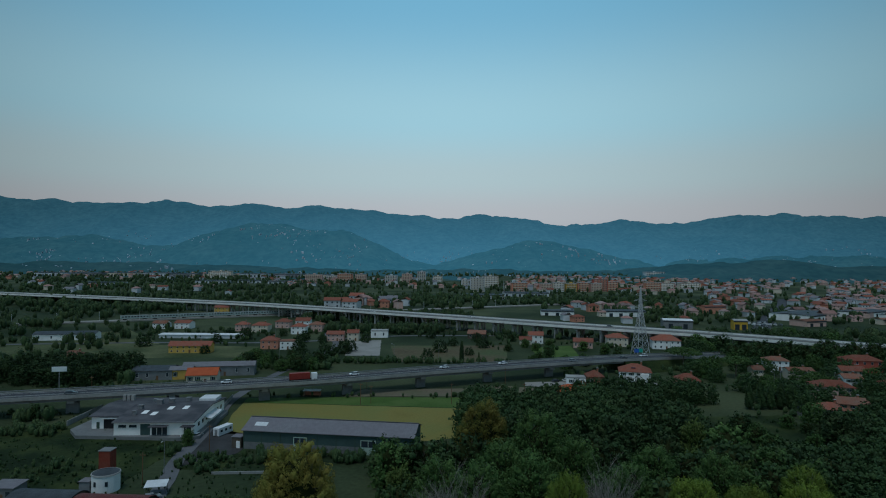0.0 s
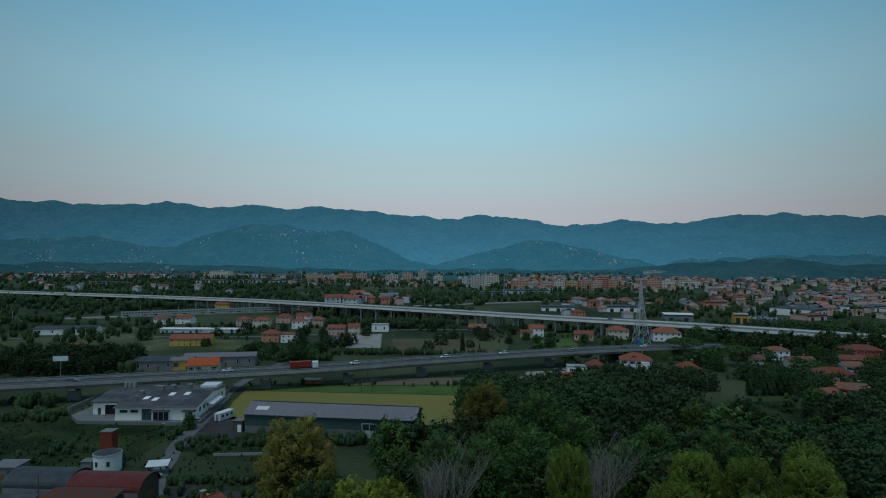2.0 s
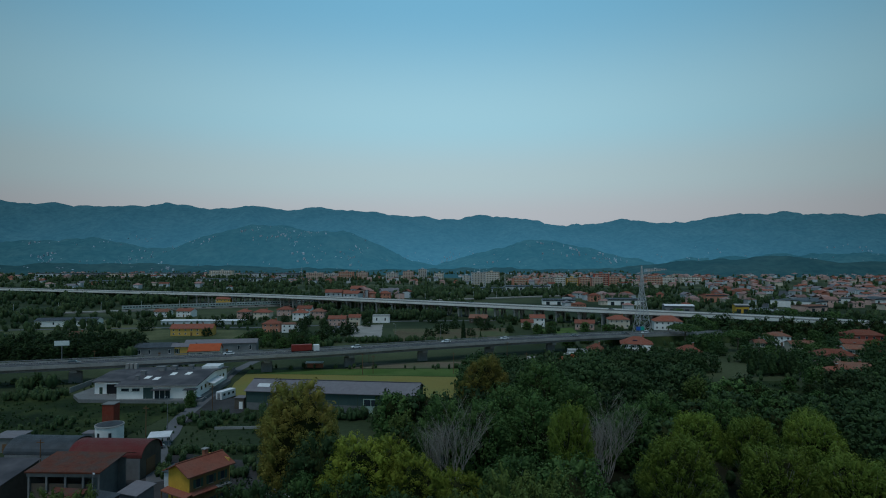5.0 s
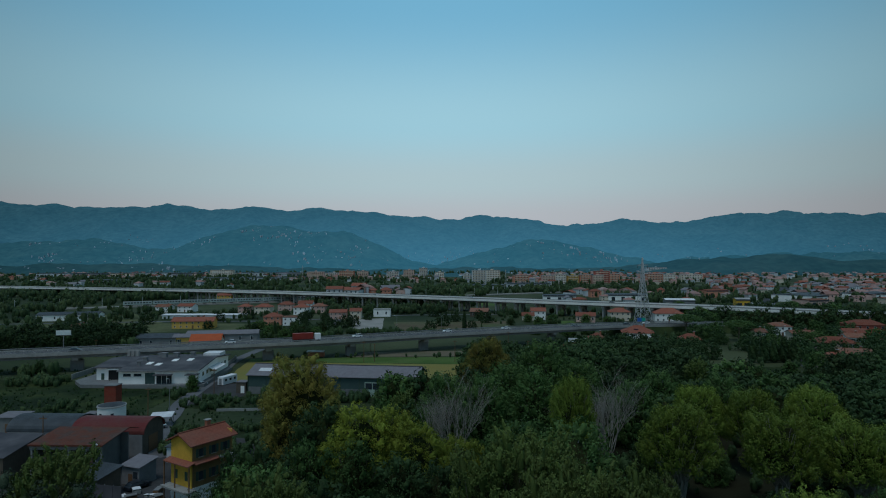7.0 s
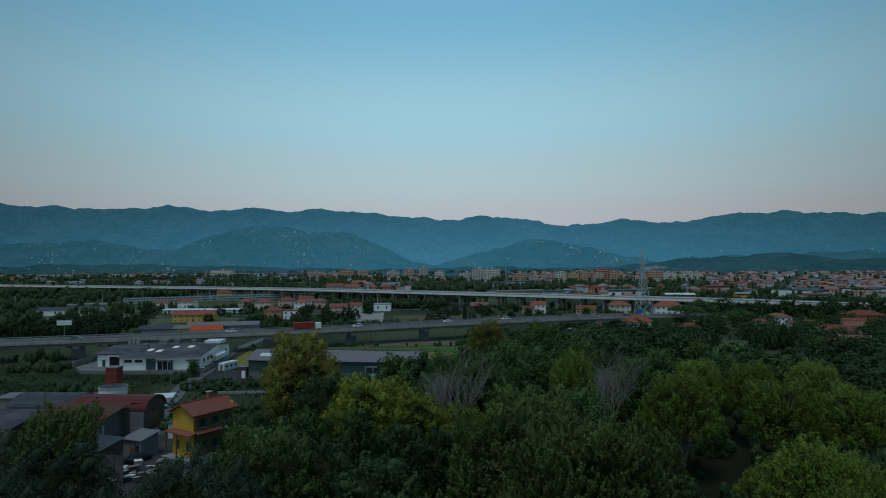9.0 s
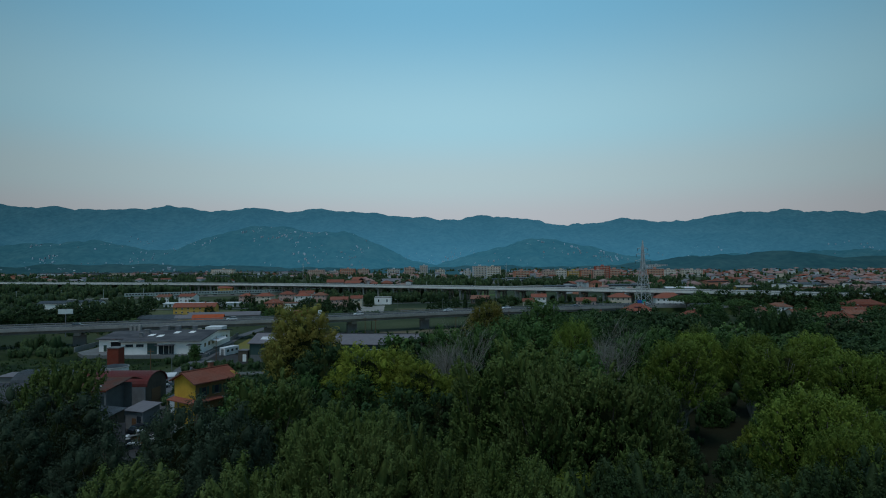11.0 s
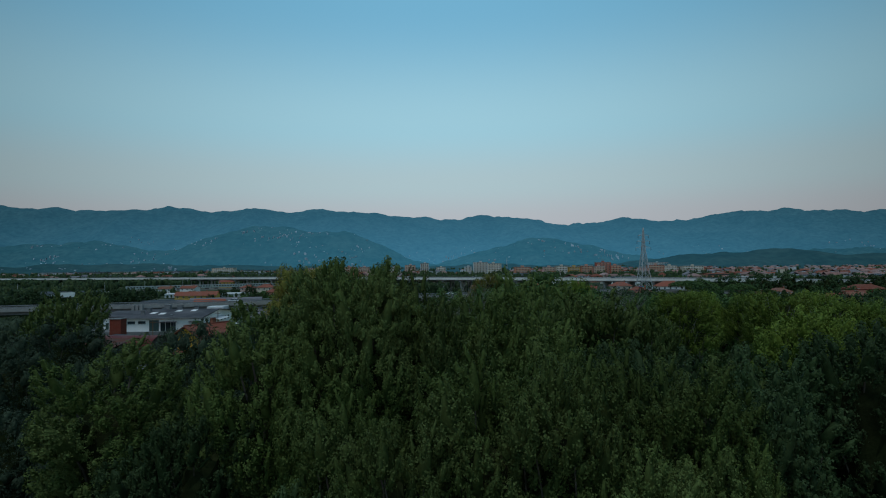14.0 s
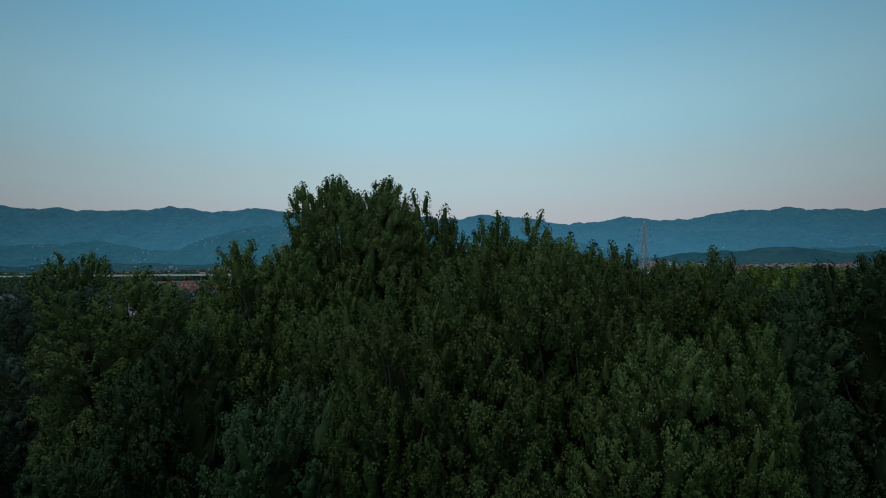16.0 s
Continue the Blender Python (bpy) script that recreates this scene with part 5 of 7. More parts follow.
# ---- pylon, signs, poles ----
def pylon():
    th = thing("pylon", "tall grey lattice electricity pylon", "pylon", 119.5, 368.5, 0, 12)
    legs = bmesh.new()
    H = 43.0

    def half(z):
        return 3.6 * (1 - z / 30) + 0.75 if z < 30 else 0.75 * (1 - (z - 30) / 13) + 0.12
    levels = [0, 6, 11, 15.5, 19.5, 23, 26, 28.5, 30.5, 33, 35.5, 38, 40.5, H]
    for sx, sy in ((1, 1), (1, -1), (-1, 1), (-1, -1)):
        leg = bmesh.new()
        for a, b in zip(levels, levels[1:]):
            bar(leg, (sx * half(a), sy * half(a), a), (sx * half(b), sy * half(b), b), 0.2)
        part("leg", leg, M["lattice"], th)
    for f in range(4):
        bm = bmesh.new()
        for a, b in zip(levels, levels[1:]):
            p, q = half(a), half(b)
            c = [((-p, -p), (p, -p), (-q, -q), (q, -q)), ((p, -p), (p, p), (q, -q), (q, q)), ((p, p), (-p, p), (q, q), (-q, q)), ((-p, p), (-p, -p), (-q, q), (-q, -q))][f]
            bar(bm, (*c[0], a), (*c[3], b), 0.10)
            bar(bm, (*c[1], a), (*c[2], b), 0.10)
            bar(bm, (*c[2], b), (*c[3], b), 0.10)
        part("bracing", bm, M["lattice"], th)
    for z, w in ((30.5, 5.0), (34.5, 4.2), (38.0, 3.4)):
        arm = bmesh.new()
        for s in (-1, 1):
            for yy in (-0.5, 0.5):
                bar(arm, (0, yy, z), (s * w, 0, z + 0.3), 0.10)
            bar(arm, (0, 0, z + 1.6), (s * w, 0, z + 0.3), 0.10)
        cross = part("crossarm", arm, M["lattice"], th)
        for s in (-1, 1):
            part("insulator", bar(bmesh.new(), (s * w, 0, z + 0.25), (s * w, 0, z - 1.5), 0.12), M["glass"], cross)


pylon()


def mast(x, y, h, label="slim far lattice mast", name="mast"):
    th = thing(name, label, "mast", x, y, 0, 0, "far masts")
    for s in (-1, 1):
        part("leg", bar(bmesh.new(), (s * 1.6, 0, 0), (0, 0, h), 0.16), M["lattice"], th)
    bm = bmesh.new()
    for i in range(6):
        z = h * (i + 1) / 8
        w = 1.6 * (1 - z / h)
        bar(bm, (-w, 0, z), (w, 0, z), 0.1)
        bar(bm, (-w, 0, z), (w * 0.8, 0, z + h / 8), 0.1)
    part("bracing", bm, M["lattice"], th)
    part("crossarm", bar(bmesh.new(), (-3, 0, h * 0.86), (3, 0, h * 0.86), 0.14), M["lattice"], th)


mast(-275, 1180, 34)
mast(80, 800, 30)

bill = thing("billboard", "pale blank billboard on a single pole", "billboard", -164, 262, 0, 14)
part("pole", cylinder(bmesh.new(), 0, 0, -0.3, 11.8, 0.22, 0.18, 10), M["rail_metal"], bill)
part("board", boxed(-2.9, 2.9, -0.2, 0.2, 9.8, 11.8, bevel=0.04), M["sign_face"], bill)
part("board_frame", boxed(-3.0, 3.0, -0.14, 0.14, 9.65, 9.796), M["rail_metal"], bill)
part("board_frame", boxed(-3.0, 3.0, -0.14, 0.14, 11.804, 11.95), M["rail_metal"], bill)


def street_lamp(x, y, h=8.0, rz=0.0, z=0.0):
    th = thing("street_lamp", "unlit grey street lamp on a tall pole", "street lamp", x, y, z, rz, "street lamps")
    part("pole", cylinder(bmesh.new(), 0, 0, -0.2, h, 0.10, 0.06, 8), M["rail_metal"], th)
    part("arm", bar(bmesh.new(), (0, 0, h - 0.1), (1.5, 0, h + 0.25), 0.05), M["rail_metal"], th)
    part("lamp_head", boxed(1.3, 2.1, -0.15, 0.15, h + 0.2, h + 0.34), M["lattice"], th)


for x, y in ((-62, 108), (-76, 168), (-98, 350), (-88, 330), (-64, 412), (-28, 356), (-2, 360), (60, 365), (96, 372), (111, 352), (139, 372), (185, 372), (150, 276), (166, 300), (-150, 470), (-120, 440), (-215, 470)):
    street_lamp(x, y, 9.0, random.uniform(0, 360))


def utility_pole(x, y, h=8.0, z=0.0):
    th = thing("utility_pole", "weathered wooden utility pole", "pole", x, y, z, 0, "utility poles")
    part("pole", cylinder(bmesh.new(), 0, 0, -0.2, h, 0.13, 0.09, 8), M["wood"], th)
    part("crossbar", boxed(-0.8, 0.8, -0.05, 0.05, h - 0.7, h - 0.55), M["wood"], th)


for x, y in ((-84.5, 128), (-70.5, 186), (-33, 248), (-29, 250), (34, 252), (4, 250), (-78, 160), (-150, 262), (-34, 277), (30, 290)):
    utility_pole(x, y, random.uniform(7, 9))

for x, y, f in ((112, 352, "sign_blue"), (114.5, 353, "sign_green")):
    th = thing("road_sign", "coloured road sign on posts beside the ramp", "road sign", x, y, 0, -10, "road signs")
    part("post", boxed(-0.9, -0.78, -0.05, 0.05, -0.2, 7.2), M["rail_metal"], th)
    part("post", boxed(0.78, 0.9, -0.05, 0.05, -0.2, 7.2), M["rail_metal"], th)
    part("face", boxed(-1.3, 1.3, -0.12, -0.054, 6.0, 8.2), M[f], th)


# ---- vehicles ----
def car_proto(paint, label, long=4.3):
    th = thing("car", label, "car", 0, 0, group="cars")
    body = bmesh.new()
    side = [(-long / 2, 0.35), (-long / 2, 0.8), (-long / 2 + 0.25, 0.92), (-0.6, 0.98), (long / 2 - 0.3, 0.85), (long / 2, 0.65), (long / 2, 0.35)]
    rows = [[body.verts.new((x, s * 0.86, z)) for x, z in side] for s in (-1, 1)]
    body.faces.new(rows[0])
    body.faces.new(rows[1][::-1])
    for i in range(len(side)):
        j = (i + 1) % len(side)
        body.faces.new((rows[0][j], rows[0][i], rows[1][i], rows[1][j]))
    part("body", body, M[paint], th)
    cab = bmesh.new()
    prof = [(-long / 2 + 0.2, 0.93), (-long / 2 + 0.65, 1.4), (0.35, 1.42), (1.15, 0.93)]
    rows = [[cab.verts.new((x, s * (0.8 if z < 1 else 0.66), z)) for x, z in prof] for s in (-1, 1)]
    cab.faces.new(rows[0])
    cab.faces.new(rows[1][::-1])
    for i in range(4):
        j = (i + 1) % 4
        cab.faces.new((rows[0][j], rows[0][i], rows[1][i], rows[1][j]))
    part("windows", cab, M["glass"], th)
    part("roof", boxed(-long / 2 + 0.68, 0.33, -0.66, 0.66, 1.424, 1.47), M[paint], th)
    for x in (-long * 0.31, long * 0.31):
        for s in (-1, 1):
            wheel = bmesh.new()
            bar(wheel, (x, s * 0.72, 0.31), (x, s * 0.89, 0.31), 0.31, 12)
            part("wheel", wheel, M["rubber"], th)
    return th


CARS = {k: car_proto(k, l) for k, l in (("car_white", "white hatchback car on the road"), ("car_grey", "grey saloon car on the road"), ("car_dark", "dark saloon car on the road"))}
CAR_USED = set()


def put_car(kind, x, y, z, rz):
    m = pose(x, y, z, 0, 0, rz)
    if kind not in CAR_USED:
        CAR_USED.add(kind)
        CARS[kind].matrix_basis = m
    else:
        copy_thing(CARS[kind], m)


def on_line(line, x_at, off):
    for a, b in zip(line, line[1:]):
        if a[0] <= x_at <= b[0]:
            t = (x_at - a[0]) / (b[0] - a[0])
            k = math.dist(a[:2], b[:2])
            nx, ny = -(b[1] - a[1]) / k, (b[0] - a[0]) / k
            return (a[0] + (b[0] - a[0]) * t + nx * off, a[1] + (b[1] - a[1]) * t + ny * off, a[2] + (b[2] - a[2]) * t, math.degrees(math.atan2(b[1] - a[1], b[0] - a[0])))
    return None


for kind, x, off in (("car_white", -88, 2.4), ("car_dark", -140, -2.4), ("car_white", 2, 2.4), ("car_white", 31, 2.4), ("car_grey", 66, -2.4), ("car_white", -38, 2.4), ("car_white", 112, 2.0), ("car_dark", 96, -2.4)):
    px, py, pz, a = on_line(near_line, x, off)
    put_car(kind, px, py, pz + 0.01, a + (180 if off > 0 else 0))
for kind, x, off in (("car_white", -310, 5), ("car_grey", -200, -5), ("car_white", 20, 5), ("car_white", -60, -5), ("car_dark", 120, 5)):
    px, py, pz, a = on_line(far_line, x, off)
    put_car(kind, px, py, pz + 0.01, a)
for i, (x, y) in enumerate(((118, 300), (121, 303), (115, 297), (124, 306), (60, 297), (55, 296), (84, 282), (175, 392), (182, 396), (190, 390), (168, 385), (200, 402), (160, 380), (176, 378))):
    put_car(("car_grey", "car_white", "car_dark")[i % 3], x, y, 0.12, 40 + 17 * (i % 5))
put_car("car_white", -52.5, 131, 0.06, 10)
put_car("car_grey", -71, 150.5, 0.06, 30)
put_car("car_white", -80.5, 202, 0.13, 80)
put_car("car_dark", -56, 111, 0.06, 60)
for i in range(26):
    t = i / 26
    x, y = 262 + 150 * t + random.uniform(-4, 4), 505 + 245 * t
    put_car(("car_white", "car_grey", "car_dark")[i % 3], x, y, 0.13, 58)
for i in range(18):
    put_car(("car_white", "car_white", "car_grey")[i % 3], 285 + (i % 6) * 5, 560 + (i // 6) * 9, 0.01, 90)


def lorry():
    x, y, z, a = on_line(near_line, -58, -2.4)
    th = thing("lorry", "red box lorry with a white cab on the viaduct", "lorry", x, y, z + 0.01, a)
    part("cargo_box", boxed(-7.2, 1.2, -1.2, 1.2, 1.1, 3.6, bevel=0.05), M["car_red"], th, "red cargo box")
    part("chassis", boxed(-7.2, 4.2, -0.9, 0.9, 0.6, 1.096), M["rubber"], th)
    cab = part("cab", boxed(1.9, 4.3, -1.15, 1.15, 0.7, 3.3, bevel=0.12), M["car_white"], th, "white cab")
    part("windscreen", boxed(4.31, 4.34, -1.0, 1.0, 1.9, 2.9), M["glass"], cab)
    for wx in (-6.2, -5.0, -3.8, 0.2, 3.2):
        for s in (-1, 1):
            part("wheel", bar(bmesh.new(), (wx, s * 0.85, 0.5), (wx, s * 1.15, 0.5), 0.5, 12), M["rubber"], th)


lorry()


def train():
    """Four coaches standing on the railway line."""
    a, b = Vector((-300, 545.5, 0)), Vector((-100, 652, 0))
    rz = math.degrees(math.atan2(b.y - a.y, b.x - a.x))
    d = (b - a).normalized()
    bed = bmesh.new()
    far = [(a.x - 300 * d.x, a.y - 300 * d.y, 0), tuple(a), tuple(b), (b.x + 350 * d.x, b.y + 350 * d.y, 0)]
    ribbon(bed, smooth_line(far, 20), 5, -5, 1.2, -0.2)
    tagged(part("railway_bed", bed, M["gravel"], None, "raised gravel railway bed"), category="railway", kind="structure")
    for i in range(9):
        p = a.lerp(b, 0.10 + 0.1085 * i)
        th = thing("coach", "pale grey-green railway coach with a window band", "train", p.x, p.y, 1.2, rz, "railway coaches")
        part("body", boxed(-12, 12, -1.4, 1.4, 0.9, 3.9, bevel=0.15), M["train_body"], th)
        part("roof", boxed(-11.9, 11.9, -1.3, 1.3, 3.904, 4.1), M["grey_wall"], th)
        for k in range(9):
            part("window", boxed(-10.6 + k * 2.5, -9.1 + k * 2.5, -1.44, -1.404, 2.2, 3.2), M["glass"], th)
        for k in (-8, 8):
            part("bogie", boxed(k - 1.6, k + 1.6, -1.1, 1.1, 0.0, 0.896), M["rubber"], th)
    for i in range(22):
        p = a - 260 * d + d * (i * 32)
        th = thing("catenary_mast", "thin grey railway catenary mast", "mast", p.x, p.y - 3.5, 1.0, rz, "catenary masts")
        part("pole", boxed(-0.14, 0.14, -0.14, 0.14, 0, 8.5), M["lattice"], th)
        part("arm", boxed(-0.06, 0.06, 0.144, 3.2, 7.0, 7.14), M["lattice"], th)


train()

# low walls and yard clutter
th = thing("wall_low", "low pale concrete wall beside the track", "wall", -63, 168, 0, 4, kind="structure")
part("wall_run", boxed(0, 17, -0.15, 0.15, -0.2, 0.7), M["concrete"], th)
th = thing("wall_low", "grey concrete boundary wall of the workshop", "wall", -131, 214, 0, 92, kind="structure")
part("wall_run", boxed(0, 24, -0.15, 0.15, -0.2, 1.8), M["concrete"], th)
th = thing("wall_low", "grey boundary wall along the lane", "wall", -82, 214, 0, 98, kind="structure")
part("wall_run", boxed(0, 44, -0.15, 0.15, -0.2, 1.6), M["concrete"], th)
carport = thing("carport", "small white carport roof on thin posts", "carport", -71.5, 154, 0, 14)
part("roof", slab(bmesh.new(), [(-2.6, -2, 2.5), (2.6, -2, 2.5), (2.6, 2, 2.9), (-2.6, 2, 2.9)], 0.12), M["tarp"], carport)
for sx in (-2.3, 2.3):
    for sy in (-1.7, 1.7):
        part("post", boxed(sx - 0.06, sx + 0.06, sy - 0.06, sy + 0.06, 0, 2.36), M["rail_metal"], carport)
cabin = thing("container", "small white site cabin with dark windows", "container", -73.5, 206, 0, 70)
part("body", boxed(-3.5, 3.5, -1.2, 1.2, 0.2, 2.8, bevel=0.05), M["tarp"], cabin)
for x in (-2.2, 0, 2.2):
    part("window", boxed(x - 0.5, x + 0.5, -1.25, -1.204, 1.3, 2.1), M["glass"], cabin)
part("door", boxed(-3.55, -3.504, -0.5, 0.5, 0.3, 2.3), M["grey_wall"], cabin)
g = np.random.default_rng(5)
for i in range(34):
    cx, cy = (-53 + g.normal(0, 2.2), 104 + g.normal(0, 3.0)) if i < 22 else (-33 + g.normal(0, 1.5), 122 + g.normal(0, 2.5))
    s = g.uniform(0.4, 1.1)
    kind = i % 3
    th = thing("scrap_pile", "heap of pale scrap sheeting in the yard", "scrap", cx, cy, 0.05, g.uniform(0, 360), "yard clutter")
    bm = bmesh.new()
    box(bm, -s, s, -s * 0.6, s * 0.6, 0, 0.5 * s + 0.2, 0.08)
    part("crate", bm, M[("concrete", "grey_sheet", "wood")[kind]], th, "battered pale sheeting and boards")
    part("sheet", slab(bmesh.new(), [(-s, -s * 0.7, 0.55 * s + 0.3), (s, -s * 0.7, 0.5 * s + 0.5), (s, s * 0.6, 0.5 * s + 0.45), (-s, s * 0.6, 0.5 * s + 0.28)], 0.06), M[("tarp", "concrete", "concrete_dark")[kind]], th)
roofed = thing("shelter", "low open farm shelter with a pale roof", "shelter", -55, 263, 0, 0)
part("roof", slab(bmesh.new(), [(-4.5, -1.5, 2.4), (3, -1.5, 2.4), (3, 1.5, 2.7), (-4.5, 1.5, 2.7)], 0.1), M["tarp"], roofed)
for sx in (-4.2, -1, 2.7):
    part("post", boxed(sx - 0.08, sx + 0.08, -1.3, -1.14, 0, 2.3), M["wood"], roofed)
part("back_wall", boxed(-4.3, 2.8, 1.2, 1.35, 0, 2.5), M["brick"], roofed)


# ---- hills ----
BUMPS = [134, 119, 95, 96, 90, 86, 88, 73, 85, 63, 44, 6, 27, 23, -27, 31, -8, 31, 57, 51, 55, 47, 67]
SPURS = [(-2500, 3300, 170, 420, 330), (-1790, 3250, 150, 330, 300), (-1080, 3100, 105, 240, 280), (-770, 3230, 232, 300, 300), (-390, 3050, 90, 180, 260),
         (433, 3000, 135, 230, 260), (180, 2950, 50, 200, 240), (760, 2950, 60, 240, 240), (1500, 3300, 90, 420, 300), (2300, 3300, 110, 420, 300)]
LOW = [(733, 1950, 16, 160, 130), (930, 1950, 36, 170, 130), (1180, 1950, 30, 150, 130), (1400, 1950, 24, 170, 130), (1650, 1950, 28, 150, 130), (-1500, 2150, 18, 400, 160), (-1000, 2200, 12, 300, 150)]


def rough_at(x, y, size):
    return size * noise.fractal((x / 420, y / 420, 3.3), 0.9, 2.1, 5)


def range_height(x, y):
    ridge = 300.0 + sum(h * math.exp(-((x + 3300 - 300 * i) / 170) ** 2 / 2) for i, h in enumerate(BUMPS))
    back = ridge * math.exp(-((y - 4200) / (620 if y < 4200 else 900)) ** 2 / 1.4)
    # gullies that run down from the ridge
    gully = 1 - 0.20 * abs(math.sin(x / 210 + 1.5 * noise.noise((x / 700, y / 900, 7)))) * math.exp(-((y - 3800) / 330) ** 2)
    edge = 1 - 0.7 * math.exp(-((y - 4200) / 130) ** 2)
    return max(back * gully, 0) + rough_at(x, y, 44) * edge + 2 - 14 * (edge - 0.3) - 70 * math.exp(-back / 45)


def spur_height(x, y):
    return sum(h * math.exp(-((x - a) / sx) ** 2 / 2 - ((y - b) / sy) ** 2 / 2) for a, b, h, sx, sy in SPURS) + rough_at(x, y + 900, 34) - 46


def low_height(x, y):
    return sum(h * math.exp(-((x - a) / sx) ** 2 / 2 - ((y - b) / sy) ** 2 / 2) for a, b, h, sx, sy in LOW) + rough_at(x * 2, y * 2, 7) - 5 + 15 * math.exp(-((y - 2150) / 130) ** 2)


def slopes(name, label, mat, height, x0, x1, y0, y1, nx, ny, lump):
    xs = [x0 + (x1 - x0) * i / nx for i in range(nx + 1)]
    ys = [y0 + (y1 - y0) * j / ny for j in range(ny + 1)]
    verts = [(x, y, height(x, y) + lump * noise.noise((x / 37, y / 37, 0.5)) + 1.6 * lump * noise.noise((x / 95, y / 95, 4.5))) for y in ys for x in xs]
    faces = [(j * (nx + 1) + i, j * (nx + 1) + i + 1, (j + 1) * (nx + 1) + i + 1, (j + 1) * (nx + 1) + i) for j in range(ny) for i in range(nx)]
    tagged(new(name, mesh_of(name, verts, faces, M[mat])), label, "mountains", kind="structure")


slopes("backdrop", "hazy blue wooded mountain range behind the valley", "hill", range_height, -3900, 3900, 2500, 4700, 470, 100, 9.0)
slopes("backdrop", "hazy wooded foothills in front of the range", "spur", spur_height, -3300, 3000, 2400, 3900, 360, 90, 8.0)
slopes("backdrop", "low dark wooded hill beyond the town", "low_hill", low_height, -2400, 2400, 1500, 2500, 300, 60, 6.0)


def hill_height(x, y):
    return max(range_height(x, y), spur_height(x, y), low_height(x, y), 0)


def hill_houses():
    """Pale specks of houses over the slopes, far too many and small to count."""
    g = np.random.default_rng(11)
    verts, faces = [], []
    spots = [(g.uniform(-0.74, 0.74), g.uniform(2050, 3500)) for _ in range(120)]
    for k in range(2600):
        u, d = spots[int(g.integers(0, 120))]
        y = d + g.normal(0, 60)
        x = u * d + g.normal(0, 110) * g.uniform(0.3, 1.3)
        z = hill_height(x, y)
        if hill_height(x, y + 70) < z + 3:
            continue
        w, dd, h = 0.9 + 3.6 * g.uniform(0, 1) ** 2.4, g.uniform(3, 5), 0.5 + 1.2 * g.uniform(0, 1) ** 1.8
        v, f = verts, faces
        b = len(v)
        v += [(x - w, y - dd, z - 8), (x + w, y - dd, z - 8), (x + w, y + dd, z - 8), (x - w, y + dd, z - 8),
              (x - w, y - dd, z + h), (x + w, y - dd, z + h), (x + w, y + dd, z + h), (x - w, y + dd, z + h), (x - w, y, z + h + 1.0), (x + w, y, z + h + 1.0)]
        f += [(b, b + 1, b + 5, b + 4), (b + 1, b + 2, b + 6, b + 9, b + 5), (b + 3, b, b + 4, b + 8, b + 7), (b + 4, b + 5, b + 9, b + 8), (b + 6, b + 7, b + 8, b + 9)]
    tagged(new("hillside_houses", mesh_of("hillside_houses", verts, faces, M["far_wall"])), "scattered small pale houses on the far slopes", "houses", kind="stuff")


hill_houses()


# ---- town ----
def block(x, y, w, d, h, wall, label, rz=0.0, floors=5, balconies=True, name="apartment_building", roof="flat_roof"):
    th = thing(name, label, "apartment building", x, y, 0, rz, "apartment blocks of the town")
    part("wall", boxed(-w / 2, w / 2, -d / 2, d / 2, -1, h), M[wall], th)
    part("roof", boxed(-w / 2 - 0.6, w / 2 + 0.6, -d / 2 - 0.6, d / 2 + 0.6, h + 0.004, h + 0.8), M[roof], th)
    part("roof_house", boxed(-2, 3, -2, 2, h + 0.804, h + 3.0), M[wall], th)
    st = h / floors
    cols = max(2, int(w / 5))
    for f in range(floors):
        if balconies:
            part("balcony", boxed(-w * 0.42, w * 0.42, -d / 2 - 1.3, -d / 2 - 0.004, f * st + 0.4, f * st + 1.3), M["cream" if wall != "cream" else "white"], th)
        for c in range(cols):
            cx = (c + 0.5) * w / cols - w / 2
            part("window", boxed(cx - 0.9, cx + 0.9, -d / 2 - 0.05, -d / 2 + 0.05, f * st + 1.4, f * st + st - 0.5), M["glass"], th)
    return th


block(61, 1080, 25, 14, 24, "town_white", "white eight-storey tower block", 0, 8)
block(96, 1240, 32, 14, 22, "cream", "cream apartment block with balconies", 4, 6)
block(44, 1210, 14, 12, 16, "town_white", "slim white apartment block", 0, 5)
for i, (wall, lab) in enumerate((("pink", "pink apartment block"), ("cream", "cream apartment block"), ("ochre", "ochre apartment block"), ("orange_wall", "orange apartment block"), ("pink", "pink apartment block"))):
    block(184 + 23 * i, 1092 + 3 * i, 20, 13, 14.5 + (i % 2) * 1.5, wall, lab + " with balconies", 2, 5)
block(288, 1120, 27, 16, 22, "red_wall", "tall brick-red apartment block of the town", -6, 6)
block(318, 1150, 22, 14, 16, "orange_wall", "orange apartment block of the town", -6, 5)
block(138, 1105, 28, 14, 15, "orange_wall", "orange-red apartment block with balconies", 6, 5)
block(391, 1140, 30, 14, 16, "orange_wall", "orange apartment block of the town", -4, 5)
block(424, 1160, 26, 14, 14, "cream", "cream apartment block of the town", -4, 5)
block(480, 1190, 40, 14, 13, "cream", "long cream apartment block", -4, 4)
block(-236, 1480, 36, 14, 18, "orange_wall", "bright orange apartment block", 0, 5)
block(-198, 1480, 26, 14, 17, "pink", "pink apartment block of the town", 0, 5)
block(-310, 1470, 40, 14, 16, "pink", "pink apartment block of the town", 0, 5)
block(-270, 1490, 26, 14, 13, "town_white", "white apartment block of the town", 0, 4)
block(-118, 1400, 28, 14, 17, "town_white", "white apartment block of the town", 0, 5)
block(-84, 1440, 24, 14, 20, "pink", "pink apartment block of the town", 0, 6)
block(-52, 1500, 20, 14, 24, "town_white", "white apartment block of the town", 0, 7)
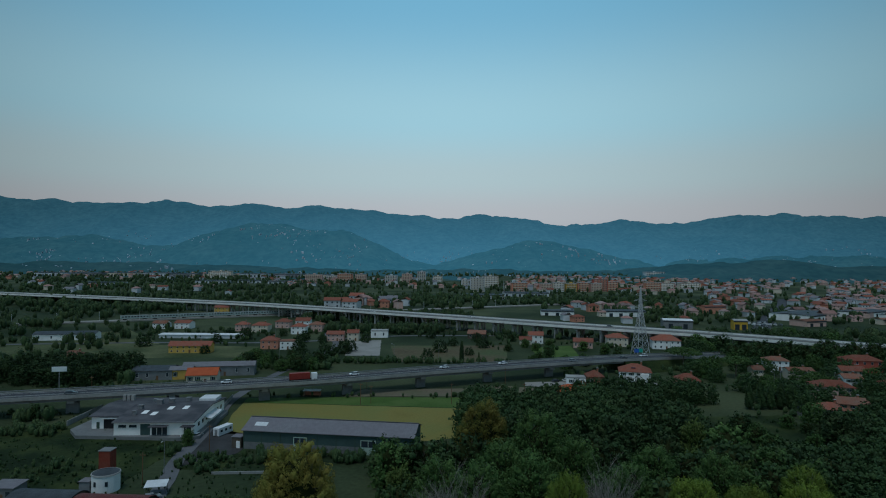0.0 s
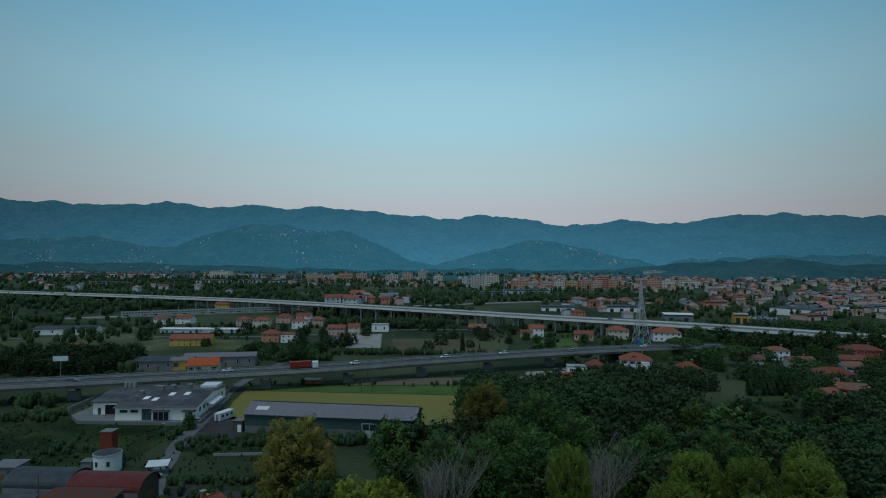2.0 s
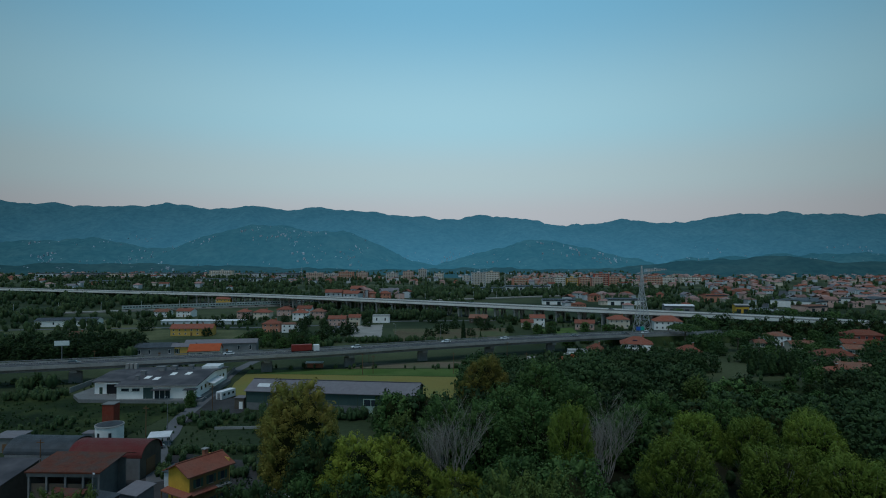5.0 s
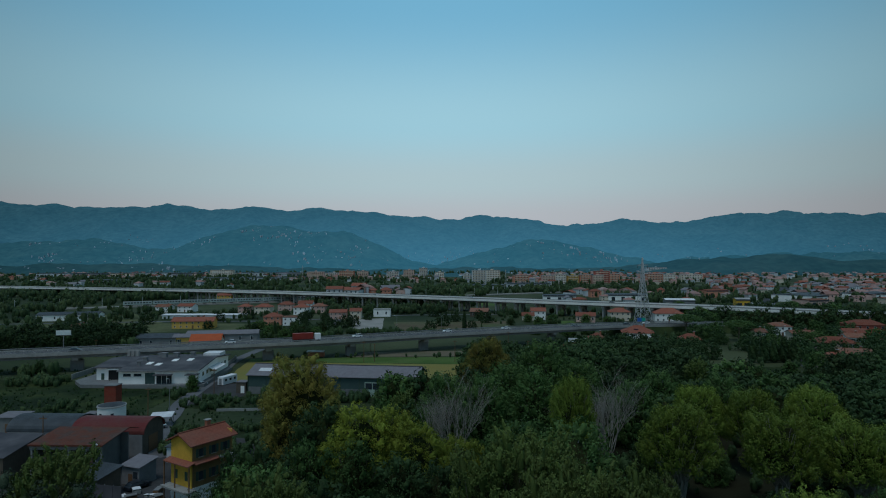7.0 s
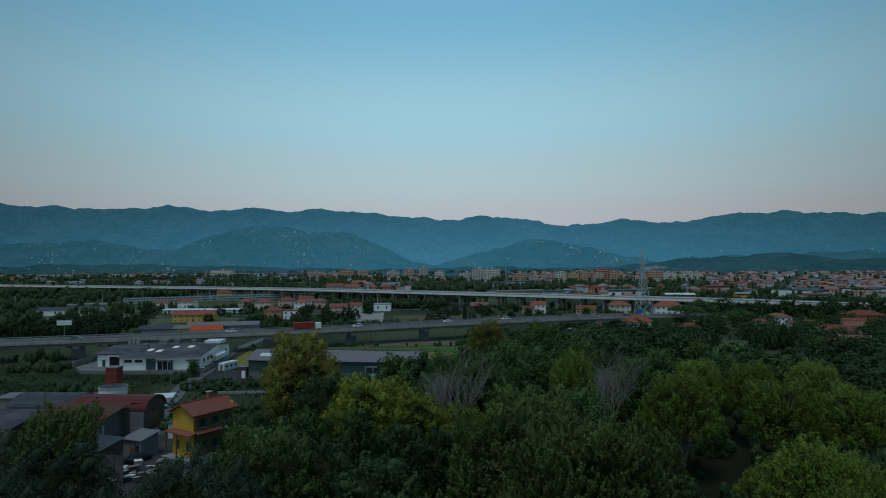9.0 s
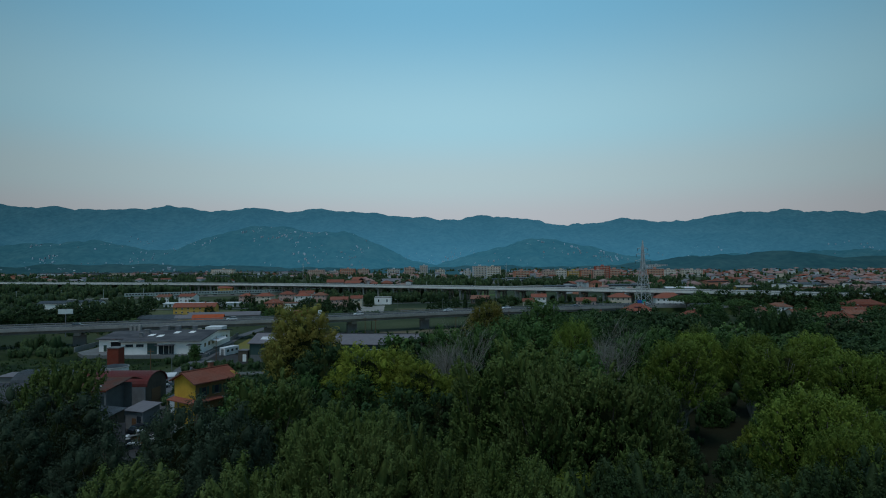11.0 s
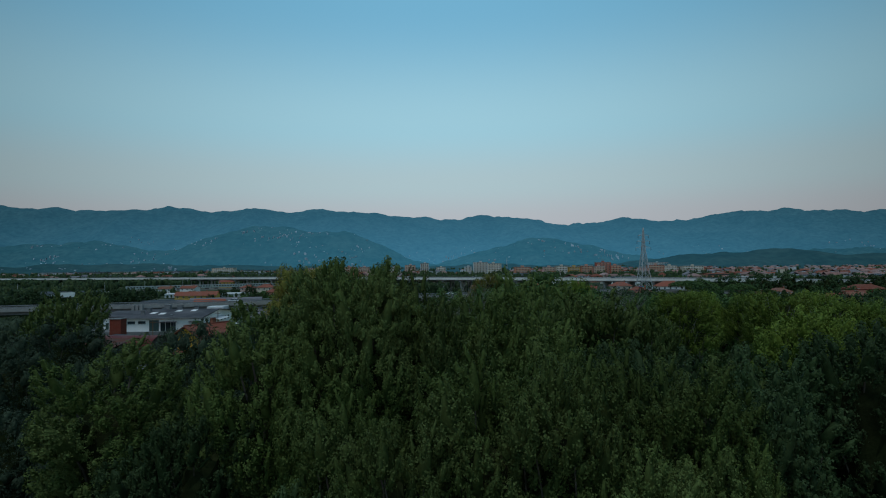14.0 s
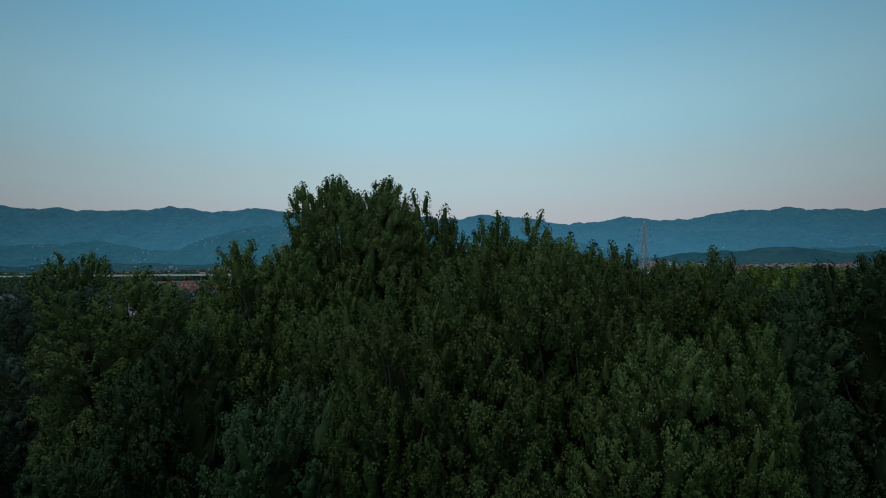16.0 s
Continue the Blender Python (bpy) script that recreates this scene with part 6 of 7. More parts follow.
block(-600, 1650, 60, 20, 18, "cream", "long cream apartment block", 0, 5)
block(640, 1850, 60, 24, 20, "town_white", "large white building above the town", 0, 4)
block(-12, 1480, 22, 14, 14, "cream", "cream apartment block of the town", 0, 4)


def hall(x, y, w, d, h, wall, roof, label, rz=0.0):
    th = thing("warehouse", label, "warehouse", x, y, 0, rz, "halls of the town")
    part("wall", boxed(-w / 2, w / 2, -d / 2, d / 2, -0.5, h), M[wall], th)
    part("roof", roof_mesh(w, d, h, 0.9, "gable", 0.4), M[roof], th)
    part("fascia", boxed(-w / 2 - 0.1, w / 2 + 0.1, -d / 2 - 0.3, -d / 2 - 0.004, h - 1.2, h - 0.1), M["grey_sheet"], th)
    for i in range(max(2, int(w / 9))):
        cx = -w / 2 + (i + 0.5) * w / max(2, int(w / 9))
        part("gate", boxed(cx - 1.8, cx + 1.8, -d / 2 - 0.08, -d / 2 - 0.004, 0, h * 0.6), M["glass"], th)
    return th


hall(366, 618, 62, 40, 6.5, "white", "grey_sheet", "large white shopping hall with a grey roof", 36)
hall(452, 662, 60, 30, 5.5, "white", "grey_sheet", "low white commercial hall", 30)
hall(300, 682, 26, 16, 8, "orange_wall", "tile", "orange house-like hall with a tiled roof", 10)
hall(205, 535, 24, 18, 7, "grey_wall", "tarp", "grey hall with a pale ribbed roof", -12)
hall(255, 525, 11, 10, 8, "yellow", "flat_roof", "small yellow building beside the motorway", -10)
hall(121, 645, 34, 14, 5, "white", "grey_sheet", "low white hall with a grey roof", -6)
hall(190, 640, 40, 20, 6, "white", "grey_sheet", "white hall with a grey roof", -4)
hall(335, 560, 24, 18, 5, "pink", "tile_brown", "low pink roadside hall", 20)
hall(420, 580, 20, 14, 5, "cream", "tile_brown", "small cream roadside house", 15)
hall(445, 600, 24, 14, 7, "white", "flat_roof", "white roadside commercial building", 15)
for i in range(9):
    hall(-1080 + 92 * i, 1690 + 14 * (i % 4), 78, 40, 10, ("town_white", "grey_wall", "cream")[i % 3], "grey_sheet", "long pale industrial hall beyond the plain", 0)
for x, y, w in ((-420, 1350, 60), (-500, 1330, 70), (-350, 1320, 50), (60, 900, 60), (130, 960, 70), (-660, 1200, 70)):
    hall(x, y, w, 24, 6, "town_white", "grey_sheet", "long white hall at the edge of town", 0)

TOWN = []


def town_proto(wall, roof, kind, label):
    th = thing("town_house", label, "house", 0, 0, 0, 0, "town houses")
    part("wall", boxed(-6.5, 6.5, -5, 5, -0.5, 6.5), M[wall], th)
    part("roof", roof_mesh(13, 10, 6.5, 2.2, kind), M[roof], th)
    for x, z in ((-4, 1.0), (4, 1.0), (-4, 4.0), (0, 4.0), (4, 4.0)):
        part("window", boxed(x - 0.6, x + 0.6, -5.06, -4.95, z, z + 1.5), M["glass"], th)
    TOWN.append([th, False])


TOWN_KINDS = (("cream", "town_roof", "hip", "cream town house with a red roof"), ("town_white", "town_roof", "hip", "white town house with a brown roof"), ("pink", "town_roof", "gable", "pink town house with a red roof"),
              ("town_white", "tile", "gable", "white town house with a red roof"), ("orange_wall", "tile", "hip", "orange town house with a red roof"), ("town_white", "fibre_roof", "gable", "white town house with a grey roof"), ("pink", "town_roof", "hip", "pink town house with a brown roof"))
for spec in TOWN_KINDS:
    town_proto(*spec)
g = np.random.default_rng(21)
FAR_TOWN = {}


def gather(mat, bm, m):
    """Adds a small mesh to the joined far town, sorted by its material."""
    v, f = FAR_TOWN.setdefault(mat, ([], []))
    k = len(v)
    bm.verts.index_update()
    v += [tuple(m @ q.co) for q in bm.verts]
    f += [tuple(k + q.index for q in face.verts) for face in bm.faces]
    bm.free()


def town_area(n, y0, y1, u0, u1, big=1.0, single=False):
    for _ in range(n):
        y = math.sqrt(g.uniform(y0 * y0, y1 * y1))
        x = g.uniform(u0, u1) * y
        if abs(x - (258 + (y - 500) * 0.612)) < 16:
            continue
        i = int(g.integers(0, len(TOWN)))
        s = g.uniform(0.8, 1.35) * big
        m = pose(x, y, 0, 0, 0, g.choice([0, 90]) + g.normal(0, 14)) @ Matrix.Diagonal((s, s, g.uniform(0.8, 1.4) * big, 1))
        if not single:
            wall, roof, kind, _ = TOWN_KINDS[i]
            gather(wall, boxed(-6.5, 6.5, -5, 5, -0.5, 6.5), m)
            gather(roof, roof_mesh(13, 10, 6.5, 2.2, kind), m)
        elif TOWN[i][1]:
            copy_thing(TOWN[i][0], m).matrix_basis = m
        else:
            TOWN[i][1] = True
            TOWN[i][0].matrix_basis = m


town_area(150, 600, 1000, 0.44, 0.78, 0.85, True)
town_area(26, 560, 760, 0.2, 0.42, 0.85, True)
town_area(14, 690, 800, -0.18, -0.06, 1.1, True)
town_area(420, 1000, 1900, 0.12, 0.78, 0.85)
town_area(90, 1150, 1650, -0.28, 0.16, 0.8)
town_area(90, 1450, 2000, -0.75, -0.25, 0.9)
town_area(14, 900, 1250, -0.7, -0.3, 0.9)
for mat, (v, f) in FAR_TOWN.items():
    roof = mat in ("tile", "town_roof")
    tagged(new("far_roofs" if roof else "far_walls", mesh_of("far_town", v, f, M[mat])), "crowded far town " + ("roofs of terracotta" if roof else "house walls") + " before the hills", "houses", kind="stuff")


# ---- woods beyond the fields ----
def far_woods(name, label, areas, seed, quads=34, leaf=1.15, mat="woods", lobes=3):
    """Belts of far trees and bushes: each a few uneven lobes under a fringe of leaves."""
    s = Shape(seed)
    rng = s.rng
    for n, x0, x1, y0, y1, h0, h1 in areas:
        x, y, h = rng.uniform(x0, x1, n), rng.uniform(y0, y1, n), rng.uniform(h0, h1, n)
        r = h * rng.uniform(0.32, 0.52, n)
        for k in range(lobes):
            a, off = rng.uniform(0, 2 * np.pi, n), r * rng.uniform(0.15, 0.6, n)
            tall, fat = h * rng.uniform(0.7, 1.0, n), r * rng.uniform(0.5, 0.8, n)
            foot = np.stack([x + off * np.cos(a), y + off * np.sin(a), 0.02 * h], 1)
            stem = np.stack([0.15 * off * np.cos(a), 0.15 * off * np.sin(a), tall], 1)
            s.sprays(foot, stem * 0.86, fat * 0.74, 0.2, 6)
            m = max(3, quads // lobes)
            which = np.repeat(np.arange(n), m)
            u = rng.normal(0, 1, (n * m, 3))
            u[:, 2] = np.abs(u[:, 2]) * 1.1 - 0.25
            u /= np.linalg.norm(u, axis=1)[:, None]
            c = foot[which] + stem[which] * 0.55 + u * np.stack([fat, fat, tall * 0.44], 1)[which] * rng.uniform(0.72, 1.12, n * m)[:, None]
            s.leaves(c, u + np.array([0, 0, 0.4]) + rng.normal(0, 0.25, (n * m, 3)), leaf * ((h / 9) ** 0.5)[which] * rng.uniform(0.5, 1.1, n * m))
    ob = new(name, s.crown(name, M[mat]))
    return tagged(ob, label, "trees", kind="stuff")


far_woods("far_woods", "dark tree belts in the plain beyond the motorway", [
    (420, -560, 60, 700, 900, 8, 13), (260, -800, -150, 780, 1150, 8, 14), (260, -60, 330, 760, 900, 7, 12), (240, 100, 700, 640, 1000, 6, 11),
    (520, -1200, -200, 1000, 1650, 8, 14), (300, -900, 0, 1300, 1500, 7, 11), (330, -1700, 1700, 1950, 2150, 10, 17), (60, -560, -400, 690, 735, 9, 13), (60, -400, -275, 635, 680, 9, 12.5), (300, -200, 400, 950, 1450, 7, 12), (420, 200, 1300, 1000, 1800, 7, 12), (160, 180, 420, 560, 700, 6, 11), (420, -1500, -150, 1500, 2000, 8, 14), (260, -100, 1500, 1750, 2050, 8, 14)], 31, 16, 0.95, "woods", 2)
far_woods("near_woods", "dark hedges and tree belts between the viaducts", [
    (150, -520, -310, 470, 640, 6, 10), (60, -90, 0, 474, 506, 8, 10), (60, -260, 60, 452, 490, 3, 5), (60, 150, 340, 400, 480, 8, 13), (40, 40, 160, 440, 480, 4, 7), (210, -420, -215, 300, 520, 5, 9.5), (200, -130, 30, 540, 640, 7, 10), (70, -520, -300, 620, 760, 7, 12)], 32, 48, 0.62)
# bushes added to keep the gaps between the crowns dark
far_woods("undergrowth", "dense dark undergrowth on the floor of the riverside wood", [
    (260, -40, 60, 14, 70, 1.0, 3.2), (330, -34, 95, 70, 135, 1.5, 4.0), (240, -16, 120, 132, 185, 1.5, 4.5)], 36, 40, 0.34, "dark")
far_woods("shrubs", "low hedges and bushes along fields and gardens", [
    (60, -60, 40, 343, 350, 2.5, 4.5), (110, -112, -60, 318, 352, 2.5, 6), (80, -230, -60, 400, 500, 2.5, 5), (60, 30, 140, 395, 470, 2.5, 5),
    (40, -85, 60, 259, 264, 1.5, 3), (50, -170, -110, 262, 285, 2, 4), (60, -240, -130, 222, 238, 1.5, 3), (30, 20, 70, 262, 285, 2, 4), (70, -200, -90, 160, 176, 1.2, 3),
    (60, -64, -38, 130, 143, 1.8, 3.2), (40, -145, -128, 200, 212, 2, 4), (40, -200, -92, 130, 210, 0.8, 1.8), (40, -76, -60, 172, 184, 1.5, 3), (60, 60, 150, 300, 345, 2.5, 5),
    (50, -60, -10, 176, 184, 2, 4.5), (6, -86, -80, 183, 189, 2.5, 4), (8, -70, -62, 166, 173, 2, 3.5), (40, -66, -44, 146, 150, 1.5, 2.6), (16, -134, -98, 160, 188, 1.2, 2.6), (8, -152, -140, 212, 222, 4, 7), (36, -230, -190, 300, 330, 5, 9), (10, -170, -145, 286, 294, 6, 9), (50, -76, 0, 342, 353, 2.5, 5), (60, 120, 200, 200, 300, 2, 4)], 33, 80, 0.36, "woods")

far_woods("tussocks", "rough tussocks and tall weeds over the meadow", [
    (420, -150, -80, 150, 200, 0.5, 1.1), (160, -78, -40, 150, 182, 0.5, 1.2), (160, -190, -100, 205, 235, 0.5, 1.1), (120, -60, 10, 184, 196, 0.5, 1.0), (200, -240, -100, 262, 300, 0.6, 1.4), (120, 84, 128, 178, 232, 0.7, 1.8)], 35, 16, 0.30, "dark", 2)

# ---- kinds of trees ----
tree_proto("poplar_tall", poplar_shape(21, 22.4, 3.8, (1.38, 1.05, 2.9), low=0.22, wide=0.55, uneven=0.16, fill=0.70, point=0.5, lean=0.42), M["poplar"], M["bark"], "tall broad poplar with dense upright dark green shoots")
tree_proto("poplar_a", poplar_shape(1, 16, 2.7, low=0.36, wide=0.62), M["poplar"], M["bark"], "broad poplar with dense upright dark green shoots")
tree_proto("poplar_b", poplar_shape(2, 16, 2.5, (1.4, 0.88, 2.8), low=0.40, wide=0.64), M["poplar"], M["bark"], "poplar with many upright leafy shoots")
tree_proto("poplar_c", poplar_shape(3, 16, 3.0, (1.8, 1.1, 3.2), (0.66, 0.40, 0.9), 62, 0.078, low=0.34, wide=0.6), M["poplar_dark"], M["bark"], "dark green spreading poplar of the wood")
tree_proto("poplar_mid", poplar_shape(4, 16, 2.9, (1.8, 1.1, 3.6), (0.82, 0.46, 1.1), 32, 0.115), M["poplar"], M["bark"], "dark green poplar of the wood")
tree_proto("poplar_mid_b", poplar_shape(24, 16, 3.2, (2.0, 1.25, 3.6), (0.82, 0.46, 1.1), 32, 0.115), M["poplar"], M["bark"], "broad green poplar of the wood")
tree_proto("poplar_far", poplar_shape(5, 16, 3.2, (2.2, 1.5, 4.2), (1.1, 0.8, 1.5), 14, 0.25), M["poplar"], M["bark"], "green poplar of the wood")
tree_proto("willow_near", dome_shape(6, 15, 5.2, 0.06, (1.9, 1.4, 2.2), (0.64, 0.48, 0.75), 30, 0.10, 0.5, 5, -0.9, 0.7, 0.5), M["willow"], M["bark"], "grey-green willow with a loose rounded crown")
tree_proto("willow_b", dome_shape(26, 15, 4.8, 0.06, (1.7, 1.25, 2.4), (0.64, 0.48, 0.75), 30, 0.10, 0.5, 5, -0.9, 0.7, 0.5), M["willow"], M["bark"], "grey-green willow with a feathery crown")
tree_proto("olive", dome_shape(7, 16, 5.2, 0.40), M["olive"], M["pale_bark"], "yellow-green tree with a domed crown and pale stems")
tree_proto("olive_b", dome_shape(8, 16, 5.0, 0.44, (1.7, 1.15, 2.5), uneven=0.4), M["olive"], M["pale_bark"], "yellow-green tree with an open crown and pale stems")
tree_proto("broom_green", dome_shape(27, 16, 4.6, 0.08, (1.9, 1.4, 3.2), (0.95, 0.7, 1.2), 18, 0.19, 0.3, 6, -0.8), M["green"], M["pale_bark"], "rounded mid green tree with rising twigs")
tree_proto("gold", round_shape(9, 14, 5.0, 0.08, (1.9, 1.3, 2.0), (0.66, 0.46, 0.6), 28, 0.115, 0.4), M["gold"], M["bark"], "golden-green tree with a lumpy crown")
tree_proto("rust", round_shape(10, 22, 7.4, 0.05, (2.4, 1.7, 3.0), (0.90, 0.62, 1.0), 30, 0.15, 0.25), M["rust"], M["bark"], "large rusty-green tree turning in early autumn")
tree_proto("dark", round_shape(11, 14, 4.4), M["dark"], M["bark"], "dark green leafy tree of the wood")
tree_proto("green", round_shape(12, 14, 4.2), M["green"], M["bark"], "mid green leafy tree of the wood")
tree_proto("dark_far", round_shape(13, 11, 4.4, 0.06, (2.3, 1.6, 2.4), (1.6, 1.0, 1.2), 9, 0.42, cores=False), M["dark"], M["bark"], "dark green broadleaf tree of the valley")
tree_proto("green_far", round_shape(14, 11, 4.2, 0.06, (2.3, 1.6, 2.4), (1.6, 1.0, 1.2), 9, 0.42, cores=False), M["green"], M["bark"], "green broadleaf tree among the houses")
tree_proto("wood_far", round_shape(34, 11, 4.0, 0.06, (2.1, 1.4, 2.6), (1.6, 1.0, 1.2), 9, 0.42, cores=False), M["woods"], M["bark"], "green broadleaf tree of the woodland")
tree_proto("bare", bare_shape(15, 16), None, M["pale_bark"], "leafless tree with pale rising stems", "bare_tree")
tree_proto("bare_b", bare_shape(16, 16), None, M["pale_bark"], "leafless pale tree with fine twigs", "bare_tree")
tree_proto("cypress", column_shape(17), M["dark"], M["bark"], "dark narrow cypress beside the fields", "cypress")
tree_proto("pine", umbrella_shape(18), M["green"], M["bark"], "umbrella pine with a flat green dome", "pine_tree")

BASE = dict(poplar_tall=22.4, poplar_a=16, poplar_b=16, poplar_c=16, poplar_mid=16, poplar_mid_b=16, willow_b=15, poplar_far=16, broom_green=16, willow_near=15, olive=16, olive_b=16, gold=14, rust=22, dark=14, green=14, dark_far=11, wood_far=11, green_far=11, bare=16, bare_b=16, cypress=9, pine=10)
PLANTED = []


def grow(key, x, y, h, width=1.0, turn=None):
    PLANTED.append((x, y))
    return plant(key, x, y, h, BASE[key], width, turn)


# the trees close to the camera
for key, x, y, h, w in (("poplar_tall", -5.7, 32.6, 22.5, 0.90), ("poplar_a", -2.1, 32.2, 21.2, 0.72), ("poplar_b", 0.9, 32.6, 20.0, 0.78), ("poplar_a", 3.6, 32.0, 19.8, 0.8),
                        ("poplar_a", 0.9, 24.0, 18.2, 0.85), ("poplar_b", 3.7, 24.0, 18.2, 0.80), ("poplar_a", 7.4, 25.4, 18.0, 0.80), ("poplar_b", 9.8, 25.2, 17.8, 0.85), ("poplar_c", 12.4, 25.6, 16.8, 0.85),
                        ("poplar_a", 6.9, 21.6, 15.2, 0.85), ("poplar_b", 10.4, 22.6, 15.2, 0.8),
                        ("poplar_a", -4.9, 26.4, 16.0, 0.9), ("poplar_b", -2.4, 22.8, 16.2, 0.80), ("poplar_c", -7.2, 23.0, 13.2, 0.9), ("poplar_b", -10.9, 34.2, 18.8, 1.05), ("poplar_c", -13.6, 31.4, 15.0, 0.9),
                        ("poplar_a", -21.9, 38.4, 17.2, 1.35), ("poplar_c", -17.2, 33.0, 12.5, 1.0), ("poplar_c", -18.0, 27.0, 9.5, 1.0), ("poplar_c", 19.3, 35.6, 17.2, 1.0),
                        ("poplar_c", 15.6, 30.0, 15.6, 0.95), ("poplar_c", 25.5, 37.0, 18.6, 1.0), ("poplar_c", 9.0, 38.5, 17.0, 0.95), ("poplar_c", 13.5, 40.5, 17.0, 1.0)):
    grow(key, x, y, h, w)
# unseen trees added behind and beside the camera to block low sky light
for key, x, y, h in (("poplar_mid", -14, -12, 15), ("poplar_mid_b", -7, -15, 16), ("poplar_mid", 1, -13, 15), ("poplar_mid_b", 8, -14, 16), ("poplar_mid", 15, -11, 15), ("poplar_mid_b", -20, -6, 15), ("poplar_mid", 21, -4, 15),
                     ("poplar_mid_b", -11, -22, 17), ("poplar_mid", -2, -23, 17), ("poplar_mid_b", 6, -24, 17), ("poplar_mid", 14, -22, 16), ("poplar_mid", -23, 4, 13), ("poplar_mid_b", 23, 6, 13)):
    grow(key, x, y, h, 1.25)
# middle distance
for key, x, y, h, w in (("willow_near", -27.6, 64, 15.9, 0.85), ("willow_b", -21.2, 60, 15.6, 0.8), ("willow_near", -43.6, 67, 16.0, 1.0), ("willow_b", -44.6, 61.5, 14.4, 0.95), ("willow_near", -35, 60, 13.0, 0.9), ("willow_b", -52, 72, 15.2, 1.0), ("willow_near", -30, 50, 11.0, 0.9), ("willow_b", -37, 48, 10.5, 1.0),
                        ("poplar_mid_b", -45.6, 71.5, 19.4, 1.0), ("poplar_mid", -48.6, 74, 18.0, 0.9), ("dark", -27, 88, 15, 0.9), ("dark", -31, 92, 13.5, 0.8), ("poplar_mid_b", -19.6, 66.5, 18.4, 1.1), ("dark", -16, 74, 15.0, 1.0), ("dark", -8, 70, 14.5, 1.0), ("green", -24.5, 78, 15.5, 0.9),
                        ("olive", 38.6, 101, 17.4, 0.95), ("olive_b", 53.2, 97, 17.1, 1.0), ("olive", 59.0, 118, 16.2, 0.9), ("olive_b", 71.6, 118, 16.2, 0.9), ("olive_b", 64.0, 94.5, 16.3, 0.95), ("olive", 50.3, 122, 16.2, 0.85), ("olive", 37.6, 63, 16.8, 0.85), ("olive_b", 42.8, 66, 15.4, 0.75), ("olive", 36.0, 55.5, 15.0, 0.62),
                        ("olive_b", 83, 140, 12.5, 1.0), ("olive", 69, 80, 13.5, 0.9), ("olive", 24.0, 116, 19.0, 0.6), ("bare", 1.6, 119, 17.4, 1.0), ("bare_b", 29.0, 119, 15.6, 1.0), ("bare", 33.6, 127, 16.8, 1.05), ("bare_b", -2.0, 121, 14.0, 0.8),
                        ("rust", -29.2, 124, 22.6, 0.9), ("rust", 11.6, 174, 19.6, 0.95), ("gold", -13.9, 104, 16.6, 0.95), ("gold", -4.6, 102, 14.4, 0.95), ("gold", -9.0, 107, 15.4, 0.9), ("dark", -21.4, 105, 17.4, 0.9), ("gold", 2.6, 99, 12.8, 0.9), ("gold", -17.0, 98, 13.0, 0.8), ("gold", 8, 94, 10.0, 0.9), ("green", -14.5, 95, 13.2, 0.9), ("dark", -7.0, 93, 12.2, 0.9), ("green", -21.5, 95, 13.6, 0.8), ("dark", -1.0, 90, 12.0, 0.9), ("gold", 11, 55, 11.4, 0.55), ("gold", 40, 78, 9.5, 0.9), ("dark", 31, 64, 9.5, 0.8), ("dark", 34, 72, 9.0, 0.8),
                        ("poplar_mid", 8.6, 73, 20.9, 1.0), ("poplar_mid_b", 13.2, 66, 18.8, 0.95), ("poplar_mid", 9.3, 63.5, 18.6, 0.9), ("poplar_mid_b", 16.6, 66.5, 19.0, 1.0), ("poplar_mid", 21.5, 69, 17.4, 0.95), ("poplar_mid_b", 4.5, 74, 18.6, 1.0), ("poplar_mid", 25.5, 73, 15.5, 0.95), ("poplar_mid", 12.6, 78, 19.2, 1.0), ("broom_green", 18.5, 90, 18.0, 1.1), ("broom_green", 11, 94, 17.0, 1.1),
                        ("poplar_mid_b", -9, 52, 14, 1.0), ("poplar_mid", -2, 56, 14.5, 1.0), ("poplar_mid_b", 3, 50, 14.0, 1.0), ("poplar_mid", -15, 48, 13, 1.0), ("poplar_mid", 28, 50, 13.0, 1.1), ("poplar_mid_b", 33, 46, 14.0, 1.1), ("poplar_mid", 40, 50, 13.5, 1.0), ("poplar_mid", 17.6, 55.5, 13.0, 1.0), ("poplar_mid_b", 23.0, 46, 14.0, 1.0),
                        ("broom_green", 25.0, 158, 20.6, 1.1), ("broom_green", 19.8, 133, 17.8, 1.1), ("broom_green", 8.0, 128, 17.5, 1.1), ("broom_green", 32, 146, 17.5, 1.1), ("broom_green", 14, 142, 18.0, 1.2), ("broom_green", 52, 150, 14.6, 1.3), ("broom_green", 66, 146, 14.0, 1.2), ("broom_green", 0, 134, 16.5, 1.1), ("broom_green", 42, 136, 15.0, 1.1)):
    grow(key, x, y, h, w)

# the rest of the wood, at random between them
g = np.random.default_rng(41)


def open_land(x, y):
    """Land that carries no wood: yards, fields, clearing and roads."""
    if x < -16 and y > 84 and not (x > -33 and y < 130):
        return True
    if y > 176 and x < 6 or y > 197 and x < 30 or y > 244 and x < 70:
        return True
    if 84 < x < 130 and 172 < y < 238 or 38 < x < 106 and 278 < y < 300:
        return True
    return False


def scatter(n, x0, x1, y0, y1, h0, h1, kinds, gap, keep=None):
    done = tries = 0
    while done < n and tries < 40 * n:
        tries += 1
        x, y = g.uniform(x0, x1), g.uniform(y0, y1)
        if abs(x) > 0.80 * y + 8 or any((x - a) ** 2 + (y - b) ** 2 < gap * gap for a, b in PLANTED) or (keep and not keep(x, y)):
            continue
        grow(kinds[int(g.integers(0, len(kinds)))], x, y, g.uniform(h0, h1), g.uniform(0.9, 1.2))
        done += 1


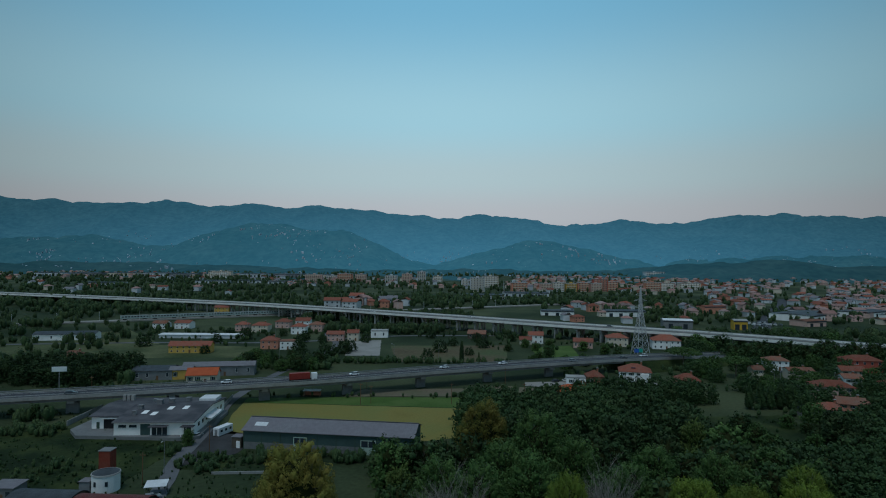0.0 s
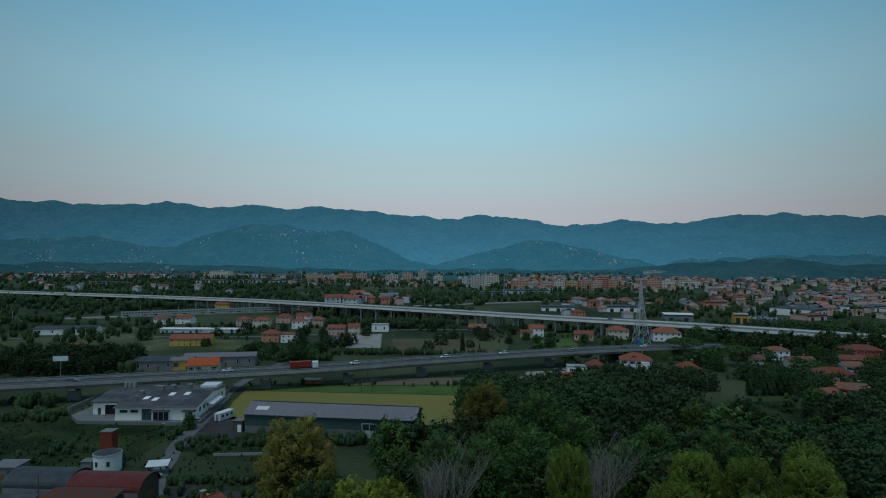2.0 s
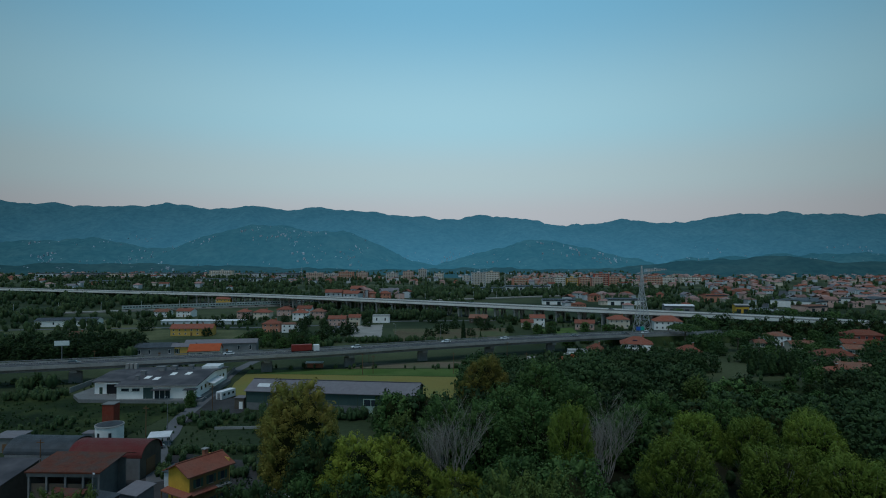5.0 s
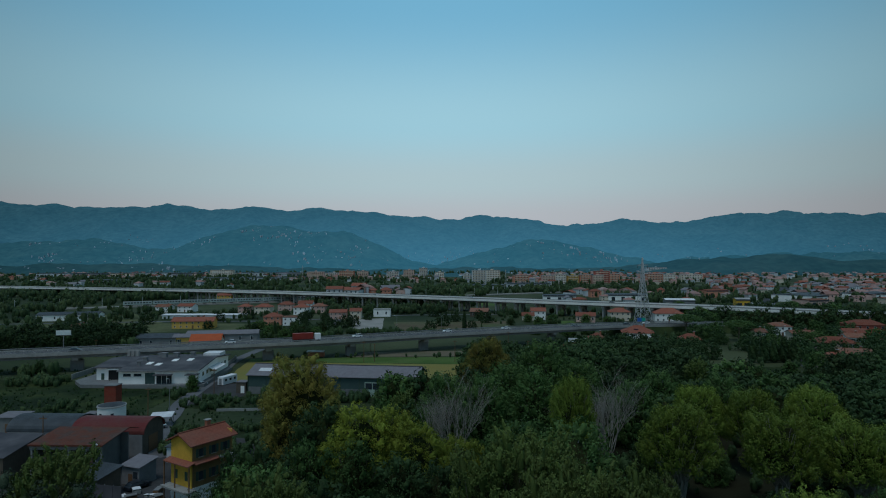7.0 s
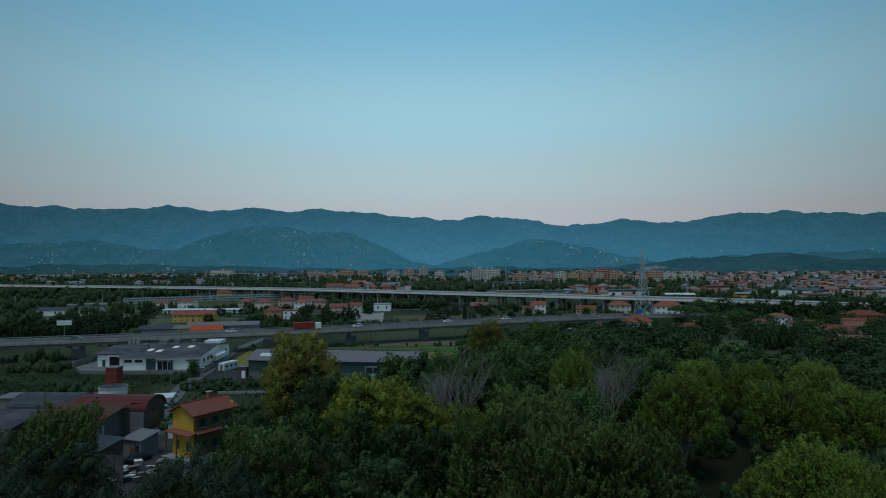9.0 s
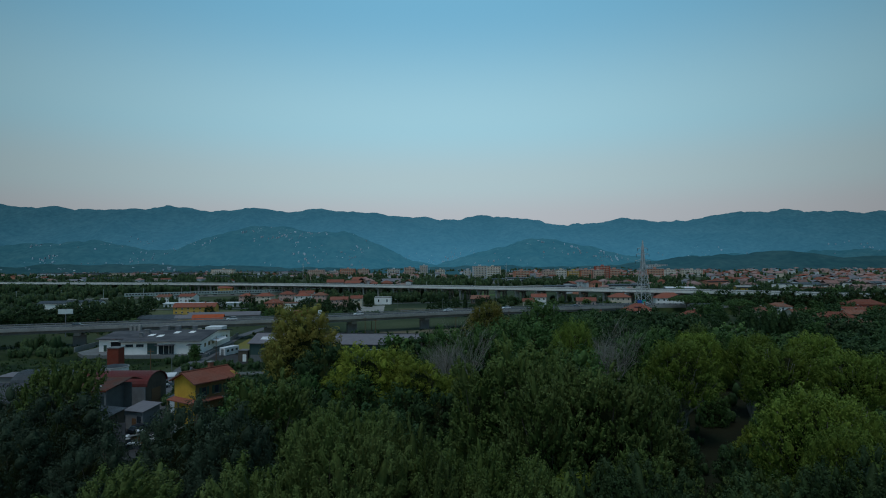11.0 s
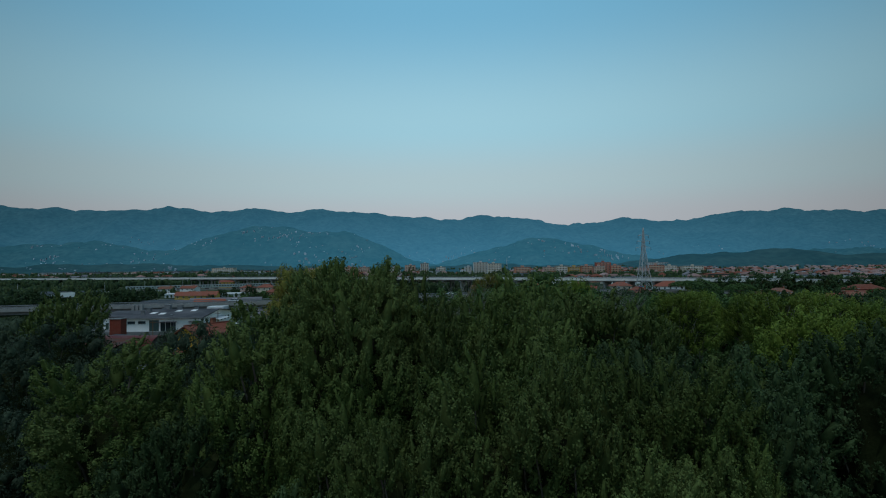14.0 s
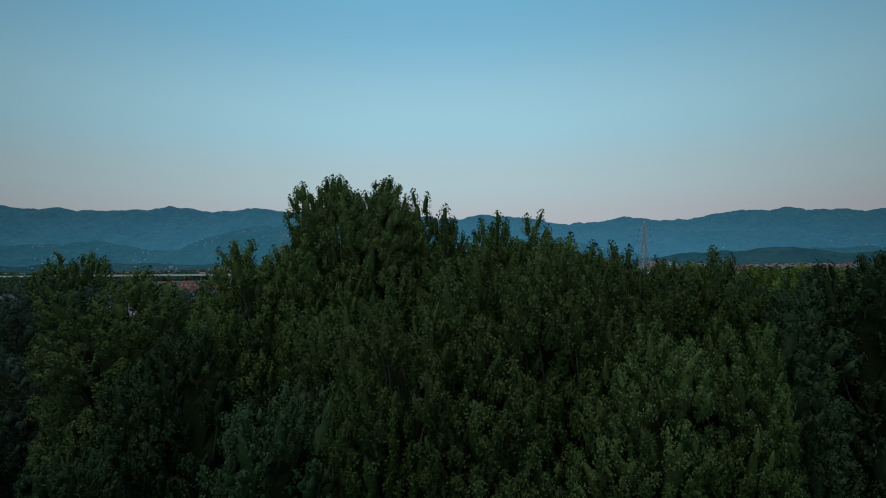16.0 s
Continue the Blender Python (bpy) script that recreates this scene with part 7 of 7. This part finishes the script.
def belt(name, label, key, n, x0, x1, y0, y1, h0, h1, gap, keep):
    """Many far trees of a kind, too many and too small to count, as one mesh."""
    src, mat = SHAPES[key]
    c, nn, ss = np.concatenate(src.c), np.concatenate(src.n), np.concatenate(src.s)
    out = Shape(int(1000 + x0 + y0))
    done = tries = 0
    while done < n and tries < 40 * n:
        tries += 1
        x, y = g.uniform(x0, x1), g.uniform(y0, y1)
        if abs(x) > 0.80 * y + 8 or any((x - a) ** 2 + (y - b) ** 2 < gap * gap for a, b in PLANTED) or not keep(x, y):
            continue
        PLANTED.append((x, y))
        k, a = g.uniform(h0, h1) / BASE[key], g.uniform(0, 2 * math.pi)
        turn = np.array([[math.cos(a), -math.sin(a), 0], [math.sin(a), math.cos(a), 0], [0, 0, 1]])
        out.leaves((c @ turn.T) * k * np.array([1.1, 1.1, 1]) + np.array([x, y, 0]), nn @ turn.T, ss * k)
        for v, f in zip(src.sv, src.sf):
            out.sv.append((v @ turn.T) * k * np.array([1.1, 1.1, 1]) + np.array([x, y, 0]))
            out.sf.append(f)
        done += 1
    tagged(new(name, out.crown(name, mat)), label, "trees", kind="stuff")


wood = lambda x, y: not open_land(x, y)
scatter(9, -45, 60, 42, 75, 7, 10, ["dark", "poplar_mid", "dark"], 6, wood)
scatter(34, -35, 95, 72, 135, 6, 9.5, ["dark", "dark", "green", "dark"], 7.5, wood)
scatter(46, -16, 120, 132, 185, 9, 13, ["dark_far", "dark_far", "green_far", "poplar_far"], 5.5, wood)


def garden(x, y):
    return all(math.hypot(x - o.location.x, y - o.location.y) > 11 for o in HOUSES)


HOUSES = [o for o in scene.objects if o.parent is None and o.type == "EMPTY" and o.get("category") in ("house", "workshop", "shed", "garage", "barn", "outbuilding")]
road_clear = lambda x, y: garden(x, y) and all(math.hypot(x - a, y - b) > 9 for a, b, _ in near_line) and all(math.hypot(x - a, y - b) > 14 for a, b, _ in far_line)
scatter(16, 84, 128, 176, 226, 4, 8, ["dark_far", "dark_far", "green_far"], 6, road_clear)
street_line = smooth_line([(136, 215, 0), (141, 238, 0), (158, 268, 0), (174, 296, 0)], 5)
anywhere = lambda x, y: all(math.hypot(x - a, y - b) > 6.5 for a, b, _ in street_line) and not (118 < x < 146 and 226 < y < 262)
for n, x0, x1, y0, y1, h0, h1 in ((52, 8, 60, 186, 240, 9, 13), (34, 55, 84, 180, 262, 9, 13), (20, 84, 128, 154, 172, 9, 12), (12, 94, 114, 250, 274, 6, 9), (22, 128, 150, 160, 205, 8, 12), (30, 92, 150, 120, 158, 8, 12), (36, 150, 215, 165, 222, 7, 11), (24, 190, 260, 225, 290, 6, 9)):
    belt("woodland", "dark dense broadleaf woodland beyond the riverside trees", "dark_far", n, x0, x1, y0, y1, h0, h1, 4.3, anywhere)
    belt("woodland", "mid green crowns among the dark woodland", "wood_far", n // 4, x0, x1, y0, y1, h0, h1, 3.4, anywhere)
belt("garden_trees", "dark green broadleaf trees among the village houses", "dark_far", 40, 128, 265, 185, 350, 6, 10, 6, road_clear)
belt("garden_trees", "mid green broadleaf trees among the village houses", "green_far", 22, 128, 265, 185, 350, 6, 10, 6, road_clear)
belt("roadside_trees", "tall dark broadleaf trees beside the motorway", "dark_far", 28, 150, 300, 350, 440, 9, 14, 7, road_clear)
belt("roadside_trees", "mid green trees beside the motorway", "green_far", 12, 150, 300, 350, 440, 9, 13, 7, road_clear)
belt("grove", "dense dark grove beyond the low viaduct", "dark_far", 40, -222, -150, 278, 325, 8, 11.5, 5, road_clear)
scatter(16, -112, -58, 318, 352, 6, 9, ["green_far", "dark_far"], 6, road_clear)
belt("hedgerow_trees", "dark trees scattered among the farmhouses", "dark_far", 24, -200, 40, 355, 460, 5, 9, 8, road_clear)
scatter(16, 40, 160, 330, 440, 5, 8, ["green_far", "dark_far"], 9, road_clear)
for i, x in enumerate((123.5, 128, 132, 136, 140)):
    grow("cypress", x, 245.6, 9.5 + 0.7 * (i % 2), 1.7)
grow("cypress", 11.1, 347, 12.5, 1.0)
grow("cypress", 21, 350, 6.0, 0.8)
grow("cypress", -92, 330, 9.0, 1.1)
grow("cypress", -99, 345, 7.0, 1.0)
for x, y, h in ((170, 357, 12.5), (178, 352, 13.0), (186, 357, 14.0), (194, 353, 12.5), (202, 357, 14.0), (210, 353, 12.0), (219, 351, 13.0), (229, 362, 14.0), (239, 356, 13.5), (249, 350, 14.5), (259, 344, 13.5), (269, 339, 14.5), (281, 332, 14.0)):
    grow("dark_far", x, y, h, 1.05)
grow("pine", 150, 312, 10.5, 1.0)
grow("pine", 132, 335, 11.5, 1.2)
grow("green", -79.8, 193, 5.5, 0.9)
grow("wood_far", 64, 175, 11.0, 1.0)
grow("dark_far", -148, 222, 6.0, 0.7)
